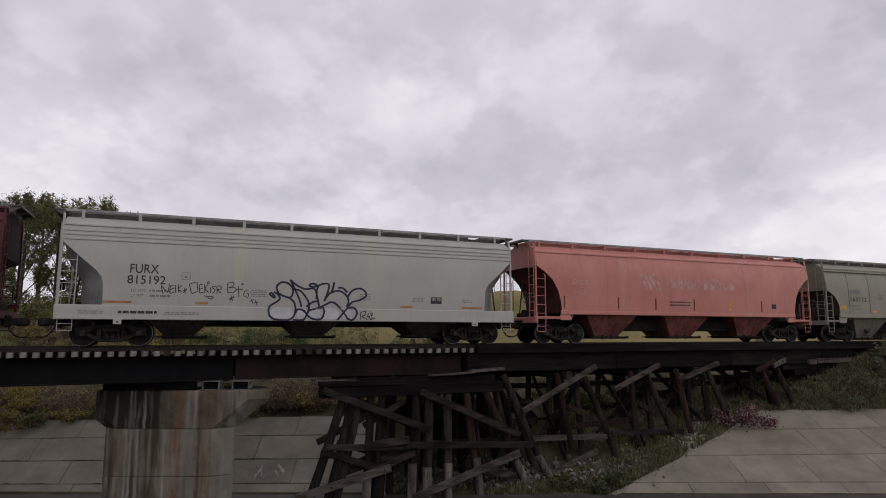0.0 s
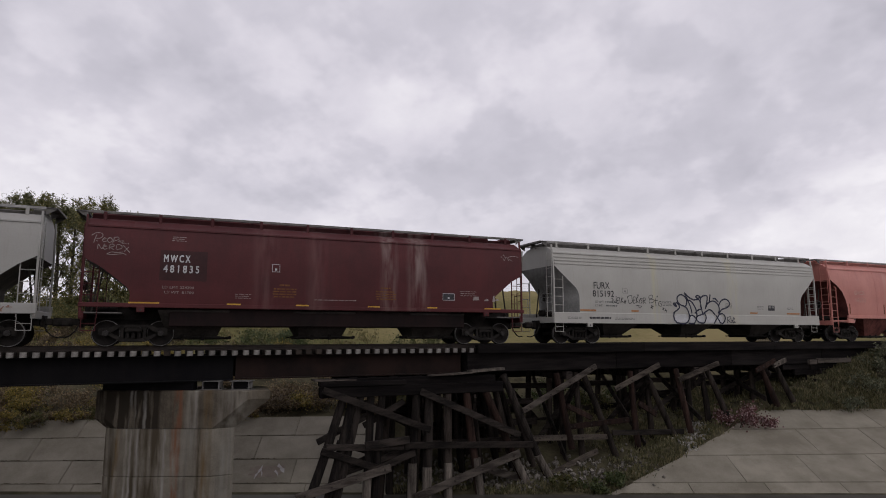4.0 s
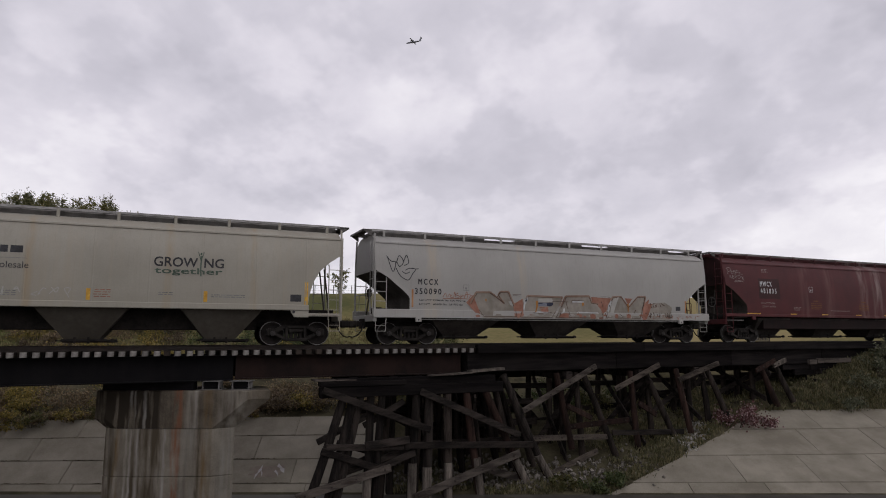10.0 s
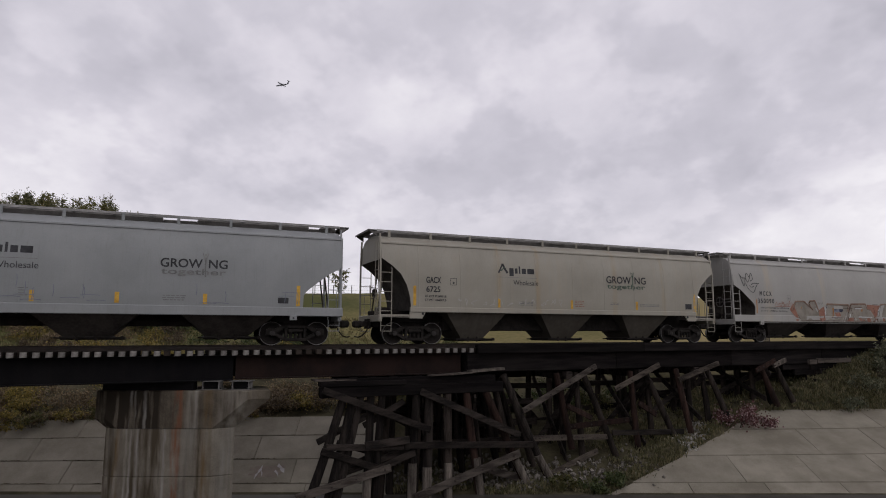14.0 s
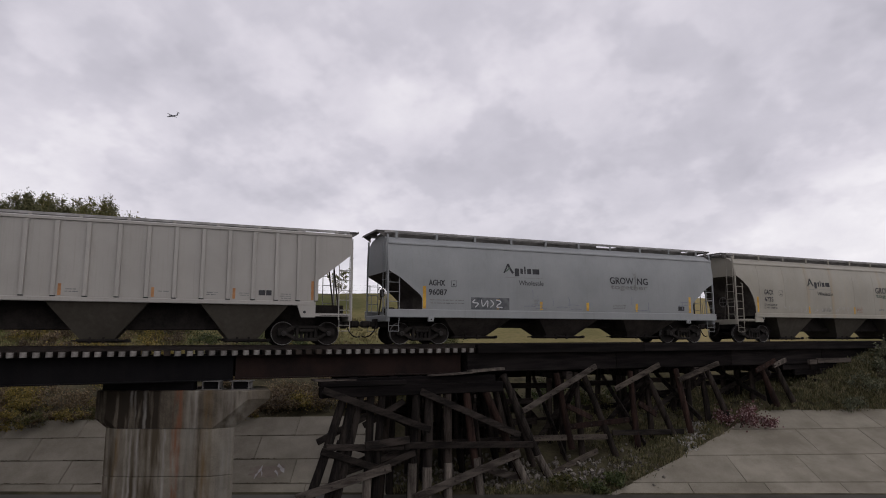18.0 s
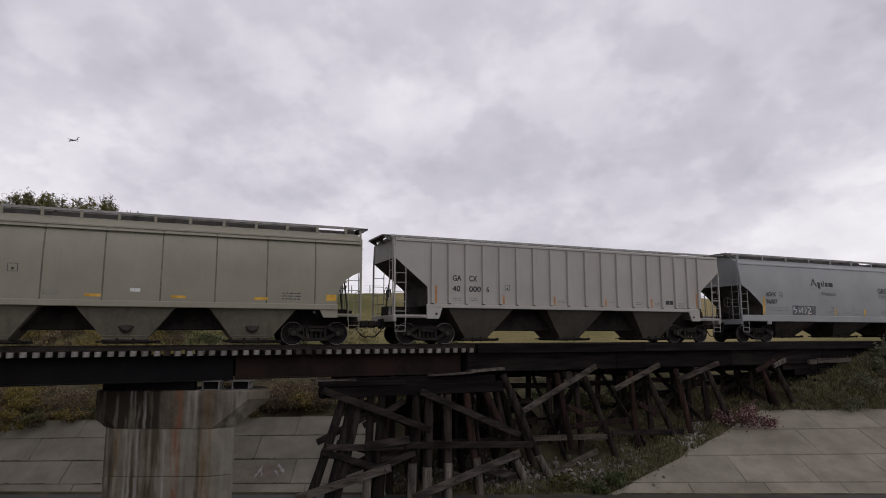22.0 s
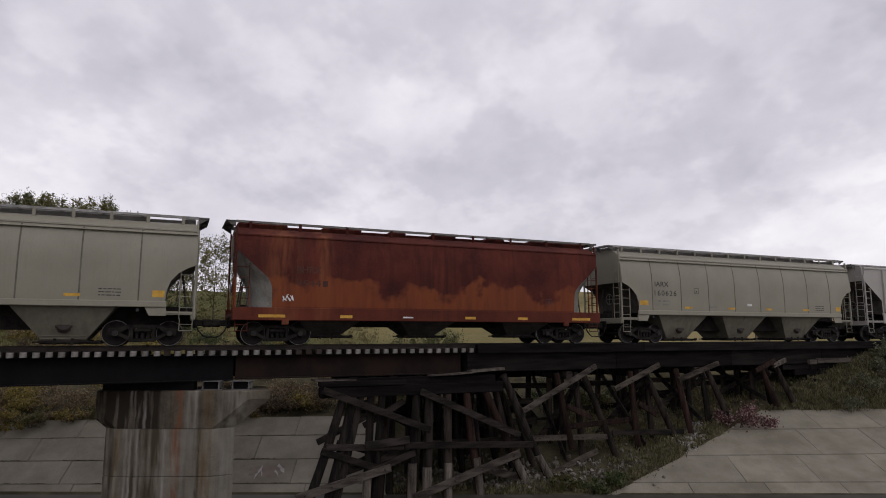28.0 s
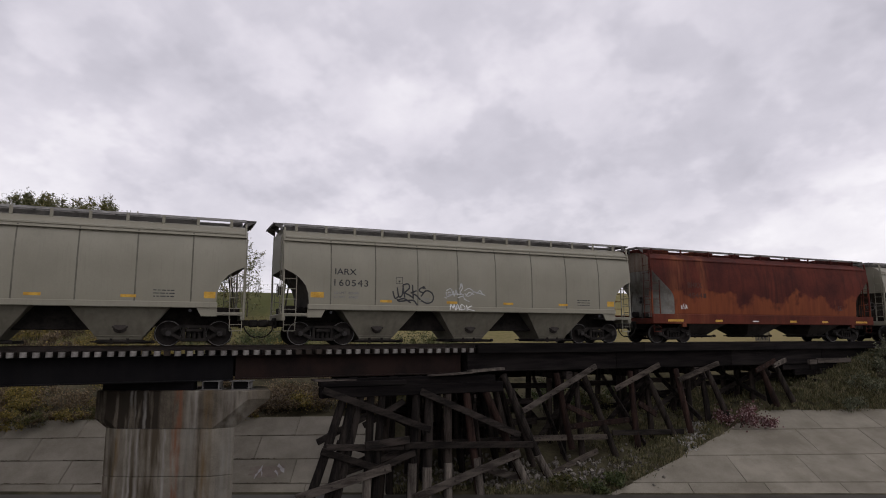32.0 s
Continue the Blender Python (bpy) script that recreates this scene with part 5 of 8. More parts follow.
def hopper(w, c, top, bottom, ztop, zlow, material, half_top=1.46, half_low=0.62, gate=True):
    a, b = top / 2, bottom / 2
    vs = []
    for x, y, z in ((a, half_top, ztop), (b, half_low, zlow)):
        vs += [(c - x, -y, z), (c + x, -y, z), (c + x, y, z), (c - x, y, z)]
    h = part("hopper", Shape().add(vs, [[0, 1, 5, 4], [1, 2, 6, 5], [2, 3, 7, 6], [3, 0, 4, 7], [0, 3, 2, 1], [4, 5, 6, 7]]), material, w.ob)
    if gate:
        y = min(half_low, 0.85) + 0.10
        g = Shape().box(c - b - 0.14, c + b + 0.14, -y, y, zlow - 0.04, zlow + 0.055, 0.02).box(c - b - 0.10, c + b + 0.52, -y + 0.06, y - 0.06, zlow - 0.075, zlow - 0.03, 0.008)
        for k in (-1, 1):
            g.box(c - b - 0.3, c + b + 0.42, k * y - 0.03, k * y + 0.03, zlow - 0.03, zlow + 0.02, 0.006)
        g.rod((c + b + 0.46, -y - 0.16, zlow + 0.0), (c + b + 0.46, y, zlow + 0.0), 0.035, n=8).rod((c + b + 0.46, -y - 0.17, zlow + 0.0), (c + b + 0.46, -y - 0.05, zlow + 0.0), 0.065, n=8)
        g.box(c - b * 0.5, c - b * 0.35, -y - 0.03, -y + 0.02, zlow - 0.1, zlow + 0.12, 0.01).box(c + b * 0.35, c + b * 0.5, -y - 0.03, -y + 0.02, zlow - 0.1, zlow + 0.12, 0.01)
        part("outlet_gate", g, UNDER, h)
        part("outlet_neck", Shape().box(c - b - 0.02, c + b + 0.02, -half_low - 0.02, half_low + 0.02, zlow - 0.02, zlow + 0.14, 0.02), material, h)
    if gate and w.paint is PAINT_OLIVE:
        zm = zlow + (ztop - zlow) * 0.42
        ym = half_low + (half_top - half_low) * 0.42
        part("vibrator_pad", Shape().rod((c, -ym - 0.035, zm + 0.05), (c, -ym + 0.10, zm - 0.02), 0.19, 0.24, 14).box(c - 0.26, c + 0.26, -ym - 0.05, -ym + 0.08, zm - 0.04, zm + 0.04, 0.02), HOPPER_DARK, h, "dark round vibrator pad")
        for k in (0.10, 0.20):
            part("flange", Shape().box(c - b - 0.04 - 0.5 * k, c + b + 0.04 + 0.5 * k, -half_low - 0.06 - 0.3 * k, half_low + 0.06, zlow + k, zlow + k + 0.03, 0.008), material, h)
    return h


def hopper_wagon(w, cut, floor, sill, hops, ribs=(), slits=(), step=1.7, hop_mat=None, grooves=(), body_label="", end_mat=None, seam_mat=None, sheet_mat=None):
    """sill: (bottom, top, out); hops: (centres, top width, bottom width, top, low)."""
    L, w.sill = w.L, sill
    shell, ends, floor_sheet = hull(L, w.kind, cut, floor, cut is CUT_FLOW)
    body = part("body", shell, w.paint, w.ob, body_label, smooth=True)
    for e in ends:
        part("slope_sheet", e, end_mat or SLOPE_DARK, w.ob, "sloping end sheet", smooth=True)
    part("floor_sheet", floor_sheet, UNDER, w.ob)
    if sheet_mat:
        zs = np.linspace(cut[0][1] + 0.01, 4.18, 7)
        ring = [(side_y(w.kind, z) - 0.01, z) for z in zs] + [(1.16, 4.44), (0.5, 4.62), (0.0, 4.64)]
        ring += [(-y, z) for y, z in ring[-2::-1]]
        for x, k in ((cut[0][0] - 0.006, 1), (L - cut[0][0] + 0.006, -1)):
            part("end_sheet", Shape().add([(x, y, z) for y, z in ring], [list(range(len(ring)))[::k]]), sheet_mat, w.ob, "dusty end sheet" if sheet_mat is SHEET_TAN else "end sheet with shade in its dark red")
    inset = 0.0 if w.kind == "flow" else cut[-1][0] - 0.05
    for y in (-1, 1):
        part("side_sill", Shape().box(inset, L - inset, y * (sill[2] - 0.09), y * sill[2], sill[0], sill[1], 0.02), w.paint, w.ob)
        if w.kind != "flow":
            for e, d in ((0, 1), (L, -1)):
                part("step_sill", Shape().box(e + d * 0.03, e + d * (cut[-1][0] + 0.1), y * 1.44, y * 1.52, 1.12, 1.24, 0.01), w.paint, w.ob)
                part("bolster_plate", Shape().plate([(e + d * x, z) for x, z in ((cut[-1][0] - 0.05, 1.08), (cut[-1][0] + 0.5, 1.08), (cut[-1][0] + 0.66, sill[0]), (cut[-1][0] - 0.05, sill[0] + 0.02))], y * 1.50, y * 1.56), w.paint, w.ob)
    # standing seams and ribs
    if ribs:
        rh = 0.10 if w.kind == "rib" else 0.006
        rw = 0.085 if w.kind == "rib" else 0.028
        for x in ribs:
            sh = Shape()
            zs = np.linspace(floor + 0.12, 4.32 if w.kind == "rib" else 4.17, 8)
            vs = []
            for z in zs:
                y = side_y(w.kind, z)
                vs += [(x - rw, -y + 0.003, z), (x - rw * 0.75, -y - rh, z), (x + rw * 0.75, -y - rh, z), (x + rw, -y + 0.003, z)]
            sh.add(vs, [[4 * i + j, 4 * i + j + 1, 4 * i + j + 5, 4 * i + j + 4] for i in range(7) for j in range(3)] + [[0, 3, 2, 1], [28, 29, 30, 31]])
            part("rib" if w.kind == "rib" else "seam", sh, seam_mat or w.paint, body)
            if w.kind == "rib":
                # a black patch paints the shadow at the rib's foot
                w.patch(x - rw, x + rw, floor + 0.085, floor + 0.118, INK, "painted shadow in the gap below the rib", out=0.02, name="rib_gap")
    for z in grooves:
        sh = Shape()
        y = side_y(w.kind, z)
        sh.box(0.12, L - 0.12, -y - 0.03, -y + 0.01, z - 0.035, z + 0.035, 0.012)
        part("swage", sh, w.paint, body)
    centres, tw, bw, zt, zl = hops
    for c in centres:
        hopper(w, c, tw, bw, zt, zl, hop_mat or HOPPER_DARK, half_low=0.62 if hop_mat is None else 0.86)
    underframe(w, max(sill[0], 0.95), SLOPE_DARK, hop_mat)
    running_gear(w)
    end_gear(w, floor, w.board - 0.2)
    roof_gear(w, step, slits)
    for x in (1.95, L - 1.95):
        if w.kind == "flow":
            part("jacking_pad", Shape().box(x - 0.13, x + 0.13, -1.68, -1.58, sill[0] - 0.16, sill[0] + 0.03, 0.01), w.paint, w.ob)
            part("pad_hole", Shape().rod((x, -1.686, sill[0] - 0.08), (x, -1.67, sill[0] - 0.08), 0.035, n=12), INK, w.ob)
        else:
            part("pad_hole", Shape().rod((x, -1.575, 1.28), (x, -1.55, 1.28), 0.055, n=12), INK, w.ob)


CUT_FLOW = ((0.10, 3.62), (0.62, 3.14), (1.22, 2.62), (1.36, 2.42), (1.42, 2.2), (1.45, 1.32))
CUT_LOW = ((0.10, 3.05), (0.62, 2.76), (1.30, 2.22), (1.52, 2.02), (1.57, 1.9), (1.58, 1.32))
CUT_ROUND = ((0.12, 3.56), (0.55, 3.28), (0.95, 2.92), (1.22, 2.45), (1.36, 1.95), (1.42, 1.42))
CUT_OLIVE = ((0.06, 2.95), (0.40, 2.80), (0.67, 2.62), (0.92, 2.32), (1.03, 2.0), (1.07, 1.48))
CUT_RIB = ((0.10, 3.62), (0.55, 3.25), (1.05, 2.85), (1.53, 2.46), (1.56, 2.40), (1.57, 1.64))

wagons = []


def loops(w, x0, z0, sx, sz, paths, width, mat, label):
    for p in paths:
        w.stroke([(x0 + a * sx, z0 + b * sz) for a, b in p], width, mat, label)


def wagon_light():
    w = Wagon("light grey covered hopper wagon with blue-black spray tags", 75.88, 17.75, "flow", PAINT_LIGHT)
    c = w.L / 2
    hopper_wagon(w, CUT_FLOW, 1.32, (0.93, 1.44, 1.62), ((c - 4.9, c, c + 4.9), 2.3, 0.95, 1.0, 0.33), slits=((16.0, 16.5),), grooves=(3.72, 3.88, 4.03), end_mat=SLOPE_GREY)
    w.mark("FURX", 2.25, 3.18, 2.58, 2.90, bold=0.004)
    w.mark("815192", 2.18, 3.42, 2.20, 2.50, bold=0.004)
    w.mark("LD LMT", 2.32, 2.80, 1.92, 2.01, INK_GREY, bold=0.004)
    w.mark("LT WT", 2.32, 2.72, 1.74, 1.83, INK_GREY, bold=0.004)
    w.lines(2.9, 3.6, 1.93, 2, INK_GREY, 0.07, 0.18)
    w.frame_box(3.95, 4.25, 2.40, 2.66, INK_GREY)
    w.lines(1.95, 3.2, 1.15, 1, INK, 0.09)
    w.lines(3.4, 4.6, 1.18, 2, INK_GREY, 0.03, 0.06)
    w.lines(0.7, 1.5, 1.2, 2, INK_GREY, 0.03, 0.07)
    w.lines(6.35, 7.0, 2.05, 4, INK_GREY, 0.03, 0.07)
    w.lines(10.6, 11.1, 2.0, 4, INK_GREY, 0.03, 0.07)
    w.lines(12.9, 13.4, 1.9, 3, INK_GREY, 0.03, 0.07)
    w.lines(15.2, 15.7, 1.85, 2, INK_GREY, 0.03, 0.07)
    for a, b in ((1.46, 2.36), (4.45, 4.9), (12.4, 12.95), (15.2, 16.2)):
        w.patch(a, b, 1.51, 1.59, ORANGE, "worn orange reflector", name="reflector")
    w.patch(13.75, 14.25, 1.70, 1.98, INK, name="stencil_panel")
    w.patch(13.80, 13.97, 1.83, 1.95, INK_GREY, out=0.008)
    w.patch(14.03, 14.20, 1.83, 1.95, INK_GREY, out=0.008)
    # small scrawl, then the large tag
    loops(w, 3.1, 1.5, 1.0, 1.0, ([(0.18, 0.67), (0.22, 0.52), (0.26, 0.37)], [(0.18, 0.67), (0.31, 0.52), (0.41, 0.41)], [(0.41, 0.41), (0.44, 0.58), (0.45, 0.75)], [(0.49, 0.39), (0.48, 0.52), (0.5, 0.65), (0.62, 0.69)], [(0.48, 0.52), (0.54, 0.55), (0.61, 0.57)], [(0.48, 0.39), (0.55, 0.4), (0.63, 0.45)], [(0.65, 0.69), (0.66, 0.55), (0.68, 0.41)], [(0.74, 0.72), (0.76, 0.59), (0.78, 0.42)], [(0.87, 0.69), (0.77, 0.55), (0.88, 0.45)], [(0.91, 0.49), (0.98, 0.51), (1.05, 0.54)], [(0.96, 0.59), (0.98, 0.49), (1, 0.4)], [(0.93, 0.42), (0.98, 0.49), (1.04, 0.58)]), 0.03, INK, "black scrawled tag")
    loops(w, 3.1, 1.5, 1.0, 1.0, ([(1.12, 0.73), (1.25, 0.79), (1.38, 0.81), (1.4, 0.66), (1.42, 0.5), (1.3, 0.43), (1.22, 0.41), (1.16, 0.6), (1.12, 0.75)], [(1.59, 0.75), (1.47, 0.71), (1.48, 0.57), (1.49, 0.43), (1.62, 0.46)], [(1.49, 0.57), (1.54, 0.58), (1.59, 0.6)], [(1.64, 0.75), (1.66, 0.6), (1.67, 0.44)], [(1.77, 0.75), (1.67, 0.6), (1.8, 0.44)], [(1.84, 0.65), (1.86, 0.55), (1.87, 0.44)], [(1.72, 0.8), (1.77, 0.85), (1.81, 0.81), (1.77, 0.77), (1.72, 0.8)], [(2.04, 0.69), (1.91, 0.65), (2.02, 0.54), (1.92, 0.41)]), 0.03, INK, "black scrawled tag")
    loops(w, 3.1, 1.5, 1.0, 1.0, ([(2.09, 0.42), (2.09, 0.55), (2.08, 0.68), (2.21, 0.7), (2.22, 0.59), (2.11, 0.56), (2.25, 0.43)], [(1.63, 0.32), (1.96, 0.29), (1.86, 0.21), (1.76, 0.27)], [(2.46, 0.48), (2.46, 0.64), (2.46, 0.81), (2.66, 0.85), (2.64, 0.7), (2.48, 0.65), (2.74, 0.64), (2.71, 0.5), (2.46, 0.46)], [(2.74, 0.57), (2.88, 0.59), (3.01, 0.61)], [(2.84, 0.72), (2.86, 0.51), (2.87, 0.31)], [(2.96, 0.81), (2.99, 0.82), (3.01, 0.79), (2.97, 0.77), (2.96, 0.81)], [(3.22, 0.55), (3.08, 0.53), (3.05, 0.37), (3.19, 0.31), (3.22, 0.43), (3.14, 0.43)], [(2.52, 0.25), (2.62, 0.27), (2.72, 0.3)]), 0.03, INK, "black scrawled tag")
    loops(w, 3.1, 1.5, 1.0, 1.0, ([(2.58, 0.36), (2.62, 0.25), (2.66, 0.16)], [(2.54, 0.18), (2.62, 0.26), (2.7, 0.36)], [(3.27, 0.15), (3.34, 0.19), (3.42, 0.23)], [(3.31, 0.25), (3.35, 0.18), (3.39, 0.08)], [(3.44, 0.09), (3.51, 0.11), (3.59, 0.13)], [(3.47, 0.2), (3.51, 0.11), (3.55, 0.01)]), 0.03, INK, "black scrawled tag")
    loops(w, 6.9, 1.0, 1.0, 1.0, ([(0.18, 0.96), (0.29, 0.98), (0.4, 0.82), (0.29, 0.86), (0.18, 0.96)], [(0.36, 1.04), (0.54, 0.9), (0.58, 0.76), (0.44, 0.64), (0.27, 0.53), (0.17, 0.39), (0.21, 0.14), (0.36, 0)], [(0.36, 0), (0.71, -0.04), (1, 0), (1.17, 0.22), (1.16, 0.59), (0.97, 0.8), (0.68, 0.9), (0.5, 1.04), (0.46, 1.26), (0.63, 1.41), (0.88, 1.38), (1.07, 1.17), (1.04, 0.91), (0.94, 0.82)], [(0.95, 1.53), (1.21, 1.32), (1.54, 1.18), (1.91, 1.19), (2.03, 0.86), (2.11, 0.53), (2.19, 0.42)], [(0.95, 1.53), (1.14, 1.17), (1.33, 0.77), (1.42, 0.48)]), 0.075, INK_BLUE, "large blue-black spray tag")
    loops(w, 6.9, 1.0, 1.0, 1.0, ([(1.03, 1.17), (1.36, 1.1), (1.63, 0.78), (1.71, 0.52), (1.64, 0.19), (1.5, -0.03)], [(1.68, 1.33), (1.83, 1.4), (2, 1.34), (1.85, 1.26), (1.68, 1.33)], [(2, 0.79), (2.02, 1.23), (2.2, 1.39), (2.47, 1.39), (2.44, 1.09), (2.33, 0.79)], [(2.48, 1.02), (2.6, 1.1), (2.69, 1.48), (2.63, 1.14)], [(2.3, 0.72), (2.51, 1.02), (2.89, 1.14), (3.2, 0.96), (3.29, 0.7), (3.21, 0.51)], [(1.6, 0.48), (1.85, 0.67), (2.04, 0.71)], [(1.68, 0.34), (2.08, 0.45), (2.34, 0.57), (2.6, 0.69), (2.83, 0.58), (3.06, 0.32), (3.3, -0.01)], [(2.85, 1.26), (3.04, 1.26), (3.24, 1.08)]), 0.075, INK_BLUE, "large blue-black spray tag")
    loops(w, 6.9, 1.0, 1.0, 1.0, ([(3.24, 0.89), (3.43, 1.16), (3.74, 1.26), (3.98, 1.13), (3.99, 0.94), (3.75, 0.79), (3.44, 0.7), (3.25, 0.47), (3.07, 0.25), (2.84, -0.02)], [(3.25, 0.47), (3.52, 0.48), (3.64, 0.25), (3.46, -0.01), (3.22, 0.06)], [(1.17, 0.22), (1.27, 0.37), (1.49, 0.34), (1.79, 0.05), (2.17, 0.01), (2.31, 0.27), (2.26, 0.49)], [(1.11, -0.02), (1.32, -0.04), (1.54, -0.03)]), 0.075, INK_BLUE, "large blue-black spray tag")
    loops(w, 6.9, 1.0, 1.0, 1.0, ([(3.77, -0.01), (3.79, 0.14), (3.8, 0.29), (4, 0.33), (3.96, 0.18), (3.84, 0.14), (4.08, 0.01)], [(4.12, 0.26), (4.08, 0.11), (4.17, 0.15), (4.14, 0.03)], [(4.22, 0.34), (4.24, 0.15), (4.3, 0.28)], [(4.28, 0.11), (4.18, 0.01), (4.4, 0.07)]), 0.032, INK_BLUE, "blue-black signature")
    for a, b in ((7.08, 8.05), (8.12, 8.52), (8.6, 9.1), (9.12, 9.85), (9.95, 10.35)):
        w.blob([(a, 1.02), (b, 1.02), (b - 0.05, 1.3), (b - 0.2, 1.42), (a + 0.2, 1.42), (a + 0.05, 1.3)], INK_SILVER, "silver spray fill")
    return w


def wagon_maroon():
    w = Wagon("dark maroon covered hopper wagon with pale runs on its side", 56.70, 17.6, "flow", PAINT_MAROON)
    c = w.L / 2 - 0.2
    hopper_wagon(w, CUT_LOW, 1.42, (1.36, 1.52, 1.60), ((c - 4.85, c, c + 4.85), 2.5, 1.7, 1.3, 0.30), slits=((16.3, 16.9),), sheet_mat=SHEET_SHADE)
    part("skirt", Shape().box(2.9, w.L - 2.9, -1.40, 1.40, 0.70, 1.38, 0.03), SKIRT, w.ob, "near-black red lower side")
    w.patch(2.5, 4.1, 2.35, 3.45, PANEL_MAROON, "dark number panel", 0.004, "number_panel")
    w.mark("MWCX", 2.62, 3.50, 3.02, 3.28, INK_SILVER, "white lettering", space=1.5, bold=0.014)
    w.mark("481835", 2.62, 3.82, 2.64, 2.90, INK_SILVER, "white lettering", space=1.5, bold=0.014)
    w.mark("LD LMT 224200", 2.62, 3.68, 2.06, 2.15, INK_FADE, bold=0)
    w.mark("LT WT  81700", 2.70, 3.68, 1.88, 1.97, INK_FADE, bold=0)
    w.frame_box(6.45, 6.75, 2.80, 3.10, INK_SILVER)
    w.patch(13.6, 14.15, 1.86, 2.16, INK, name="stencil_panel")
    w.frame_box(13.6, 14.15, 1.86, 2.16, INK_SILVER)
    w.lines(2.85, 3.35, 3.95, 3, INK_FADE, 0.025, 0.07)
    w.lines(5.1, 5.7, 1.9, 3, INK_FADE, 0.02, 0.07)
    w.lines(8.1, 9.8, 1.75, 1, INK_FADE, 0.025)
    w.lines(14.4, 15.2, 2.25, 3, INK_FADE, 0.02, 0.09)
    for x in (6.5, 10.6):
        w.lines(x + 0.2, x + 0.65, 2.27, 1, WARNING, 0.06)
        w.lines(x, x + 0.9, 2.13, 4, WARNING, 0.045, 0.1)
    for a, b in ((1.55, 2.55), (4.85, 5.35), (7.4, 7.9), (10.3, 10.8), (12.9, 13.35), (15.6, 16.4)):
        w.patch(a, b, 1.46, 1.56, YELLOW, "yellow reflector", out=0.012, name="reflector")
    # thin pale scrawl in two lines, and a short one at the far end
    for p in ([(0.07, 0.57), (0.10, 0.76), (0.13, 0.92)], [(0.01, 0.89), (0.10, 1.0), (0.23, 1.0), (0.28, 0.92), (0.25, 0.79), (0.13, 0.75)], [(0.34, 0.81), (0.28, 0.71), (0.31, 0.62), (0.39, 0.64)], [(0.30, 0.71), (0.37, 0.75)],
              [(0.45, 0.81), (0.40, 0.70), (0.45, 0.58), (0.52, 0.66), (0.50, 0.77), (0.44, 0.81)], [(0.57, 0.81), (0.55, 0.64), (0.53, 0.54)], [(0.57, 0.81), (0.66, 0.83), (0.68, 0.73), (0.58, 0.66)],
              [(0.68, 0.62), (0.71, 0.68), (0.72, 0.58)], [(0.75, 0.66), (0.80, 0.66), (0.76, 0.56), (0.83, 0.56)], [(0.85, 0.54), (0.88, 0.52)], [(0.92, 0.56), (0.94, 0.52)], [(0.13, 0.66), (0.16, 0.64)],
              [(0.18, 0.30), (0.19, 0.50), (0.28, 0.30), (0.34, 0.52)], [(0.37, 0.47), (0.31, 0.39), (0.34, 0.28), (0.41, 0.31)], [(0.34, 0.39), (0.40, 0.43)], [(0.46, 0.28), (0.48, 0.49), (0.57, 0.49), (0.57, 0.41), (0.49, 0.37), (0.58, 0.26)],
              [(0.63, 0.28), (0.65, 0.49), (0.76, 0.45), (0.77, 0.33), (0.65, 0.26)], [(0.80, 0.47), (0.98, 0.14)], [(0.95, 0.41), (0.84, 0.18)], [(0.41, 0.07), (0.52, 0.16), (0.65, 0.14), (0.80, 0.16)], [(0.41, 0.07), (0.58, 0.05), (0.81, 0.09), (0.90, 0.03)]):
        w.stroke([(0.25 + 1.27 * u, 3.14 + 0.81 * v + 0.05 * u) for u, v in p], 0.022, INK_FADE, "thin pale scrawl")
    for p in ([(16.49, 3.89), (16.59, 3.81), (16.64, 3.71), (16.77, 3.89), (16.87, 3.70)], [(16.62, 3.99), (16.72, 3.83)], [(16.84, 3.87), (17.1, 3.93), (17.37, 3.90)], [(16.84, 3.80), (17.07, 3.71)]):
        w.stroke(p, 0.02, INK_FADE, "thin pale scrawl")
    for a, b, lo, hi in ((15.02, 15.34, 1.88, 2.06), (15.56, 15.80, 1.86, 1.96), (15.98, 16.12, 1.84, 2.12), (16.12, 16.30, 1.88, 1.98)):
        w.blob([(a, lo), (b, lo + 0.02), (b - 0.04, hi), (a + 0.05, hi - 0.03)], INK_FADE, "faded pale overpaint", 0.006)
    return w


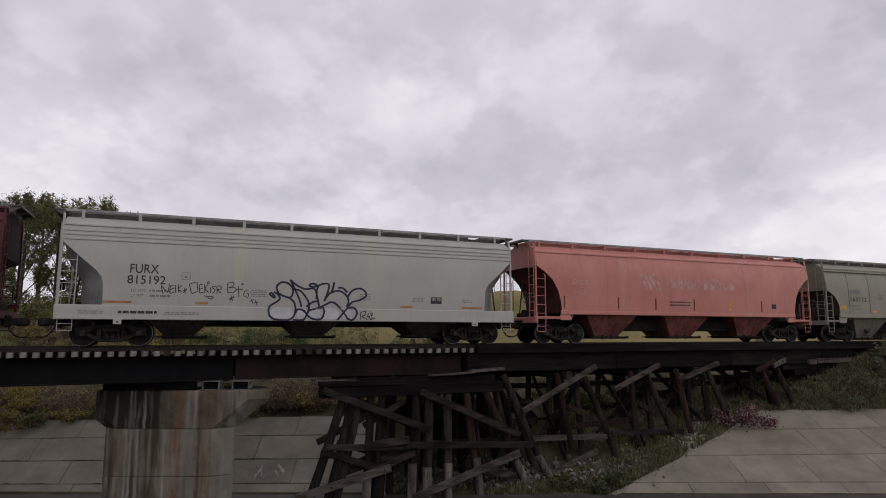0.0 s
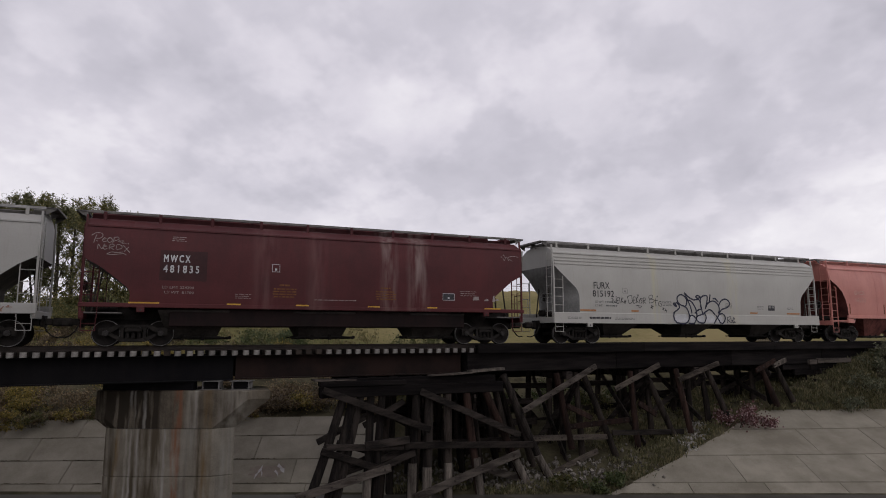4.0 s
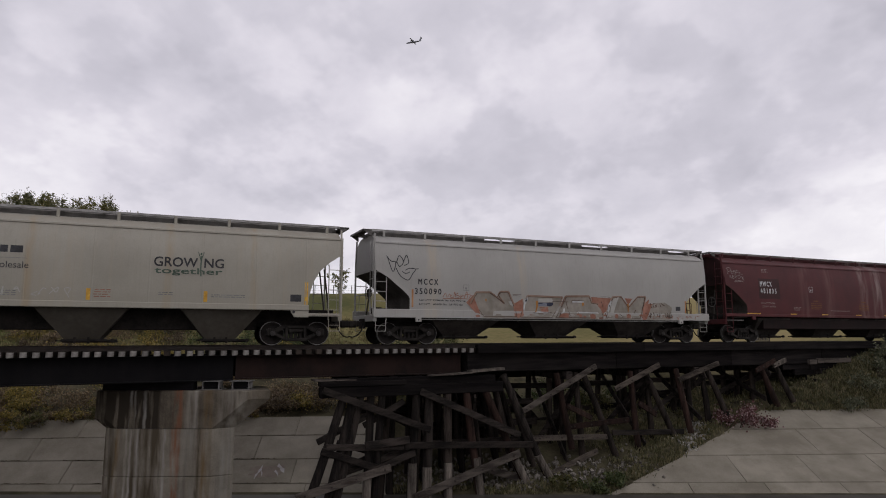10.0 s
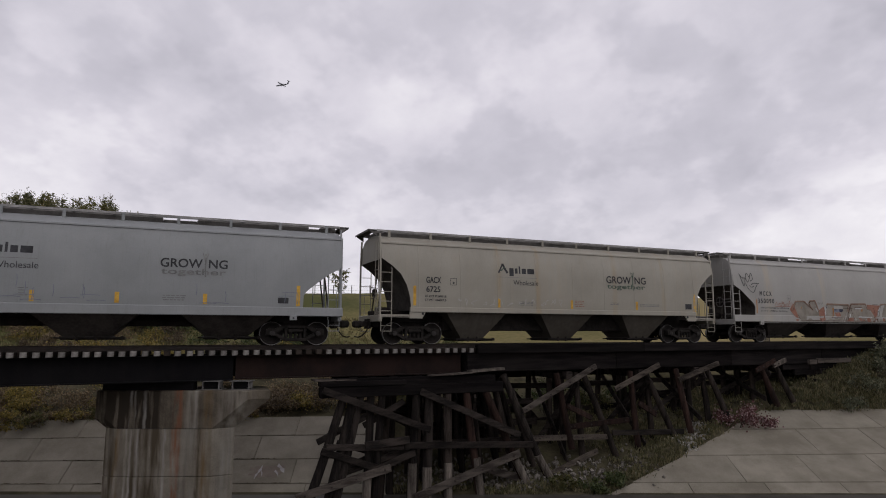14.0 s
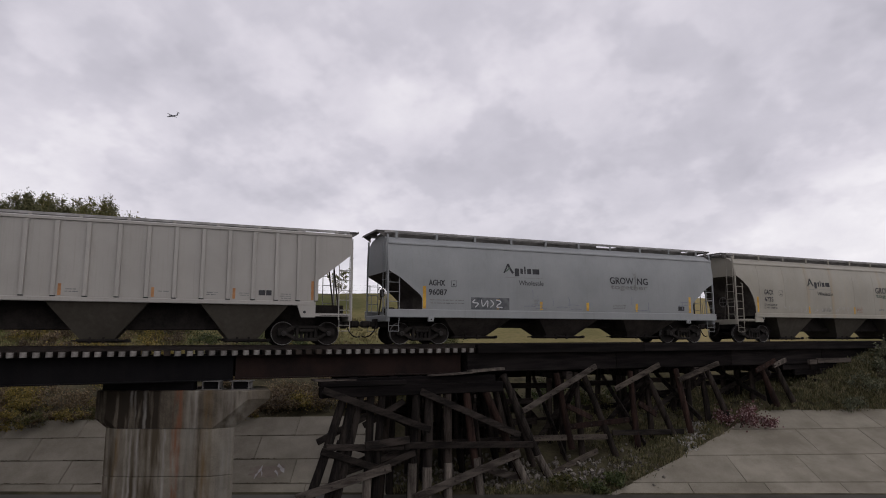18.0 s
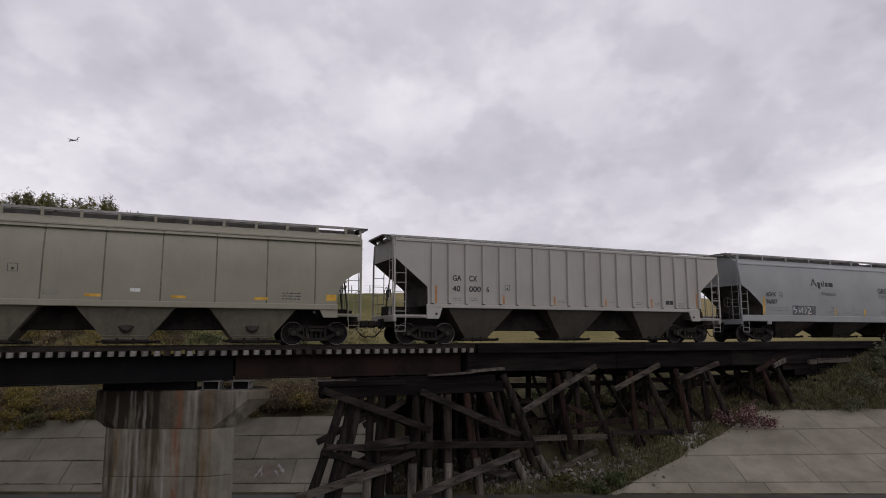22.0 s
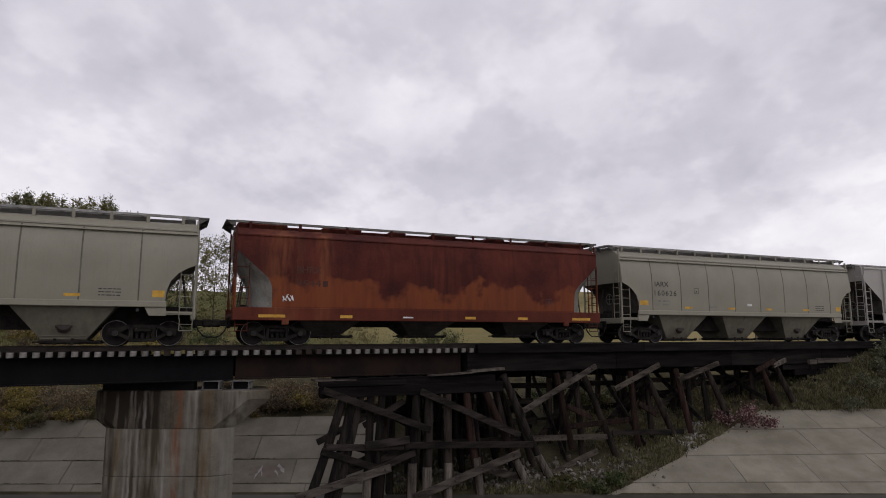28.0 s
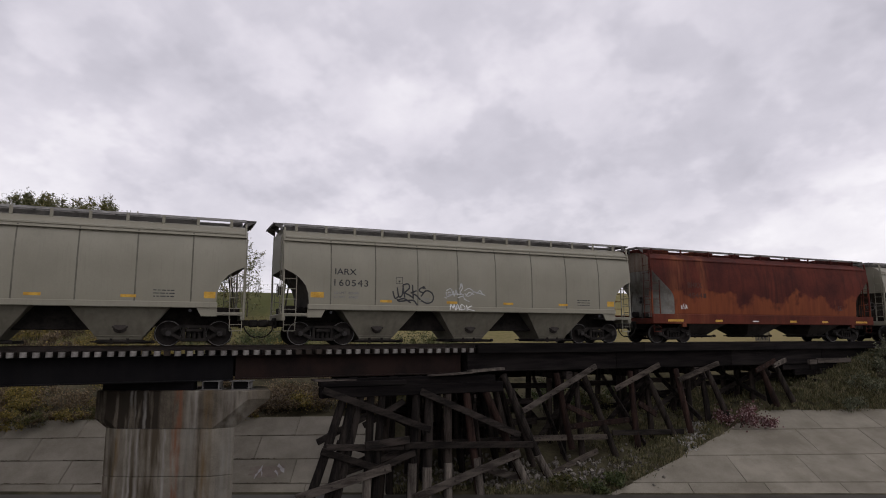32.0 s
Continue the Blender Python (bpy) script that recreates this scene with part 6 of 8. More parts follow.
def wagon_tagged():
    w = Wagon("pale grey covered hopper wagon with tan and red block graffiti", 37.40, 18.1, "flow", PAINT_WHITE)
    c = w.L / 2
    hopper_wagon(w, CUT_LOW, 1.42, (1.10, 1.46, 1.62), ((c - 4.75, c, c + 4.75), 3.5, 1.5, 1.12, 0.30), slits=((5.6, 7.2), (11.0, 12.6), (16.5, 17.6)), step=1.75)
    w.mark("MCCX", 1.95, 2.85, 2.50, 2.74, space=1.5)
    w.mark("350090", 1.80, 3.0, 2.10, 2.34, space=1.35)
    w.mark("LD LMT 223600 lbs 100 950 kg", 2.0, 4.15, 1.80, 1.89, INK, bold=0.003)
    w.mark("LT WT   63400 lbs  28 750 kg", 2.0, 4.0, 1.63, 1.72, INK, bold=0.003)
    w.frame_box(4.05, 4.32, 2.30, 2.56, INK_GREY)
    loops(w, 3.08, 1.96, 1.45, 0.30, ([(0.0, 0.1), (0.08, 0.7), (0.14, 0.1), (0.22, 0.6), (0.26, 0.1)], [(0.3, 0.5), (0.24, 0.2), (0.34, 0.1), (0.38, 0.9), (0.42, 0.1)], [(0.5, 0.8), (0.42, 0.5), (0.54, 0.3), (0.46, 0.05)],
                                       [(0.6, 0.5), (0.56, 0.1), (0.68, 0.5), (0.7, 0.1), (0.78, 1.0), (0.8, 0.1)], [(0.74, 0.6), (0.9, 0.65)], [(0.86, 0.1), (0.92, 0.5), (1.0, 0.2), (0.9, 0.08)], [(0.0, -0.1), (0.5, -0.02), (1.0, -0.1)]), 0.028, INK_RED, "red scrawl")
    # a tangle of thin dark loops sprayed over the notch
    loops(w, 0.55, 2.62, 1.35, 1.1, ([(0.0, 0.95), (0.15, 0.75), (0.3, 0.72), (0.2, 0.35), (0.02, 0.95)], [(0.32, 0.7), (0.42, 0.98), (0.55, 0.75), (0.42, 0.55), (0.34, 0.72)], [(0.55, 0.75), (0.66, 1.0), (0.72, 0.72), (0.58, 0.6)],
                                     [(0.3, 0.5), (0.45, 0.2), (0.7, 0.05), (0.85, 0.3), (0.95, 0.48), (0.75, 0.5), (0.6, 0.42)], [(0.5, 0.38), (0.62, 0.3), (0.76, 0.36)], [(0.95, 0.48), (1.05, 0.5)]), 0.035, INK, "thin dark sprayed loops")
    w.patch(1.66, 1.74, 1.55, 2.30, ORANGE, "worn orange reflector", name="reflector")
    w.patch(16.5, 16.58, 1.5, 2.1, ORANGE, "worn orange reflector", name="reflector")
    w.patch(15.9, 16.2, 1.6, 1.8, INK, name="stencil_panel")
    part("train_line", Shape().rod((1.9, -1.52, 1.05), (w.L - 1.9, -1.52, 1.05), 0.02, n=6), WALKWAY, w.ob)
    # block letters: tan fill, red ground, brown upper edges and thin dark outlines
    blocks = (((4.35, 1.72), (4.66, 2.25), (5.37, 2.27), (6.05, 1.78), (5.74, 2.16), (5.86, 2.30), (6.28, 2.32), (6.66, 1.48), (6.72, 1.14), (4.98, 1.14), (4.70, 1.50)),
              ((6.80, 1.14), (6.90, 1.52), (7.26, 2.16), (9.13, 2.13), (8.92, 1.72), (8.56, 1.14)),
              ((8.66, 1.14), (9.02, 1.72), (9.30, 2.18), (10.63, 2.22), (10.76, 1.90), (11.12, 1.86), (11.42, 1.30), (11.40, 1.14)),
              ((11.50, 1.14), (11.62, 1.60), (11.98, 2.21), (12.49, 2.23), (12.92, 1.71), (13.51, 2.25), (14.00, 2.27), (13.80, 1.60), (13.62, 1.14)))
    grounds = (((4.18, 1.80), (4.52, 2.12), (4.86, 1.30), (4.60, 1.36)), ((6.50, 1.75), (7.00, 2.02), (7.02, 1.14), (6.58, 1.14)), ((10.60, 1.92), (11.10, 2.16), (11.90, 2.14), (11.40, 1.36)), ((13.70, 1.20), (14.02, 1.95), (14.40, 1.90), (14.0, 1.16)))
    for pts, red in zip(blocks, grounds):
        w.blob(red, INK_RED, "red spray ground", 0.005)
        w.blob(pts, INK_TAN, "tan spray fill", 0.009)
        m = (sum(a for a, _ in pts) / len(pts), sum(b for _, b in pts) / len(pts))
        for p, q in zip(pts, pts[1:] + pts[:1]):
            mid = ((p[0] + q[0]) / 2, (p[1] + q[1]) / 2)
            if min(p[1], q[1]) > 1.2:
                w.stroke([p, mid, q], 0.075, INK_RUSSET, "", out=0.012)
            p2, q2 = [(a + (m[0] - a) * 0.05, b + (m[1] - b) * 0.09) for a, b in (p, q)]
            w.stroke([p2, ((p2[0] + q2[0]) / 2, (p2[1] + q2[1]) / 2), q2], 0.024, INK_BROWN, "", out=0.014)
    details = ((INK_AMBER, ((5.1, 1.96), (5.17, 1.95), (5.17, 1.51), (5.1, 1.52))),
               (INK_HAZE, ((7.0, 1.54), (7.09, 1.97), (7.25, 2.11), (7.26, 1.97), (7.13, 1.77), (7.06, 1.46))),
               (INK, ((7.13, 2.02), (7.25, 2.08), (7.21, 1.92), (7.14, 1.85))),
               (INK, ((7.0, 1.64), (7.07, 1.68), (7.05, 1.5), (7.0, 1.51))),
               (INK_AMBER, ((7.68, 1.93), (7.8, 1.93), (7.79, 1.66), (7.68, 1.42), (7.62, 1.42), (7.7, 1.66))),
               (INK_WORN, ((7.81, 2.04), (8.56, 2.06), (8.6, 1.9), (7.81, 1.87))),
               (INK_SKETCH, ((7.81, 1.86), (8.33, 1.86), (8.33, 1.7), (7.81, 1.7))),
               (INK_RED, ((7.87, 1.66), (8.33, 1.67), (8.33, 1.43), (7.98, 1.44), (7.89, 1.56))),
               (INK_BLUE, ((7.81, 1.85), (8.03, 1.85), (8.03, 1.79), (7.81, 1.8))),
               (INK_BLUE, ((8.24, 1.86), (8.61, 1.87), (8.58, 1.61), (8.49, 1.49), (8.4, 1.5), (8.47, 1.67), (8.28, 1.72))),
               (INK_HAZE, ((7.64, 1.42), (7.81, 1.47), (7.98, 1.44), (8.33, 1.44), (8.5, 1.41), (8.33, 1.38), (7.7, 1.37))),
               (INK_RED, ((8.85, 1.2), (9.0, 1.35), (9.14, 1.39), (9.35, 1.35), (9.44, 1.19))),
               (INK_HAZE, ((8.95, 1.37), (9.08, 1.42), (9.17, 1.62), (9.24, 1.62), (9.22, 1.43), (9.13, 1.38))),
               (INK_HAZE, ((9.65, 1.97), (10.31, 1.97), (10.3, 1.9), (9.65, 1.89))),
               (INK_AMBER, ((10.2, 1.92), (10.32, 1.93), (10.32, 1.52), (10.2, 1.53))),
               (INK_HAZE, ((9.85, 1.52), (11.03, 1.53), (11.13, 1.4), (9.94, 1.4))),
               (INK_RED, ((10.73, 2.17), (11.06, 2.17), (11.07, 2.03), (10.91, 1.96), (10.77, 2.01))),
               (INK_RED, ((11.4, 2.05), (11.82, 2.12), (11.8, 1.88), (11.62, 1.48), (11.52, 1.48), (11.44, 1.8))),
               (INK_HAZE, ((11.66, 1.53), (11.71, 1.81), (11.89, 2.06), (11.92, 1.97), (11.8, 1.67), (11.73, 1.47))),
               (INK, ((11.71, 1.75), (11.78, 1.84), (11.81, 1.75), (11.74, 1.68))),
               (INK, ((11.67, 1.58), (11.73, 1.62), (11.73, 1.51), (11.67, 1.5))),
               (INK_WORN, ((12.03, 2.12), (12.36, 2.2), (12.14, 1.75), (12.0, 1.42), (11.8, 1.42), (11.89, 1.81))),
               (INK_RED, ((12.71, 2.16), (13.17, 2.15), (13.01, 1.95), (12.89, 1.88), (12.81, 1.97))),
               (INK_AMBER, ((12.83, 1.9), (12.94, 1.91), (12.94, 1.49), (12.85, 1.47))),
               (INK_RED, ((13.77, 1.67), (13.91, 1.85), (13.97, 1.65), (13.84, 1.46), (13.75, 1.46))),
               (INK_RED, ((13.99, 1.78), (14.27, 1.96), (14.25, 1.82), (14.05, 1.6))),
               (INK_RED, ((10.0, 1.33), (10.09, 1.36), (10.19, 1.32), (10.17, 1.2), (10.02, 1.22))),
               (INK_RED, ((10.62, 1.34), (10.79, 1.37), (10.95, 1.33), (10.92, 1.14), (10.65, 1.16))),
               (INK_RED, ((12.06, 1.36), (12.16, 1.39), (12.27, 1.35), (12.25, 1.18), (12.08, 1.21))),
               (INK_RED, ((12.75, 1.37), (12.89, 1.4), (13.02, 1.36), (13.0, 1.19), (12.78, 1.22))))
    for mat, pts in details:
        w.blob(pts, mat, "", 0.018)
    for wd, pts in ((0.03, ((5.33, 2.22), (5.71, 2.01), (6.08, 1.78))),
                    (0.03, ((5.7, 2.06), (5.78, 2.17), (5.87, 2.26))),
                    (0.022, ((5.75, 2.01), (5.82, 2.12), (5.79, 1.98))),
                    (0.022, ((8.56, 1.92), (9.02, 1.92), (9.43, 1.92))),
                    (0.016, ((6.47, 2.19), (6.72, 2.2), (6.9, 2.19))),
                    (0.016, ((6.47, 2.13), (6.66, 2.14), (6.85, 2.13))),
                    (0.03, ((9.22, 2.12), (9.09, 1.69), (8.92, 1.23))),
                    (0.03, ((9.27, 2.12), (9.37, 1.69), (9.51, 1.25))),
                    (0.022, ((7.52, 1.39), (7.87, 1.38), (8.5, 1.41))),
                    (0.03, ((9.63, 1.99), (9.94, 1.99), (10.32, 1.98))),
                    (0.022, ((9.63, 1.99), (9.64, 1.87), (9.65, 1.86))),
                    (0.03, ((9.85, 1.54), (10.42, 1.54), (11.05, 1.54))),
                    (0.022, ((9.85, 1.54), (9.9, 1.47), (10.0, 1.4))),
                    (0.03, ((11.31, 1.97), (11.44, 1.59), (11.58, 1.2))),
                    (0.016, ((11.24, 2.19), (11.58, 2.2), (11.85, 2.18))),
                    (0.03, ((13.97, 2.31), (13.84, 1.85), (13.69, 1.42))),
                    (0.02, ((12.33, 1.4), (12.46, 1.31), (12.57, 1.19))),
                    (0.022, ((13.21, 1.44), (13.31, 1.55), (13.36, 1.6), (13.34, 1.47)))):
        w.stroke(pts, wd, INK_BROWN, "", out=0.022)
    rng = random.Random(3)
    for k in range(46):
        x, z = rng.uniform(4.6, 15.2), rng.uniform(1.13, 1.34)
        r = rng.uniform(0.04, 0.13)
        w.blob([(x + r * math.cos(a) * 1.3, max(1.12, z + r * 0.6 * math.sin(a))) for a in np.linspace(0, 6.28, 9)[:-1]], rng.choice((INK_RED, INK_TAN, INK_WORN)), "", 0.011)
    w.blob([(13.95, 1.14), (15.5, 1.14), (15.65, 1.75), (15.2, 2.0), (14.5, 1.95), (14.0, 1.7)], INK_TAN, "tan spray fill", 0.006)
    w.blob([(13.75, 1.3), (14.1, 1.5), (14.2, 2.15), (13.9, 1.9)], INK_RED, "red spray ground", 0.008)
    x = 14.1
    while x < 17.3:
        w.stroke([(x + rng.uniform(0, 0.22), 1.17 + rng.uniform(0, 0.2)) for _ in range(4)], 0.022, INK_RED, "red scrawl along the sill")
        x += rng.uniform(0.16, 0.3)
    x = 13.9
    while x < 15.4:
        w.stroke([(x + rng.uniform(0, 0.25), 1.2 + rng.uniform(0, 0.75)) for _ in range(5)], 0.03, INK_BROWN, "brown scrawl")
        x += 0.12
    return w


def slogan(w, x, logo):
    """Maker's plain mark in bars, and the word below it."""
    w.stroke([(x, 3.14), (x + 0.11, 3.34), (x + 0.22, 3.56)], 0.07, logo, "dark slanting bar of the maker's mark", name="mark_bar")
    w.stroke([(x + 0.22, 3.56), (x + 0.33, 3.34), (x + 0.46, 3.14)], 0.10, logo, "dark slanting bar of the maker's mark", name="mark_bar")
    w.stroke([(x + 0.10, 3.22), (x + 0.2, 3.3), (x + 0.33, 3.42)], 0.05, INK_GREEN, "green leaf stroke of the mark", name="mark_bar")
    a = x + 0.56
    for wd, z0, h in ((0.22, 3.02, 0.36), (0.13, 3.14, 0.24), (0.08, 3.14, 0.34), (0.22, 3.14, 0.24), (0.36, 3.14, 0.24)):
        w.patch(a, a + wd, z0, z0 + h, logo, "plain dark bar of the maker's mark", name="mark_bar")
        a += wd + 0.07
    w.mark("Wholesale", x + 0.75, x + 2.05, 2.62, 2.84, logo, bold=0)
    w.patch(x, x + 2.0, 2.95, 2.965, INK_GREY)


def growing(w, x0, x1, z0, z1, leaf):
    """The slogan's word with a sprouting shoot in place of its fifth letter."""
    wide = x1 - x0
    w.mark("GROW", x0, x0 + 0.615 * wide, z0, z1, INK)
    w.mark("NG", x0 + 0.715 * wide, x1, z0, z1, INK)
    m = x0 + 0.665 * wide
    w.stroke([(m + 0.02, z0 - 0.32), (m, z0), (m + 0.01, z1 - 0.06), (m, z1 + 0.10)], 0.05, leaf, "slender green shoot", name="mark_bar")
    for k in (-1, 1):
        w.stroke([(m, z1 - 0.10), (m + k * 0.05, z1 + 0.08), (m + k * 0.10, z1 + 0.24)], 0.028, leaf, "slender green leaf", name="mark_bar")
    w.blob([(m + 0.035 * math.cos(a), z1 + 0.17 + 0.05 * math.sin(a)) for a in np.linspace(0, 6.28, 9)[:-1]], leaf, "green bud", 0.011)


def wagon_cream():
    w = Wagon("cream-white covered hopper wagon with printed slogan and yellow reflectors", 17.75, 18.4, "round", PAINT_CREAM)
    c = w.L / 2
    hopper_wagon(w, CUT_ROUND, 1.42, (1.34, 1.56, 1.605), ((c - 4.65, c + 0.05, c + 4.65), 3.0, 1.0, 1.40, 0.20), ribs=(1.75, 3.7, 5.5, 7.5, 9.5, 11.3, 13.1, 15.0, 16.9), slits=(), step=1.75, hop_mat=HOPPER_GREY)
    w.mark("GACX", 2.08, 2.75, 2.58, 2.84)
    w.mark("6725", 2.08, 2.72, 2.20, 2.44)
    w.frame_box(3.2, 3.5, 2.52, 2.82)
    w.mark("LD LMT 222400 LB", 2.03, 3.0, 1.98, 2.07, INK, bold=0.004)
    w.mark("LT WT  63600 LB", 2.03, 3.0, 1.82, 1.91, INK, bold=0.004)
    slogan(w, 5.55, INK)
    growing(w, 11.42, 13.8, 2.86, 3.20, INK_GREEN)
    w.mark("together", 11.45, 13.75, 2.54, 2.82, INK_GREEN)
    for x, z0, z1 in ((1.5, 1.62, 2.45), (5.5, 1.6, 2.0), (9.35, 1.6, 2.0), (13.15, 1.6, 2.0), (16.85, 1.55, 2.45)):
        w.patch(x, x + 0.13, z0, z1, YELLOW, "yellow reflector", name="reflector")
    w.patch(16.3, 16.72, 1.68, 1.95, INK, name="stencil_panel")
    w.lines(6.6, 7.3, 1.85, 3, INK_GREY, 0.03, 0.07)
    w.lines(9.55, 10.1, 1.95, 4, INK_RED, 0.03, 0.08)
    w.lines(11.6, 12.1, 1.9, 2, INK_GREY, 0.03, 0.07)
    w.lines(13.4, 14.6, 1.85, 2, INK_GREY, 0.035, 0.07)
    rng = random.Random(21)
    x = 3.5
    while x < 9.0:
        w.stroke([(x + rng.uniform(0, 0.3), 1.66 + rng.uniform(0, 0.36)) for _ in range(4)], 0.03, INK_WORN, "washed-out grey scrawl")
        x += rng.uniform(0.28, 0.5)
    return w


def wagon_blue():
    w = Wagon("blue-grey covered hopper wagon with printed slogan and dark tag", -1.80, 18.05, "flow", PAINT_BLUE)
    c = w.L / 2
    hopper_wagon(w, CUT_LOW, 1.42, (1.12, 1.46, 1.62), ((c - 4.75, c, c + 4.75), 3.3, 1.4, 1.12, 0.30), slits=((11.3, 12.5), (16.8, 17.25)), step=1.75)
    w.mark("AGHX", 1.86, 2.6, 2.48, 2.72)
    w.mark("96087", 1.86, 2.7, 2.08, 2.32)
    w.frame_box(2.9, 3.15, 2.45, 2.72)
    w.lines(1.9, 3.5, 1.85, 2, INK_GREY, 0.04, 0.13)
    slogan(w, 5.5, INK)
    growing(w, 11.3, 13.6, 2.84, 3.16, INK_GREY)
    w.mark("together", 11.33, 13.55, 2.52, 2.80, INK_GREY)
    w.patch(3.85, 5.75, 1.50, 2.02, INK_SMOKE, "dark sprayed block", 0.005, "spray_block")
    loops(w, 3.9, 1.55, 1.5, 0.42, ([(0.1, 0.9), (0.02, 0.6), (0.2, 0.5), (0.1, 0.1)], [(0.3, 0.9), (0.35, 0.2), (0.5, 0.8), (0.5, 0.1)], [(0.6, 0.9), (0.7, 0.5), (0.6, 0.1)], [(0.78, 0.9), (0.95, 0.7), (0.8, 0.2), (1.0, 0.1)]), 0.05, INK_SILVER, "silver spray line")
    for x, z0, z1 in ((1.6, 1.5, 2.45), (5.1, 1.52, 1.95), (7.35, 1.52, 1.9), (9.9, 1.52, 1.9), (12.8, 1.52, 1.9), (16.2, 1.5, 2.3)):
        w.patch(x, x + 0.14, z0, z1, YELLOW, "yellow reflector", name="reflector")
    w.patch(15.5, 15.9, 1.6, 1.82, INK, name="stencil_panel")
    rng = random.Random(9)
    for x0, n in ((6.3, 7), (7.9, 6), (12.4, 5), (15.0, 4)):
        for k in range(n):
            a, z = x0 + rng.uniform(0, 1.3), 1.55 + rng.uniform(0, 0.5)
            turn = rng.random() < 0.5
            w.stroke([(a, z), (a + (0.3 if turn else 0.02), z + (0.02 if turn else 0.22)), (a + (0.6 if turn else 0.0), z + (0.0 if turn else 0.4))], 0.022, INK_SKETCH, "pale blue sketched line")
    w.lines(7.0, 7.3, 1.95, 4, INK_GREY, 0.03, 0.08)
    w.lines(11.4, 12.2, 1.8, 3, INK_GREY, 0.03, 0.08)
    return w


def wagon_ribbed():
    w = Wagon("chalky white covered hopper wagon with standing ribs", -21.40, 18.2, "rib", PAINT_RIB)
    c = w.L / 2
    ribs = [1.78, 2.57, 3.38, 4.22, 5.06, 5.92, 6.80, 7.72, 8.68, 9.66, 10.6, 11.52, 12.45, 13.38, 14.28, 15.14, 15.98, 16.7]
    hopper_wagon(w, CUT_RIB, 1.62, (1.54, 1.70, 1.56), ((c - 4.95, c, c + 4.95), 3.3, 1.0, 1.6, 0.20), ribs=ribs, slits=((16.4, 17.6),), step=1.45, hop_mat=HOPPER_GREY)
    for body, x0, x1, z0, z1 in (("GA", 2.73, 3.14, 2.72, 2.96), ("CX", 3.52, 3.90, 2.72, 2.96), ("40", 2.72, 3.08, 2.26, 2.50), ("000", 3.52, 4.08, 2.26, 2.50), ("6", 4.36, 4.49, 2.26, 2.50)):
        w.mark(body, x0, x1, z0, z1)
    w.frame_box(5.30, 5.54, 2.35, 2.62)
    for x, z0, z1 in ((1.91, 1.75, 2.5), (5.18, 1.75, 2.15), (7.86, 1.75, 2.15), (10.76, 1.75, 2.1), (13.55, 1.75, 2.15), (16.5, 1.75, 2.5)):
        w.patch(x, x + 0.10, z0, z1, ORANGE, "worn orange reflector", name="reflector")
    w.patch(14.5, 14.75, 1.9, 2.1, INK, name="stencil_panel")
    w.patch(14.78, 14.98, 1.9, 2.1, INK, name="stencil_panel")
    for x, r in ((2.72, 2), (3.52, 2), (8.05, 2), (10.95, 1), (12.62, 2), (13.75, 2), (15.3, 4)):
        w.lines(x, x + 0.42, 1.95, r, INK_GREY, 0.03, 0.08)
    return w


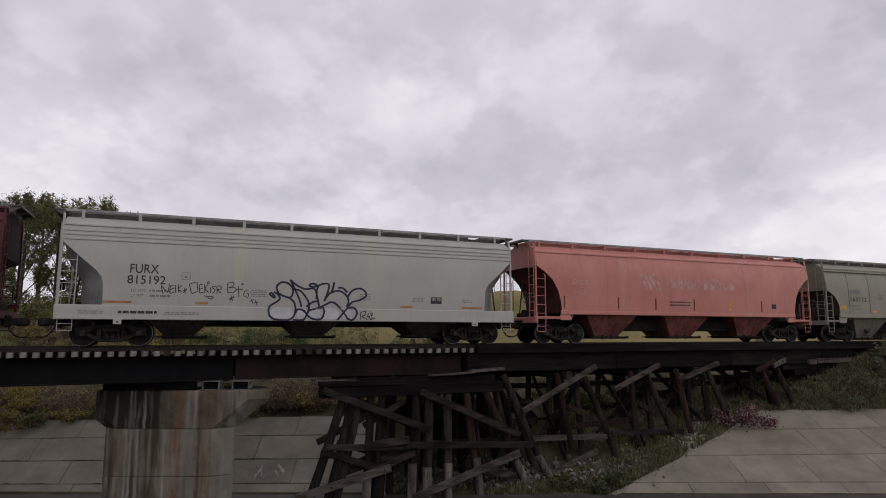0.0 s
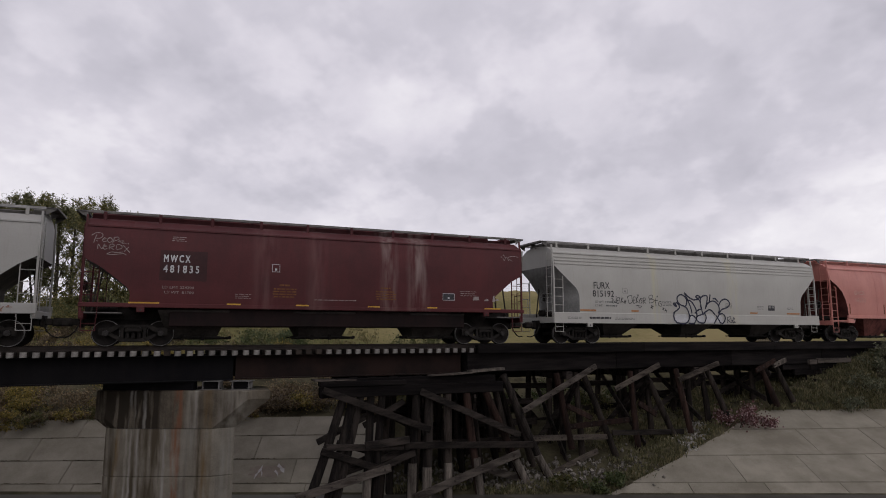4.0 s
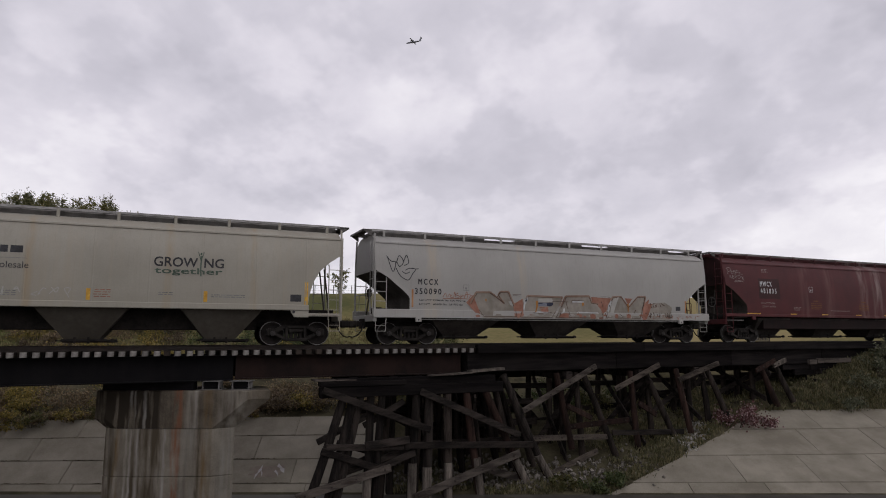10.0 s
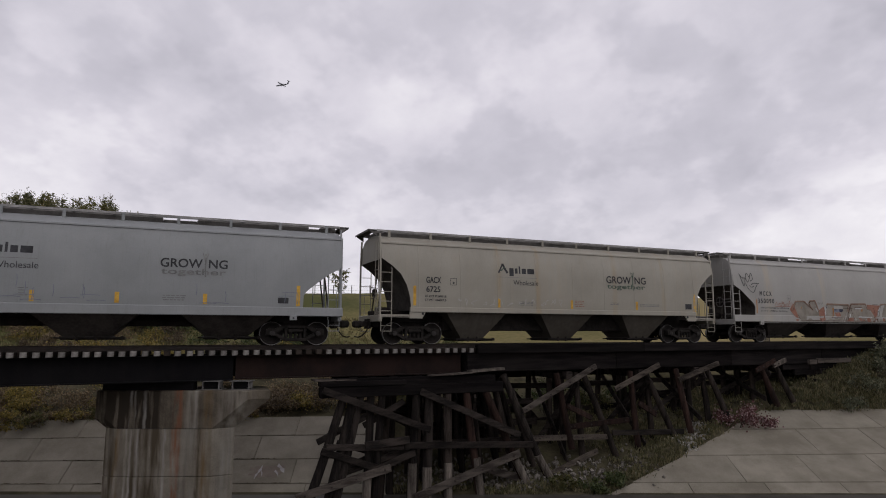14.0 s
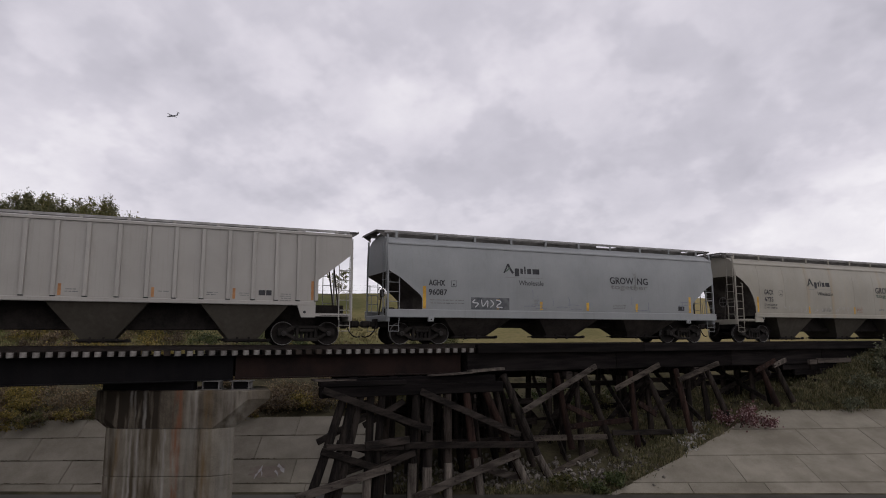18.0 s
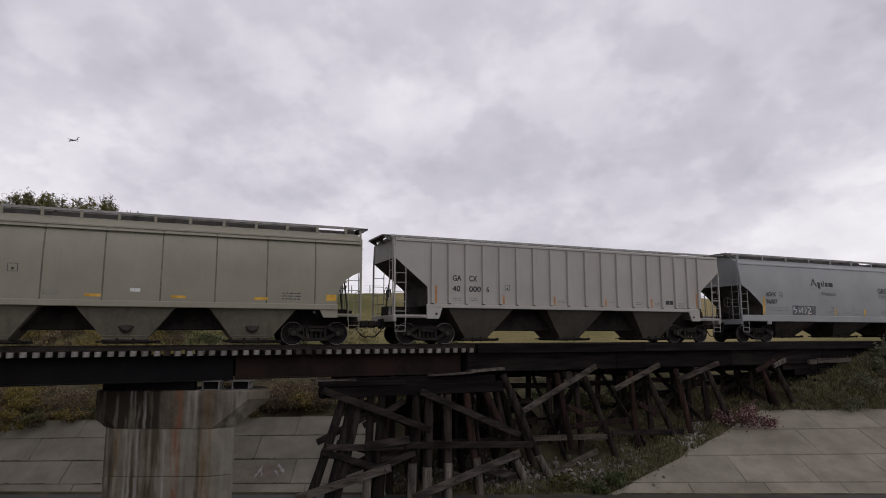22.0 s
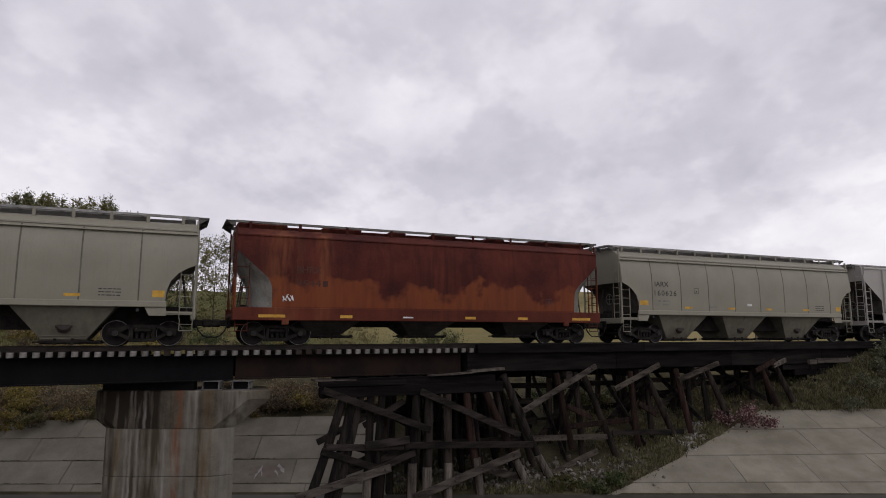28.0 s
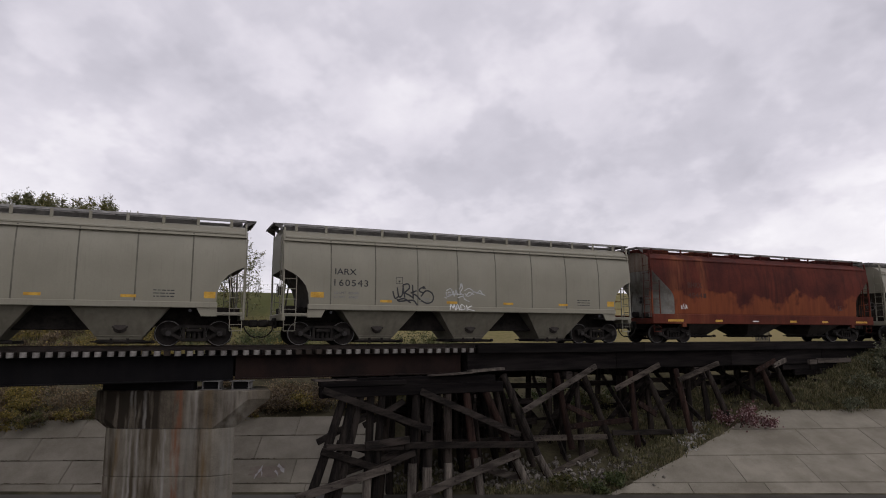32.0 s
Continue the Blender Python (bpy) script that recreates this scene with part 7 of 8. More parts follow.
def wagon_olive(at, number, tag, label):
    w = Wagon(label, at, 16.85, "round", PAINT_OLIVE)
    c = w.L / 2
    hopper_wagon(w, CUT_OLIVE, 1.48, (1.38, 1.60, 1.62), ((c - 4.42, c - 0.15, c + 4.2), 3.25, 1.25, 1.42, 0.16), ribs=[1.92 + 1.855 * k for k in range(8)], slits=((15.1, 16.3),), step=1.2, hop_mat=HOPPER_OLIVE, seam_mat=SEAM)
    part("eave_lip", Shape().box(0.06, w.L - 0.06, -1.55, -1.42, 4.06, 4.10, 0.012), w.paint, w.ob)
    w.mark("IARX", 2.08, 2.95, 2.80, 3.04, INK_GREY if tag is None else INK, bold=0.004)
    if tag == "plain":
        w.lines(2.05, 3.45, 2.36, 1, INK, 0.2)
    else:
        w.mark(number, 2.05, 3.45, 2.34, 2.60, space=1.2, bold=0.005)
    w.frame_box(4.65, 4.95, 2.50, 2.78)
    if tag == "spray":
        w.mark("LD LMT  225600", 2.05, 3.05, 2.02, 2.11, INK_GREY, bold=0.006)
        w.mark("LT WT   60400", 2.05, 3.03, 1.85, 1.94, INK_GREY, bold=0.006)
    else:
        w.mark("LD LMT", 2.05, 2.42, 2.02, 2.11, INK_GREY, bold=0.006)
        w.mark("LT WT", 2.05, 2.38, 1.85, 1.94, INK_GREY, bold=0.006)
        w.lines(2.5, 3.0, 2.03, 2, INK_GREY, 0.08, 0.17)
    w.lines(5.65, 6.15, 1.92, 3, INK_GREY, 0.03, 0.07)
    w.lines(13.6, 14.4, 1.98, 3, INK, 0.035, 0.11)
    w.patch(1.12, 1.64, 1.86, 2.08, YELLOW, "yellow reflector", name="reflector")
    w.patch(15.35, 15.75, 1.74, 1.98, YELLOW, "yellow reflector", name="reflector")
    for x in (3.98, 6.95, 9.7, 12.6):
        w.patch(x, x + 0.5, 1.72, 1.82, YELLOW, "yellow reflector", name="reflector")
    if tag == "spray":
        loops(w, 4.4, 1.5, 1.0, 1.0, ([(0.11, 0.69), (0.21, 0.4), (0.35, 0.47)], [(0.3, 0.86), (0.38, 0.47), (0.52, 0.54), (0.56, 0.83)], [(0.55, 0.96), (0.59, 0.7), (0.64, 0.44)], [(0.55, 0.96), (0.78, 1.01), (0.84, 0.84), (0.65, 0.64), (0.83, 0.55), (1.02, 0.42)], [(0.98, 0.98), (1, 0.65), (1.02, 0.36)], [(0.89, 0.63), (1.03, 0.68), (1.17, 0.74)], [(1.01, 0.55), (1.12, 0.56), (1.34, 0.36)], [(1.58, 0.84), (1.37, 0.86), (1.29, 0.73), (1.47, 0.65)], [(1.45, 0.88), (1.48, 0.92), (1.53, 0.88), (1.49, 0.85)], [(1.36, 0.5), (1.58, 0.74), (1.83, 0.68), (1.93, 0.48), (1.85, 0.28), (1.62, 0.22), (1.37, 0.33)]), 0.062, INK, "black spray tag")
        loops(w, 4.4, 1.5, 1.0, 1.0, ([(0.3, 0.37), (0.39, 0.28), (0.68, 0.31), (1.02, 0.32), (1.21, 0.13)], [(0.36, 0.33), (0.61, 0.39), (0.91, 0.22)]), 0.062, INK, "black spray tag")
        loops(w, 6.9, 1.5, 1.0, 1.0, ([(0.02, 0.77), (0.23, 0.87), (0.31, 0.64), (0.06, 0.53), (0.02, 0.73)], [(0.24, 0.7), (0.15, 0.72), (0.09, 0.66)], [(0.36, 0.78), (0.4, 0.54), (0.48, 0.81), (0.56, 0.58)], [(0.64, 0.85), (0.75, 1.06), (0.79, 0.89), (0.68, 0.72), (0.84, 0.59)], [(0.86, 0.79), (1.11, 0.9), (1.31, 0.74), (1.06, 0.56), (0.9, 0.69)], [(0.94, 0.55), (1.12, 0.73), (1.35, 0.64)], [(1.31, 0.77), (1.57, 0.71), (1.9, 0.62)], [(1.47, 0.67), (1.63, 0.82), (1.77, 0.65)], [(0.68, 1.05), (0.73, 1.1), (0.78, 1.04), (0.73, 0.99), (0.68, 1.05)], [(0.56, 0.48), (0.81, 0.55), (0.91, 0.42), (1.14, 0.32)]), 0.042, INK_HAZE, "hazy white spray tag")
        loops(w, 6.9, 1.5, 1.0, 1.0, ([(-0.06, 0.49), (0.01, 0.47), (0.07, 0.46)], [(0.12, 0.6), (0.49, 0.64), (0.87, 0.62)]), 0.042, INK_HAZE, "hazy white spray tag")
        loops(w, 6.9, 1.4, 1.0, 1.0, ([(0.19, 0.06), (0.24, 0.3), (0.33, 0.13), (0.4, 0.3), (0.44, 0.05)], [(0.47, 0.05), (0.56, 0.3), (0.65, 0.05)], [(0.5, 0.13), (0.56, 0.14), (0.62, 0.15)], [(0.7, 0.06), (0.72, 0.29), (0.86, 0.24), (0.89, 0.11), (0.7, 0.06)], [(1, 0.04), (0.99, 0.16), (0.99, 0.28)], [(1.24, 0.25), (1.01, 0.13), (1.35, 0.03)]), 0.042, INK_WHITE, "white spray tag")
    elif tag == "plate":
        w.patch(8.35, 8.68, 1.92, 2.04, INK_WHITE, "small white placard", name="placard")
    return w


def wagon_rust():
    w = Wagon("rust-red covered hopper wagon with burnt orange patches", -57.55, 16.7, "flow", PAINT_RUST)
    c = w.L / 2
    hopper_wagon(w, CUT_FLOW, 1.32, (0.95, 1.44, 1.62), ((c - 4.6, c - 0.4, c + 4.4), 2.6, 1.1, 1.0, 0.34), slits=((2.1, 3.5), (5.2, 6.4), (7.2, 8.4), (9.6, 11.1), (12.1, 13.4)), step=1.85, end_mat=SLOPE_RUSTY, sheet_mat=SHEET_TAN)
    w.mark("BHRX", 2.35, 3.3, 2.80, 3.06, INK_DULL)
    w.mark("4544", 2.33, 3.30, 2.28, 2.52, INK_DULL)
    w.patch(3.38, 3.58, 2.28, 2.52, INK_DULL)
    rng = random.Random(17)
    x = 1.75
    while x < 2.2:
        w.stroke([(x + rng.uniform(0, 0.15), 1.65 + rng.uniform(0, 0.3)) for _ in range(4)], 0.03, INK_WHITE, "white scrawl")
        x += 0.12
    for a, b in ((0.95, 1.95), (4.1, 4.6), (9.6, 10.1), (12.2, 12.7), (15.1, 16.1)):
        part("reflector", Shape().add([(a, -1.626, 1.06), (b, -1.626, 1.06), (b, -1.626, 1.17), (a, -1.626, 1.17)], [[0, 1, 2, 3]]), YELLOW, w.ob, "yellow reflector")
    w.frame_box(13.7, 14.0, 1.78, 2.02, INK)
    part("placard", Shape().add([(6.75, -1.626, 1.08), (7.2, -1.626, 1.08), (7.2, -1.626, 1.14), (6.75, -1.626, 1.14)], [[0, 1, 2, 3]]), INK_WHITE, w.ob, "small white placard")
    return w


def wagon_salmon():
    w = Wagon("faded salmon-red covered hopper wagon with a worn white mark", 94.80, 18.2, "round", PAINT_PINK)
    c = w.L / 2
    hopper_wagon(w, CUT_ROUND, 1.42, (1.34, 1.52, 1.605), ((c - 4.7, c, c + 4.7), 3.1, 1.3, 1.40, 0.28), ribs=(4.05, 5.4, 13.1), slits=((16.6, 17.4),), step=1.75, hop_mat=HOPPER_RED, end_mat=SLOPE_RED)
    w.mark("GACX", 2.03, 2.95, 2.74, 2.98, INK_FAINT)
    w.mark("14333", 2.1, 2.98, 2.30, 2.54, INK_FAINT)
    for k in range(4):
        a = 6.06 + 0.28 * k
        w.stroke([(a, 3.38), (a + 0.2, 3.0), (a + 0.4, 2.62)], 0.15, INK_FAINT, "faded white slanting bar", name="mark_bar")
    a = 7.98
    for k in range(10):
        h = (0.62, 0.42, 0.55, 0.42, 0.42, 0.62, 0.62, 0.42, 0.42, 0.42)[k]
        w.patch(a, a + 0.33, 2.70, 2.70 + h, INK_FAINT, "faded white bar of the mark", name="mark_bar")
        a += 0.44
    w.lines(7.8, 9.2, 2.0, 2, INK, 0.07, 0.15)
    w.patch(11.85, 12.02, 1.65, 2.15, YELLOW, "yellow reflector", name="reflector")
    for x in (1.5, 4.6, 6.9, 9.4, 14.2):
        w.patch(x, x + 0.09, 1.62, 2.2, RUST_STAIN, "rusted reflector", name="reflector")
    w.patch(15.0, 15.35, 1.8, 2.05, INK, name="stencil_panel")
    return w


# darker than the olive paint: the seams' shadow lines are in the colour
SEAM = surface("shaded_seam", (0.085, 0.08, 0.063), (0.14, 0.132, 0.105), 0.8, 0, 20, 2.0, 0.1)
SLOPE_DARK = surface("dark_slope_sheet", (0.03, 0.026, 0.023), (0.075, 0.066, 0.057), 0.85, 0, 12, 1.0, 0.15, 0.4, (0.02, 0.017, 0.015), gloss=0.2)
SLOPE_GREY = surface("dusty_slope_sheet", (0.14, 0.14, 0.135), (0.24, 0.24, 0.23), 0.8, 0, 12, 1.0, 0.1, 0.4, (0.10, 0.095, 0.09), gloss=0.2)
SLOPE_RUSTY = surface("rust_dusted_slope_sheet", (0.17, 0.16, 0.14), (0.27, 0.27, 0.245), 0.85, 0, 12, 1.4, 0.15, 0.6, (0.06, 0.03, 0.022), gloss=0.2)
SLOPE_RED = surface("dark_red_slope_sheet", (0.045, 0.014, 0.0125), (0.12, 0.036, 0.031), 0.85, 0, 12, 1.0, 0.1, 0.4, (0.03, 0.012, 0.01), gloss=0.2)
SHEET_TAN = surface("dusty_tan_sheet", (0.15, 0.115, 0.085), (0.24, 0.20, 0.16), 0.85, 0, 12, 1.2, 0.1, 0.6, (0.10, 0.05, 0.035), gloss=0.2)
# the maroon end's shade is put into this darker red
SHEET_SHADE = surface("shaded_maroon_sheet", (0.014, 0.006, 0.0062), (0.034, 0.0115, 0.0115), 0.85, 0, 12, 1.2, 0.1, 0.4, (0.010, 0.006, 0.006), gloss=0.2)
HOPPER_RED = surface("dark_salmon_hopper", (0.085, 0.028, 0.024), (0.20, 0.070, 0.058), 0.85, 0, 10, 0.8, 0.1, 0.75, (0.02, 0.010, 0.009), gloss=0.2)
HOPPER_DARK = surface("dark_hopper", (0.022, 0.019, 0.017), (0.055, 0.047, 0.042), 0.85, 0, 12, 1.0, 0.2, 0.4, (0.014, 0.012, 0.011), gloss=0.2)
# these two tones include the shade on the hoppers' downward faces
HOPPER_GREY = surface("shaded_hopper_grey", (0.047, 0.0415, 0.0335), (0.073, 0.0655, 0.0545), 0.9, 0, 6, 0.5, 0.1, 0.5, (0.045, 0.038, 0.030), gloss=0.15)
HOPPER_OLIVE = surface("shaded_hopper_olive", (0.120, 0.110, 0.086), (0.170, 0.158, 0.125), 0.9, 0, 6, 0.5, 0.1, 0.5, (0.070, 0.062, 0.048), gloss=0.15)
PANEL_MAROON = surface("dark_maroon_panel", (0.026, 0.009, 0.0095), (0.046, 0.014, 0.0145), 0.7, 0, 12, 1.0, 0.05, gloss=0.3)
SKIRT = surface("dark_maroon_skirt", (0.0055, 0.0034, 0.0033), (0.0143, 0.0066, 0.0063), 0.85, 0, 12, 1.0, 0.15, 0.4, (0.014, 0.010, 0.009), gloss=0.2)
INK_DULL = surface("dull_dark_paint", (0.05, 0.022, 0.016), (0.085, 0.032, 0.022), 0.8, 0, 8, 1.2, 0)
wagons.append(wagon_olive(114.3, "160732", None, "olive-grey covered hopper wagon ahead of the salmon wagon"))
wagons.append(wagon_salmon())
wagons.append(wagon_light())
wagons.append(wagon_maroon())
wagons.append(wagon_tagged())
wagons.append(wagon_cream())
wagons.append(wagon_blue())
wagons.append(wagon_ribbed())
wagons.append(wagon_olive(-39.55, "160626", "plate", "olive-grey covered hopper wagon with a small white placard"))
wagons.append(wagon_rust())
wagons.append(wagon_olive(-75.65, "160543", "spray", "olive-grey covered hopper wagon with black and white spray tags"))
wagons.append(wagon_olive(-93.8, "", "plain", "olive-grey covered hopper wagon behind the spray-tagged one"))

# ---- plants ----


def leaf_mesh(name, clumps, count, size, material, seed, squash=(1, 1, 1), blade=False):
    """Many small leaves about clump centres (x, y, z, radius)."""
    rng = np.random.default_rng(seed)
    cl = np.array(clumps, float)
    wgt = cl[:, 3] ** 2
    pick = rng.choice(len(cl), count, p=wgt / wgt.sum())
    d = rng.normal(size=(count, 3))
    d /= np.linalg.norm(d, axis=1)[:, None]
    r = np.minimum(np.abs(rng.normal(size=count)) * 0.62, 1.5)
    pos = cl[pick, :3] + d * (r * cl[pick, 3])[:, None] * np.array(squash)
    if blade:
        a = rng.normal(size=(count, 3)) * 0.25 + np.array([0, 0, 1.0])
        b = rng.normal(size=(count, 3)) * np.array([1, 1, 0.05])
    else:
        a = rng.normal(size=(count, 3))
        b = rng.normal(size=(count, 3))
    a /= np.linalg.norm(a, axis=1)[:, None]
    b -= a * (a * b).sum(1)[:, None]
    b /= np.linalg.norm(b, axis=1)[:, None]
    s = size * rng.uniform(0.6, 1.3, count)[:, None]
    wd = 0.12 if blade else 0.42
    P = np.stack([pos - a * s * 0.5, pos + b * s * wd, pos + a * s * 0.6, pos - b * s * wd], 1).reshape(-1, 3)
    me = bpy.data.meshes.new(name)
    me.vertices.add(len(P))
    me.vertices.foreach_set("co", P.ravel())
    me.loops.add(count * 4)
    me.loops.foreach_set("vertex_index", np.arange(count * 4))
    me.polygons.add(count)
    me.polygons.foreach_set("loop_start", np.arange(count) * 4)
    me.materials.append(material)
    me.update(calc_edges=True)
    return me


def tree(x, y, height, spread, leaves, size, material, seed, label, base=None, bare=0.25, lean=0.0, rise=1.0, clump=1.0, stem=0.020):
    rng = random.Random(seed)
    z = ground_point(x, y) - 0.2 if base is None else base
    t = thing("tree", label, "tree", "trees behind the railway", at=pose(x, y, z))
    trunk = Shape()
    pts = [Vector((lean * k * height + 0.12 * rng.uniform(-1, 1) * k, 0.1 * rng.uniform(-1, 1), height * 0.92 * k)) for k in (0, 0.25, 0.5, 0.75, 1)]
    r0 = stem * height
    for i in range(4):
        trunk.rod(pts[i], pts[i + 1], r0 * (1 - 0.23 * i), r0 * (1 - 0.23 * (i + 1)), 8, False)
    part("trunk", trunk, BARK, t, smooth=True)
    limbs, clumps = Shape(), []
    n = int(9 + height * 1.1)
    for i in range(n):
        k = bare + (0.97 - bare) * (i + rng.random()) / n
        j = min(int(k / 0.25 / 0.92), 3)
        p = pts[0].lerp(pts[4], k / 1.0 * 0.92) if k < 1 else pts[4]
        ang = i * 2.4 + rng.uniform(-0.5, 0.5)
        reach = spread * (0.35 + 0.75 * math.sin(math.pi * min(1, (k - bare) / (1 - bare) * 0.85 + 0.15))) * rng.uniform(0.65, 1.15)
        q = p + Vector((math.cos(ang) * reach, math.sin(ang) * reach, reach * rise * rng.uniform(0.55, 1.1)))
        limbs.rod(p, q, r0 * 0.32 * (1.1 - k), r0 * 0.08, 5, False)
        for f in (0.55, 0.8, 1.0):
            c = p.lerp(q, f)
            clumps.append((c.x + rng.uniform(-0.3, 0.3), c.y + rng.uniform(-0.3, 0.3), c.z + rng.uniform(-0.1, 0.4), spread * clump * rng.uniform(0.13, 0.28)))
            e = c + Vector((rng.uniform(-1, 1), rng.uniform(-1, 1), rng.uniform(0.1, 1))) * spread * 0.35
            limbs.rod(c, e, r0 * 0.07, r0 * 0.03, 4, False)
            clumps.append((e.x, e.y, e.z, spread * clump * rng.uniform(0.10, 0.22)))
    top = pts[4]
    if rise > 1.2:
        for i in range(5):
            ang, off = rng.uniform(0, 6.28), spread * rng.uniform(0.1, 0.75)
            a = Vector((top.x + math.cos(ang) * off, top.y + math.sin(ang) * off, height * rng.uniform(0.70, 0.8)))
            e = Vector((a.x * 1.08, a.y * 1.08, height * rng.uniform(0.86, 0.98)))
            limbs.rod(a, e, 0.03, 0.012, 4, False)
            for k in range(6):
                c = a.lerp(e, k / 5)
                clumps.append((c.x, c.y, c.z, 0.85 - 0.10 * k))
    part("branchwork", limbs, BARK, t)
    clumps.append((top.x, top.y, top.z + 0.2, spread * 0.22 * clump))
    part("crown", leaf_mesh("crown", clumps, leaves, size, material, seed, (1, 1, 0.75 + 0.25 * rise)), None, t)
    return t


def shrub(x, y, wide, high, count, size, material, seed, label, group="shrubs", blade=False, z=None):
    rng = random.Random(seed)
    base = ground_point(x, y) if z is None else z
    s = thing("shrub", label, "shrub", group, at=pose(x, y, base - 0.05))
    clumps, stems = [], Shape()
    for i in range(int(6 + wide * 4)):
        a, r = rng.uniform(0, 6.28), wide * 0.5 * math.sqrt(rng.random())
        h = high * rng.uniform(0.35, 0.95) * (1 - 0.5 * (r / (wide * 0.5)) ** 2)
        p = Vector((math.cos(a) * r, math.sin(a) * r, h))
        stems.rod((p.x * 0.3, p.y * 0.3, 0), p, 0.018, 0.006, 4, False)
        clumps.append((p.x, p.y, h * 0.85, 0.16 * high + 0.14 * wide * rng.uniform(0.5, 1)))
    part("branchwork", stems, BARK, s)
    part("foliage", leaf_mesh("foliage", clumps, count, size, material, seed, (1, 1, 0.8), blade), None, s)
    return s


def make_plants():
    # row of poplars behind the bridge on the left, and the loose trees on the grass rise
    rng = random.Random(31)
    for i, (px, dist, h) in enumerate(((-0.745, 62, 15.6), (-0.700, 66, 16.2), (-0.668, 60, 14.8), (-0.640, 68, 16.3), (-0.612, 63, 14.9), (-0.588, 66, 15.2), (-0.560, 60, 14.0), (-0.535, 63, 14.6), (-0.80, 60, 15.0), (-0.86, 64, 15.6))):
        x = px * dist
        tree(x, dist, h - 0.2 - ground_point(x, dist) * 0.9, 1.9, 25000 if i < 4 or i > 7 else 14000, 0.125, LEAF_POPLAR if i % 3 else LEAF_YELLOW_GREEN, 40 + i, "tall poplar with thin yellowing green crown", bare=0.12, rise=1.5, clump=1.35)
    for i, (px, dist, h, wide, leaves, mat, lab) in enumerate((
            (-0.528, 60, 11.4, 2.4, 10000, LEAF_YELLOW_GREEN, "leafy young tree with yellowing green crown on the grass rise"),
            (-0.505, 62, 11.0, 2.4, 9000, LEAF_YELLOW_GREEN, "leafy young tree with yellowing green crown on the grass rise"), (-0.478, 64, 10.2, 2.3, 8000, LEAF_POPLAR, "leafy young tree with green crown on the grass rise"),
            (-0.450, 61, 9.6, 2.2, 7000, LEAF_YELLOW_GREEN, "leafy young tree with yellowing green crown on the grass rise"), (-0.420, 63, 9.4, 2.2, 6500, LEAF_POPLAR, "leafy young tree with green crown on the grass rise"),
            (-0.392, 62, 8.9, 2.0, 4500, LEAF_YELLOW_GREEN, "slender young tree with sparse yellowing leaves on the grass rise"), (-0.362, 64, 9.0, 2.2, 3800, LEAF_YELLOW_GREEN, "slender young tree with sparse yellowing leaves on the grass rise"),
            (-0.330, 64, 9.0, 2.2, 2700, LEAF_POPLAR, "slender young tree with sparse green leaves on the grass rise"), (-0.308, 66, 7.6, 1.7, 1700, LEAF_POPLAR, "slender young tree with sparse green leaves on the grass rise"))):
        tree(px * dist, dist, h, wide, leaves, 0.135, mat, 61 + i, lab, bare=0.05, stem=0.0085, clump=1.3)
    tree(-0.165 * 88, 88, 3.0, 1.5, 900, 0.2, LEAF_POPLAR, 64, "small dark tree on the crest of the rise", bare=0.05)
    # brush beyond the far bank
    k = 0
    for i in range(46):
        dist = rng.uniform(36, 54)
        x = rng.uniform(-0.78, -0.23) * dist
        mat, lab = rng.choice(((LEAF_GREEN, "green shrub behind the channel"), (LEAF_BROWN_DARK, "dry brown brush behind the channel"), (LEAF_GREEN, "green shrub behind the channel"), (LEAF_OLIVE, "olive-green shrub behind the channel"), (LEAF_OLIVE, "olive-green shrub behind the channel")))
        if x < -0.40 * dist:
            mat, lab = rng.choice(((LEAF_BROWN_DARK, "dark dry brush behind the channel"), (LEAF_BROWN_DARK, "dark dry brush behind the channel"), (LEAF_BROWN, "dry brown brush behind the channel"), (LEAF_YELLOW, "yellow autumn brush behind the channel")))
        shrub(x, dist, rng.uniform(1.8, 3.6), rng.uniform(1.2, 2.4), 1700, 0.11, mat, 100 + i, lab)
    for i in range(52):
        x = rng.uniform(-27, -2.0)
        y = float(top_y(x)) + rng.uniform(0.7, 6.0)
        far_left = x < -14
        mat, lab = rng.choice(((LEAF_YELLOW, "yellow autumn brush above the concrete bank"), (LEAF_YELLOW, "yellow autumn brush above the concrete bank"), (LEAF_BROWN, "dry brown brush above the concrete bank"), (LEAF_BROWN, "dry brown brush above the concrete bank")) if far_left else
                              ((LEAF_BROWN, "dry brown brush above the concrete bank"), (LEAF_BROWN, "dry brown brush above the concrete bank"), (LEAF_BROWN_DARK, "dark dry brush above the concrete bank")))
        shrub(x, y, rng.uniform(1.4, 2.8), rng.uniform(0.8, 1.7), 1300, 0.085, mat, 500 + i, lab)
    for i in range(9):
        x = -8.2 + 0.85 * i
        shrub(x, float(top_y(x)) + rng.uniform(0.6, 2.2), rng.uniform(1.5, 2.4), rng.uniform(1.0, 1.8), 1500, 0.085, (LEAF_BROWN, LEAF_YELLOW, LEAF_BROWN_DARK)[i % 3], 560 + i, ("dry brown brush above the concrete bank", "yellow autumn brush above the concrete bank", "dark dry brush above the concrete bank")[i % 3])
    for i in range(26):
        x = -27.5 + 0.72 * i + rng.uniform(-0.3, 0.3)
        k = i % 4
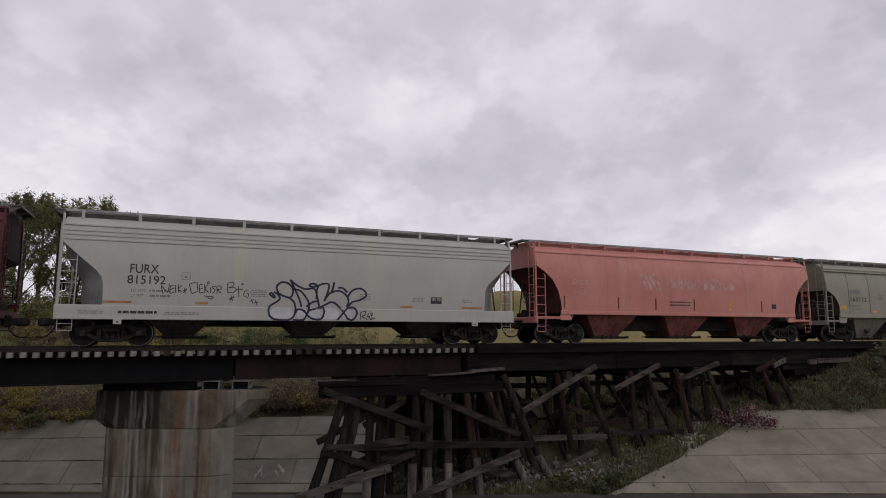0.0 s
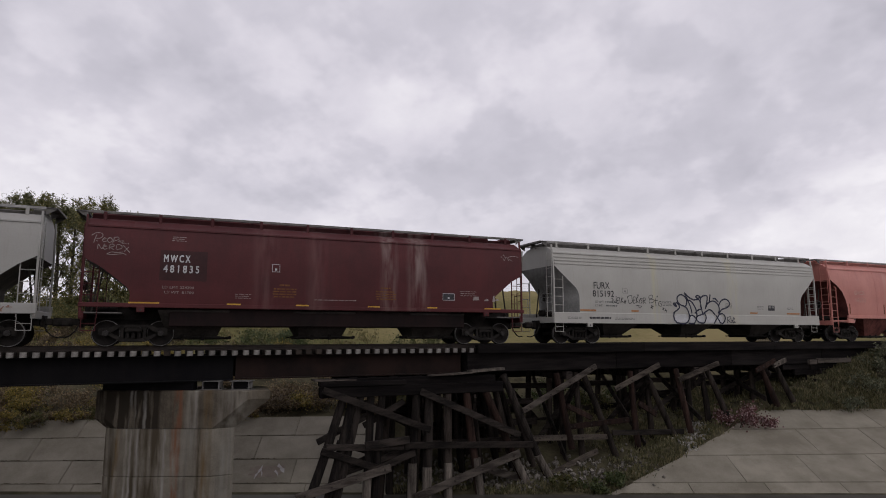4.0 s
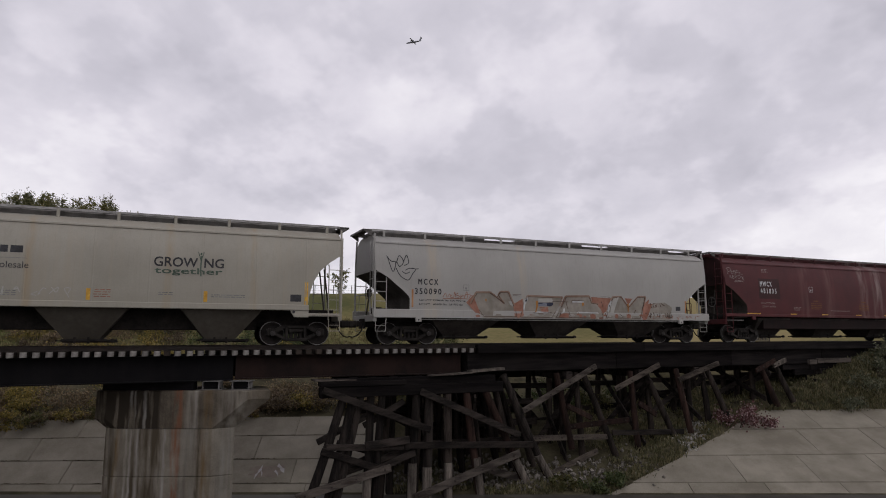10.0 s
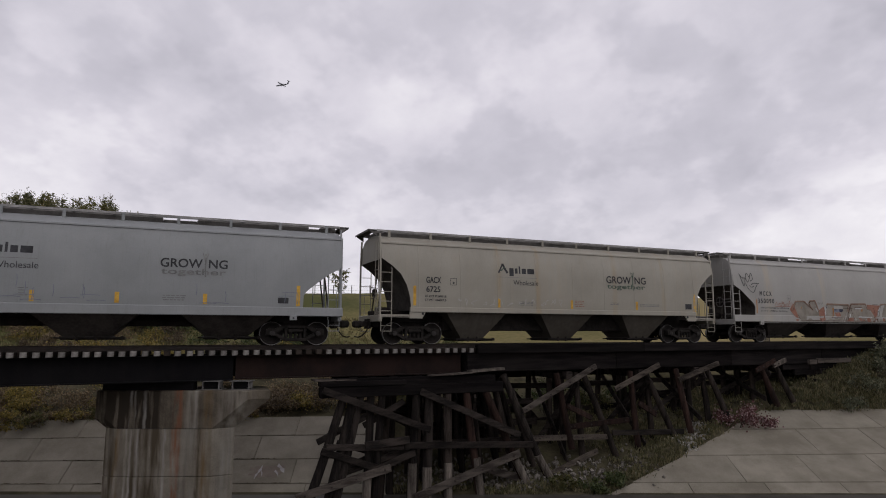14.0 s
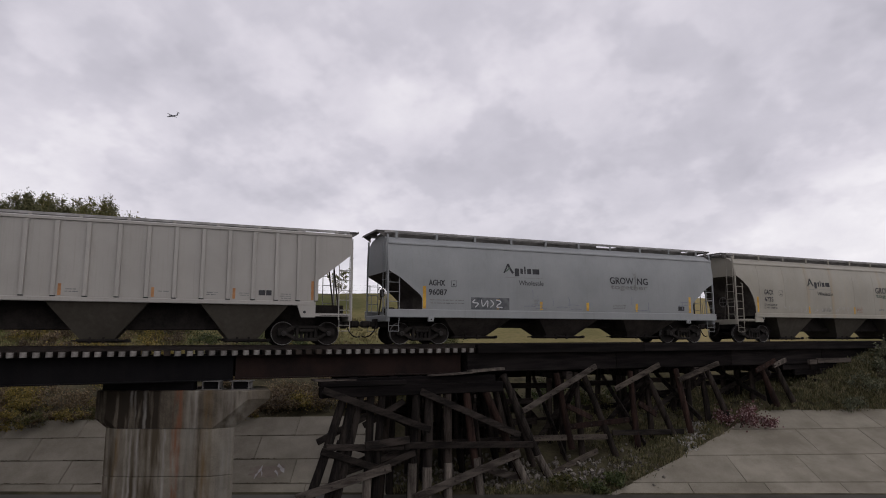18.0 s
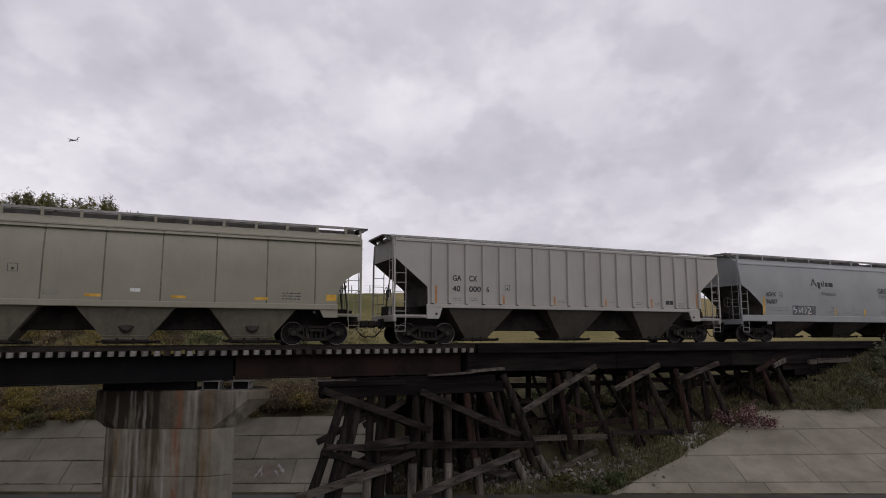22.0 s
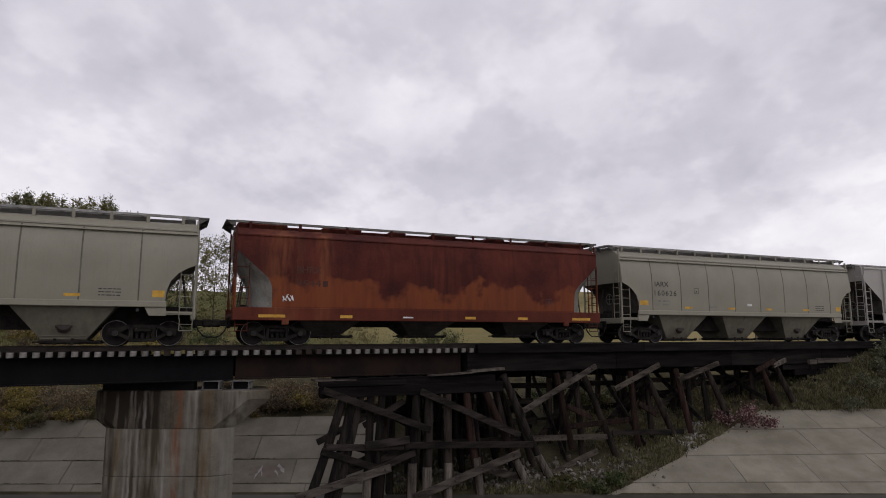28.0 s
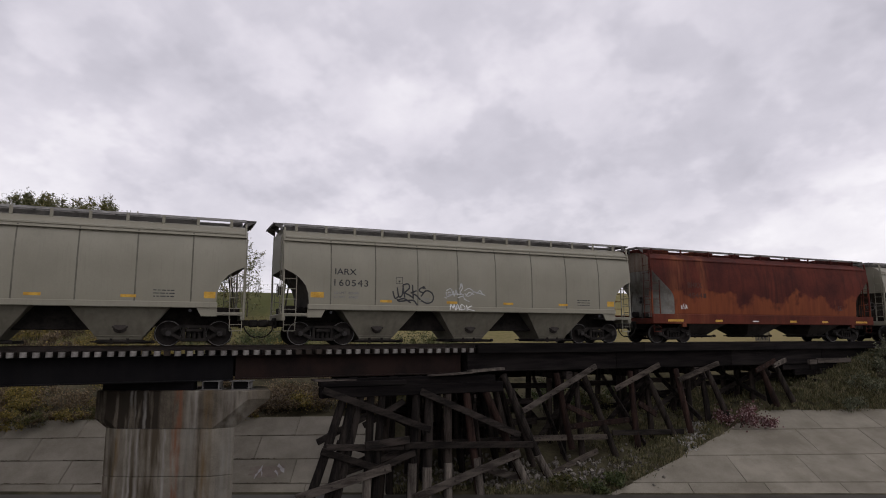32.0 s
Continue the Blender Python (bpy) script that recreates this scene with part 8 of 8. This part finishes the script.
        shrub(x, float(top_y(x)) + rng.uniform(-0.25, 0.7), rng.uniform(1.0, 1.8), rng.uniform(0.45, 0.95), 1100, 0.075, (LEAF_BROWN, LEAF_YELLOW, LEAF_BROWN, LEAF_OLIVE)[k], 620 + i,
              ("dry brown brush over the edge of the concrete", "yellow autumn brush over the edge of the concrete", "dry brown brush over the edge of the concrete", "olive weeds over the edge of the concrete")[k])
    for i in range(16):
        dist = rng.uniform(55, 61)
        shrub(rng.uniform(-0.76, -0.40) * dist, dist, rng.uniform(3.5, 5.5), rng.uniform(2.8, 4.4), 2600, 0.17, rng.choice((LEAF_GREEN, LEAF_YELLOW_GREEN, LEAF_POPLAR)), 700 + i, "tall leafy undergrowth below the poplars")
    for px, dist, wd, h, mat, lab in ((-0.043, 46, 3.0, 2.9, LEAF_PALE, "round pale green bush beyond the track"), (0.006, 46.5, 2.9, 2.7, LEAF_PALE, "round pale green bush beyond the track"), (-0.066, 45, 1.4, 0.6, LEAF_PALE, "low pale weeds beyond the track"), (-0.30, 44, 3.0, 1.9, LEAF_GREEN, "green bush beyond the track"), (-0.25, 46, 2.0, 1.6, LEAF_YELLOW, "yellow bush beyond the track")):
        shrub(px * dist, dist, wd, h + 0.4, 3200, 0.10, mat, int(900 + px * 100), lab)
    # plants on the embankment and at the trestle's feet
    for i, (x, y, wd, h, mat, lab) in enumerate(((-2.2, 32.6, 1.9, 2.0, LEAF_OLIVE, "olive weeds behind the timber tower"), (-3.3, 33.4, 1.8, 1.6, LEAF_BROWN, "dry brown brush behind the timber tower"), (-0.6, 33.0, 2.0, 1.8, LEAF_GREEN, "green weeds behind the timber tower"),
                                                 (5.3, 34.2, 2.2, 2.4, LEAF_GREEN, "green weeds behind the trestle"), (7.8, 34.6, 2.2, 2.0, LEAF_OLIVE, "olive weeds behind the trestle"), (6.6, 28.5, 1.6, 0.5, LEAF_GREEN, "low green weeds at the toe of the bank"),
                                                 (5.3, 28.4, 1.5, 0.45, LEAF_OLIVE, "low olive weeds at the toe of the bank"), (7.6, 28.6, 1.3, 0.45, LEAF_GREEN, "low green weeds at the toe of the bank"))):
        shrub(x, y, wd, h, 1900, 0.085, mat, 340 + i, lab)
    for i, (x, v, wd, h) in enumerate(((-20.9, 0.80, 1.8, 0.5), (-20.0, 0.88, 1.6, 0.45), (-21.9, 0.70, 1.8, 0.5), (-19.0, 0.97, 1.5, 0.45), (-22.6, 0.85, 1.8, 0.5), (-22.4, 0.60, 1.6, 0.4))):
        y = TOE_Y + (float(top_y(x)) - TOE_Y) * v
        shrub(x, y, wd, h, 1500, 0.07, (LEAF_BROWN, LEAF_YELLOW, LEAF_OLIVE)[i % 3], 360 + i, ("dry brown brush creeping over the concrete", "yellow autumn brush creeping over the concrete", "olive weeds creeping over the concrete")[i % 3], z=TOE_Z + (TOP_Z - TOE_Z) * v + 0.05)
    for i, (s, wv, wd, h, mat, lab) in enumerate(((26.8, -1.95, 1.7, 1.9, LEAF_RED, "low pinkish red shrub at the edge of the concrete"), (28.0, -2.2, 1.5, 0.9, LEAF_RED, "low pinkish red shrub at the edge of the concrete"),
                                                  (34.2, -2.6, 1.8, 0.9, LEAF_SAGE, "grey-green sagebrush on the embankment"), (36.0, -2.4, 1.9, 1.3, LEAF_SAGE, "grey-green sagebrush on the embankment"), (37.4, -2.3, 1.8, 1.7, LEAF_SAGE, "grey-green sagebrush on the embankment"),
                                                  (38.7, -2.2, 1.8, 2.0, LEAF_SAGE, "grey-green sagebrush against the deck end"), (40.0, -2.3, 2.0, 1.9, LEAF_SAGE, "grey-green sagebrush against the deck end"), 
                                                  (41.8, -2.6, 2.2, 1.8, LEAF_SAGE, "grey-green sagebrush on the embankment"),
                                                  (20.5, 3.0, 2.2, 1.6, LEAF_GREEN, "green weeds under the trestle"), (17.0, 4.0, 2.0, 1.5, LEAF_GREEN, "green weeds under the trestle"), (24.0, 3.2, 2.2, 1.6, LEAF_GREEN, "green weeds under the trestle"))):
        x, y = track_to_world(s, wv)
        shrub(x, y, wd, h, 1700, 0.10, mat, 300 + i, lab)
    # grass: bare soil beside and under the trestle, and the strip over the concrete
    g = random.Random(77)
    tufts = []
    for i in range(2600):
        s, wv = g.uniform(12, 46), g.uniform(-7, 4)
        x, y = track_to_world(s, wv)
        ty = float(top_y(x))
        v = (y - TOE_Y) / (ty - TOE_Y)
        if y < TOE_Y + 0.1 or (v < 1.0 and x > 6.9 + 9.9 * v) or (s < 19 and g.random() < 0.94):
            continue
        tufts.append((x, y, ground_point(x, y) + 0.06, g.uniform(0.14, 0.38)))
    for i in range(1800):
        s, wv = g.uniform(25, 46), g.uniform(-4.6, -1.2)
        x, y = track_to_world(s, wv)
        if (y - TOE_Y) / (float(top_y(x)) - TOE_Y) > 1.0:
            tufts.append((x, y, ground_point(x, y) + 0.07, g.uniform(0.2, 0.42)))
    for i in range(170):
        v = g.uniform(0.0, 0.62)
        x = 7.3 + 9.9 * v - abs(g.gauss(0, 0.6)) - 0.28
        y = TOE_Y + (float(top_y(x)) - TOE_Y) * v
        tufts.append((x, y, ground_point(x, y) + 0.05, g.uniform(0.08, 0.2)))
    for i in range(160):
        x, y = g.uniform(-2.5, 7.2), g.uniform(27.95, 28.6)
        tufts.append((x, y, ground_point(x, y) + 0.05, g.uniform(0.1, 0.25)))
    me = leaf_mesh("grass", tufts, 128000, 0.185, GRASS, 5, (1.7, 1.7, 0.35), True)
    tagged(new("grass", me), "olive and straw-coloured grass about the trestle", "grass", kind="stuff")
    tufts = []
    for i in range(420):
        x, v = g.uniform(-27, -3.0), g.choice((0.405, 0.405, 0.72, 0.105, 0.105))
        if g.random() < 0.5 + 0.5 * math.sin(x * 1.7 + v * 9):
            tufts.append((x, TOE_Y + (float(top_y(x)) - TOE_Y) * v, TOE_Z + (TOP_Z - TOE_Z) * v + 0.055, g.uniform(0.015, 0.035)))
    me = leaf_mesh("joint_weed", tufts, 6000, 0.035, LEAF_BROWN_DARK, 15, (4.5, 0.5, 0.4))
    tagged(new("joint_weed", me), "dark dry weeds in the joints of the concrete slabs", "weeds", kind="stuff")
    tufts = []
    for i in range(2600):
        dist = g.uniform(38, 66)
        x = g.uniform(-0.75, -0.1) * dist
        tufts.append((x, dist, ground_point(x, dist) + 0.08, g.uniform(0.2, 0.5)))
    me = leaf_mesh("field_grass", tufts, 40000, 0.28, STRAW, 6, (1, 1, 0.4), True)
    tagged(new("field_grass", me), "dry grass of the field behind the railway", "grass", kind="stuff")


LEAF_PALE = leaf_material("pale_green_leaf", (0.05, 0.06, 0.022), (0.11, 0.118, 0.045), (0.19, 0.185, 0.085))
LEAF_OLIVE = leaf_material("olive_leaf", (0.04, 0.046, 0.015), (0.085, 0.083, 0.027), (0.14, 0.12, 0.04))
LEAF_BROWN_DARK = leaf_material("dark_dry_brush", (0.039, 0.0286, 0.0182), (0.091, 0.065, 0.039), (0.156, 0.117, 0.065))
LEAF_YELLOW_GREEN = leaf_material("yellow_green_leaf", (0.070, 0.078, 0.028), (0.15, 0.142, 0.052), (0.28, 0.235, 0.085))
make_plants()


def make_rocks():
    pile = thing("rock_pile", "pale broken rocks strewn under the trestle", "rocks")
    meshes = []
    for k in range(6):
        bm = bmesh.new()
        bmesh.ops.create_icosphere(bm, subdivisions=1, radius=1)
        for v in bm.verts:
            v.co *= 0.75 + 0.5 * noise.noise(v.co * 1.3 + Vector((k * 7, 0, 0)))
            v.co.z *= 0.7
        me = bpy.data.meshes.new("rock")
        bm.to_mesh(me)
        bm.free()
        me.materials.append(STONE)
        meshes.append(me)
    gravel = []
    for me in meshes:
        gravel.append(me.copy())
        gravel[-1].materials[0] = GRAVEL
    rng = random.Random(12)
    tower_pile = thing("rock_pile", "grey broken rocks heaped at the foot of the timber tower", "rocks")
    edge_pile = thing("gravel_heap", "white gravel spilled beside the concrete edge", "gravel")
    back_pile = thing("rock_pile", "grey broken rocks heaped behind the timber tower", "rocks")
    nests = [(rng.uniform(17.6, 21.8), rng.uniform(-3.6, -1.8)) for _ in range(11)]
    for k in range(1010):
        if k < 300:
            x, y, r, home = rng.uniform(-3.4, 4.6), rng.uniform(28.1, 29.3), rng.uniform(0.06, 0.14), tower_pile
        elif k < 590:
            x, y, r, home = rng.uniform(-2.6, 7.0), rng.uniform(28.4, 30.2), rng.uniform(0.07, 0.18), back_pile
        elif k < 750:
            n = nests[k % 11]
            s, wv, r, home = n[0] + rng.gauss(0, 0.55), n[1] + rng.gauss(0, 0.4), rng.uniform(0.04, 0.13), pile
        else:
            f = rng.random()
            s, wv, r, home = 22.8 + 2.3 * f + rng.gauss(0, 0.22), -2.45 + 1.35 * f + rng.gauss(0, 0.25), rng.uniform(0.06, 0.12), edge_pile
        if k >= 590:
            x, y = track_to_world(s, wv)
        z = ground_point(x, y)
        part("stone" if home is edge_pile else "rock", (gravel if home is edge_pile else meshes)[k % 6], None, home, at=Matrix.LocRotScale((x, y, z + r * 0.45), Euler((rng.uniform(0, 6), rng.uniform(0, 6), rng.uniform(0, 6))), (r, r * rng.uniform(0.7, 1.2), r * rng.uniform(0.6, 1))))


make_rocks()


def make_pillar():
    """A pale slab with scrawls that stands in the field."""
    x, y = 29.3, 58.6
    z = ground_point(x, y)
    p = thing("concrete_slab", "pale concrete slab with black scrawls standing in the field", "concrete slab", at=pose(x, y, z, 0, 0, -20))
    pale = surface("pale_field_concrete", (0.17, 0.15, 0.10), (0.24, 0.215, 0.15), 0.9, 0, 14, 1, 0.2, gloss=0.1)
    part("slab", Shape().box(-0.58, 0.58, -0.12, 0.12, -0.2, 1.7, 0.03), pale, p)
    for e in (-0.56, 0.56):
        part("edge_strip", Shape().box(e - 0.03, e + 0.03, -0.14, -0.121, 0.0, 1.68, 0.004), INK, p)
    rng = random.Random(2)
    for k in range(7):
        a = -0.45 + 0.13 * k
        q = [(a, -0.125, 0.1), (a + 0.05, -0.125, 0.08), (a + rng.uniform(-0.1, 0.2), -0.125, 0.5), (a - 0.05 + rng.uniform(-0.1, 0.2), -0.125, 0.52)]
        part("scrawl", Shape().add(q, [[0, 1, 2, 3]]), INK, p)


make_pillar()


def make_fence():
    f = thing("field_fence", "thin wire fence with posts on the crest of the rise", "fence")
    pm = Shape().box(-0.05, 0.05, -0.05, 0.05, -0.1, 1.25).mesh("post", TIMBER_GREY)
    pts = []
    for i in range(34):
        x = -34 + 2.6 * i
        y = float(top_y(x)) + 60
        z = ground_point(x, y)
        part("post", pm, None, f, at=pose(x, y, z))
        pts.append((x, y, z))
    for h in (0.5, 0.85, 1.2):
        part("wire", Shape().tube([(a, b, c + h) for a, b, c in pts], 0.007, 4), GRATE, f)


make_fence()


# ---- the aeroplane ----


def make_plane():
    body_mat = surface("aeroplane_paint", (0.10, 0.105, 0.12), (0.16, 0.165, 0.18), 0.4, 0, 1, 0.1, 0)
    p = thing("propeller_plane", "dark twin-propeller airliner far off under the clouds", "aeroplane", at=pose(0, 0, 0))
    part("fuselage", Shape().lathe([(0.1, 0), (0.9, 1.5), (1.35, 4), (1.35, 21), (1.0, 26), (0.25, 32)], 16, "z"), body_mat, p, smooth=True, at=pose(0, 0, 0, 0, 90, 0) @ pose(0, 0, -16))

    def wing(name, pts, t):
        n = len(pts)
        vs = [(x, y, z + t) for x, y, z in pts] + [(x, y, z - t) for x, y, z in pts]
        part(name, Shape().add(vs, [list(range(n)), list(range(n, 2 * n))[::-1]] + [[i, n + i, n + (i + 1) % n, (i + 1) % n] for i in range(n)]), body_mat, p)
    for sgn in (-1, 1):
        wing("wing", [(-3.2, 0, 1.3), (-2.2, sgn * 14, 1.5), (-0.6, sgn * 14, 1.5), (0.3, 0, 1.3)], 0.18)
        e = part("engine", Shape().lathe([(0.3, -4.8), (0.7, -4.0), (0.75, 0), (0.3, 3)], 10, "z"), body_mat, p, at=pose(0, sgn * 4.3, 0.9, 0, 90, 0))
        part("propeller", Shape().box(-0.05, 0.05, -2.0, 2.0, -0.15, 0.15).box(-0.05, 0.05, -0.15, 0.15, -2.0, 2.0), body_mat, e, at=pose(0, 0, -4.9, 0, 90, 0))
        wing("tailplane", [(14.0, 0, 6.0), (14.8, sgn * 4.4, 6.0), (16.0, sgn * 4.4, 6.0), (16.6, 0, 6.0)], 0.12)
    part("fin", Shape().plate([(10.5, 0.8), (15.0, 0.6), (16.6, 6.0), (13.8, 6.0)], -0.15, 0.15), body_mat, p)
    return p


plane = make_plane()


def motions():
    """The train's steady run, its turning wheels, and the aeroplane's course."""
    turns = 250
    for w in wagons:
        walk(w.ob, [(t, TRACK @ pose(w.at + SPEED * (t - 16), 0, 0)) for t in (0, 16, 32)])
        for ws, x in w.wheels:
            walk(ws, [(32 * k / turns, pose(x, 0, 0.457, 0, math.degrees(SPEED * 32 * k / turns / 0.457) % 360, 0)) for k in range(turns + 1)])
    course = ((0, 520, 680, 570), (3.5, 318, 750, 515), (7, 124, 820, 465), (10, -43, 880, 430), (13, -203, 940, 404), (16, -358, 1000, 385),
              (19, -514, 1060, 370), (22, -676, 1120, 357), (25, -848, 1180, 342), (28, -1030, 1240, 325), (32, -1275, 1320, 300))
    walk(plane, [(t, pose(1.3 * x, 1.3 * y, 1.3 * z - 0.0045 * math.hypot(1.3 * y, 1.3 * z), 0, 0, -20.5)) for t, x, y, z in course])


motions()
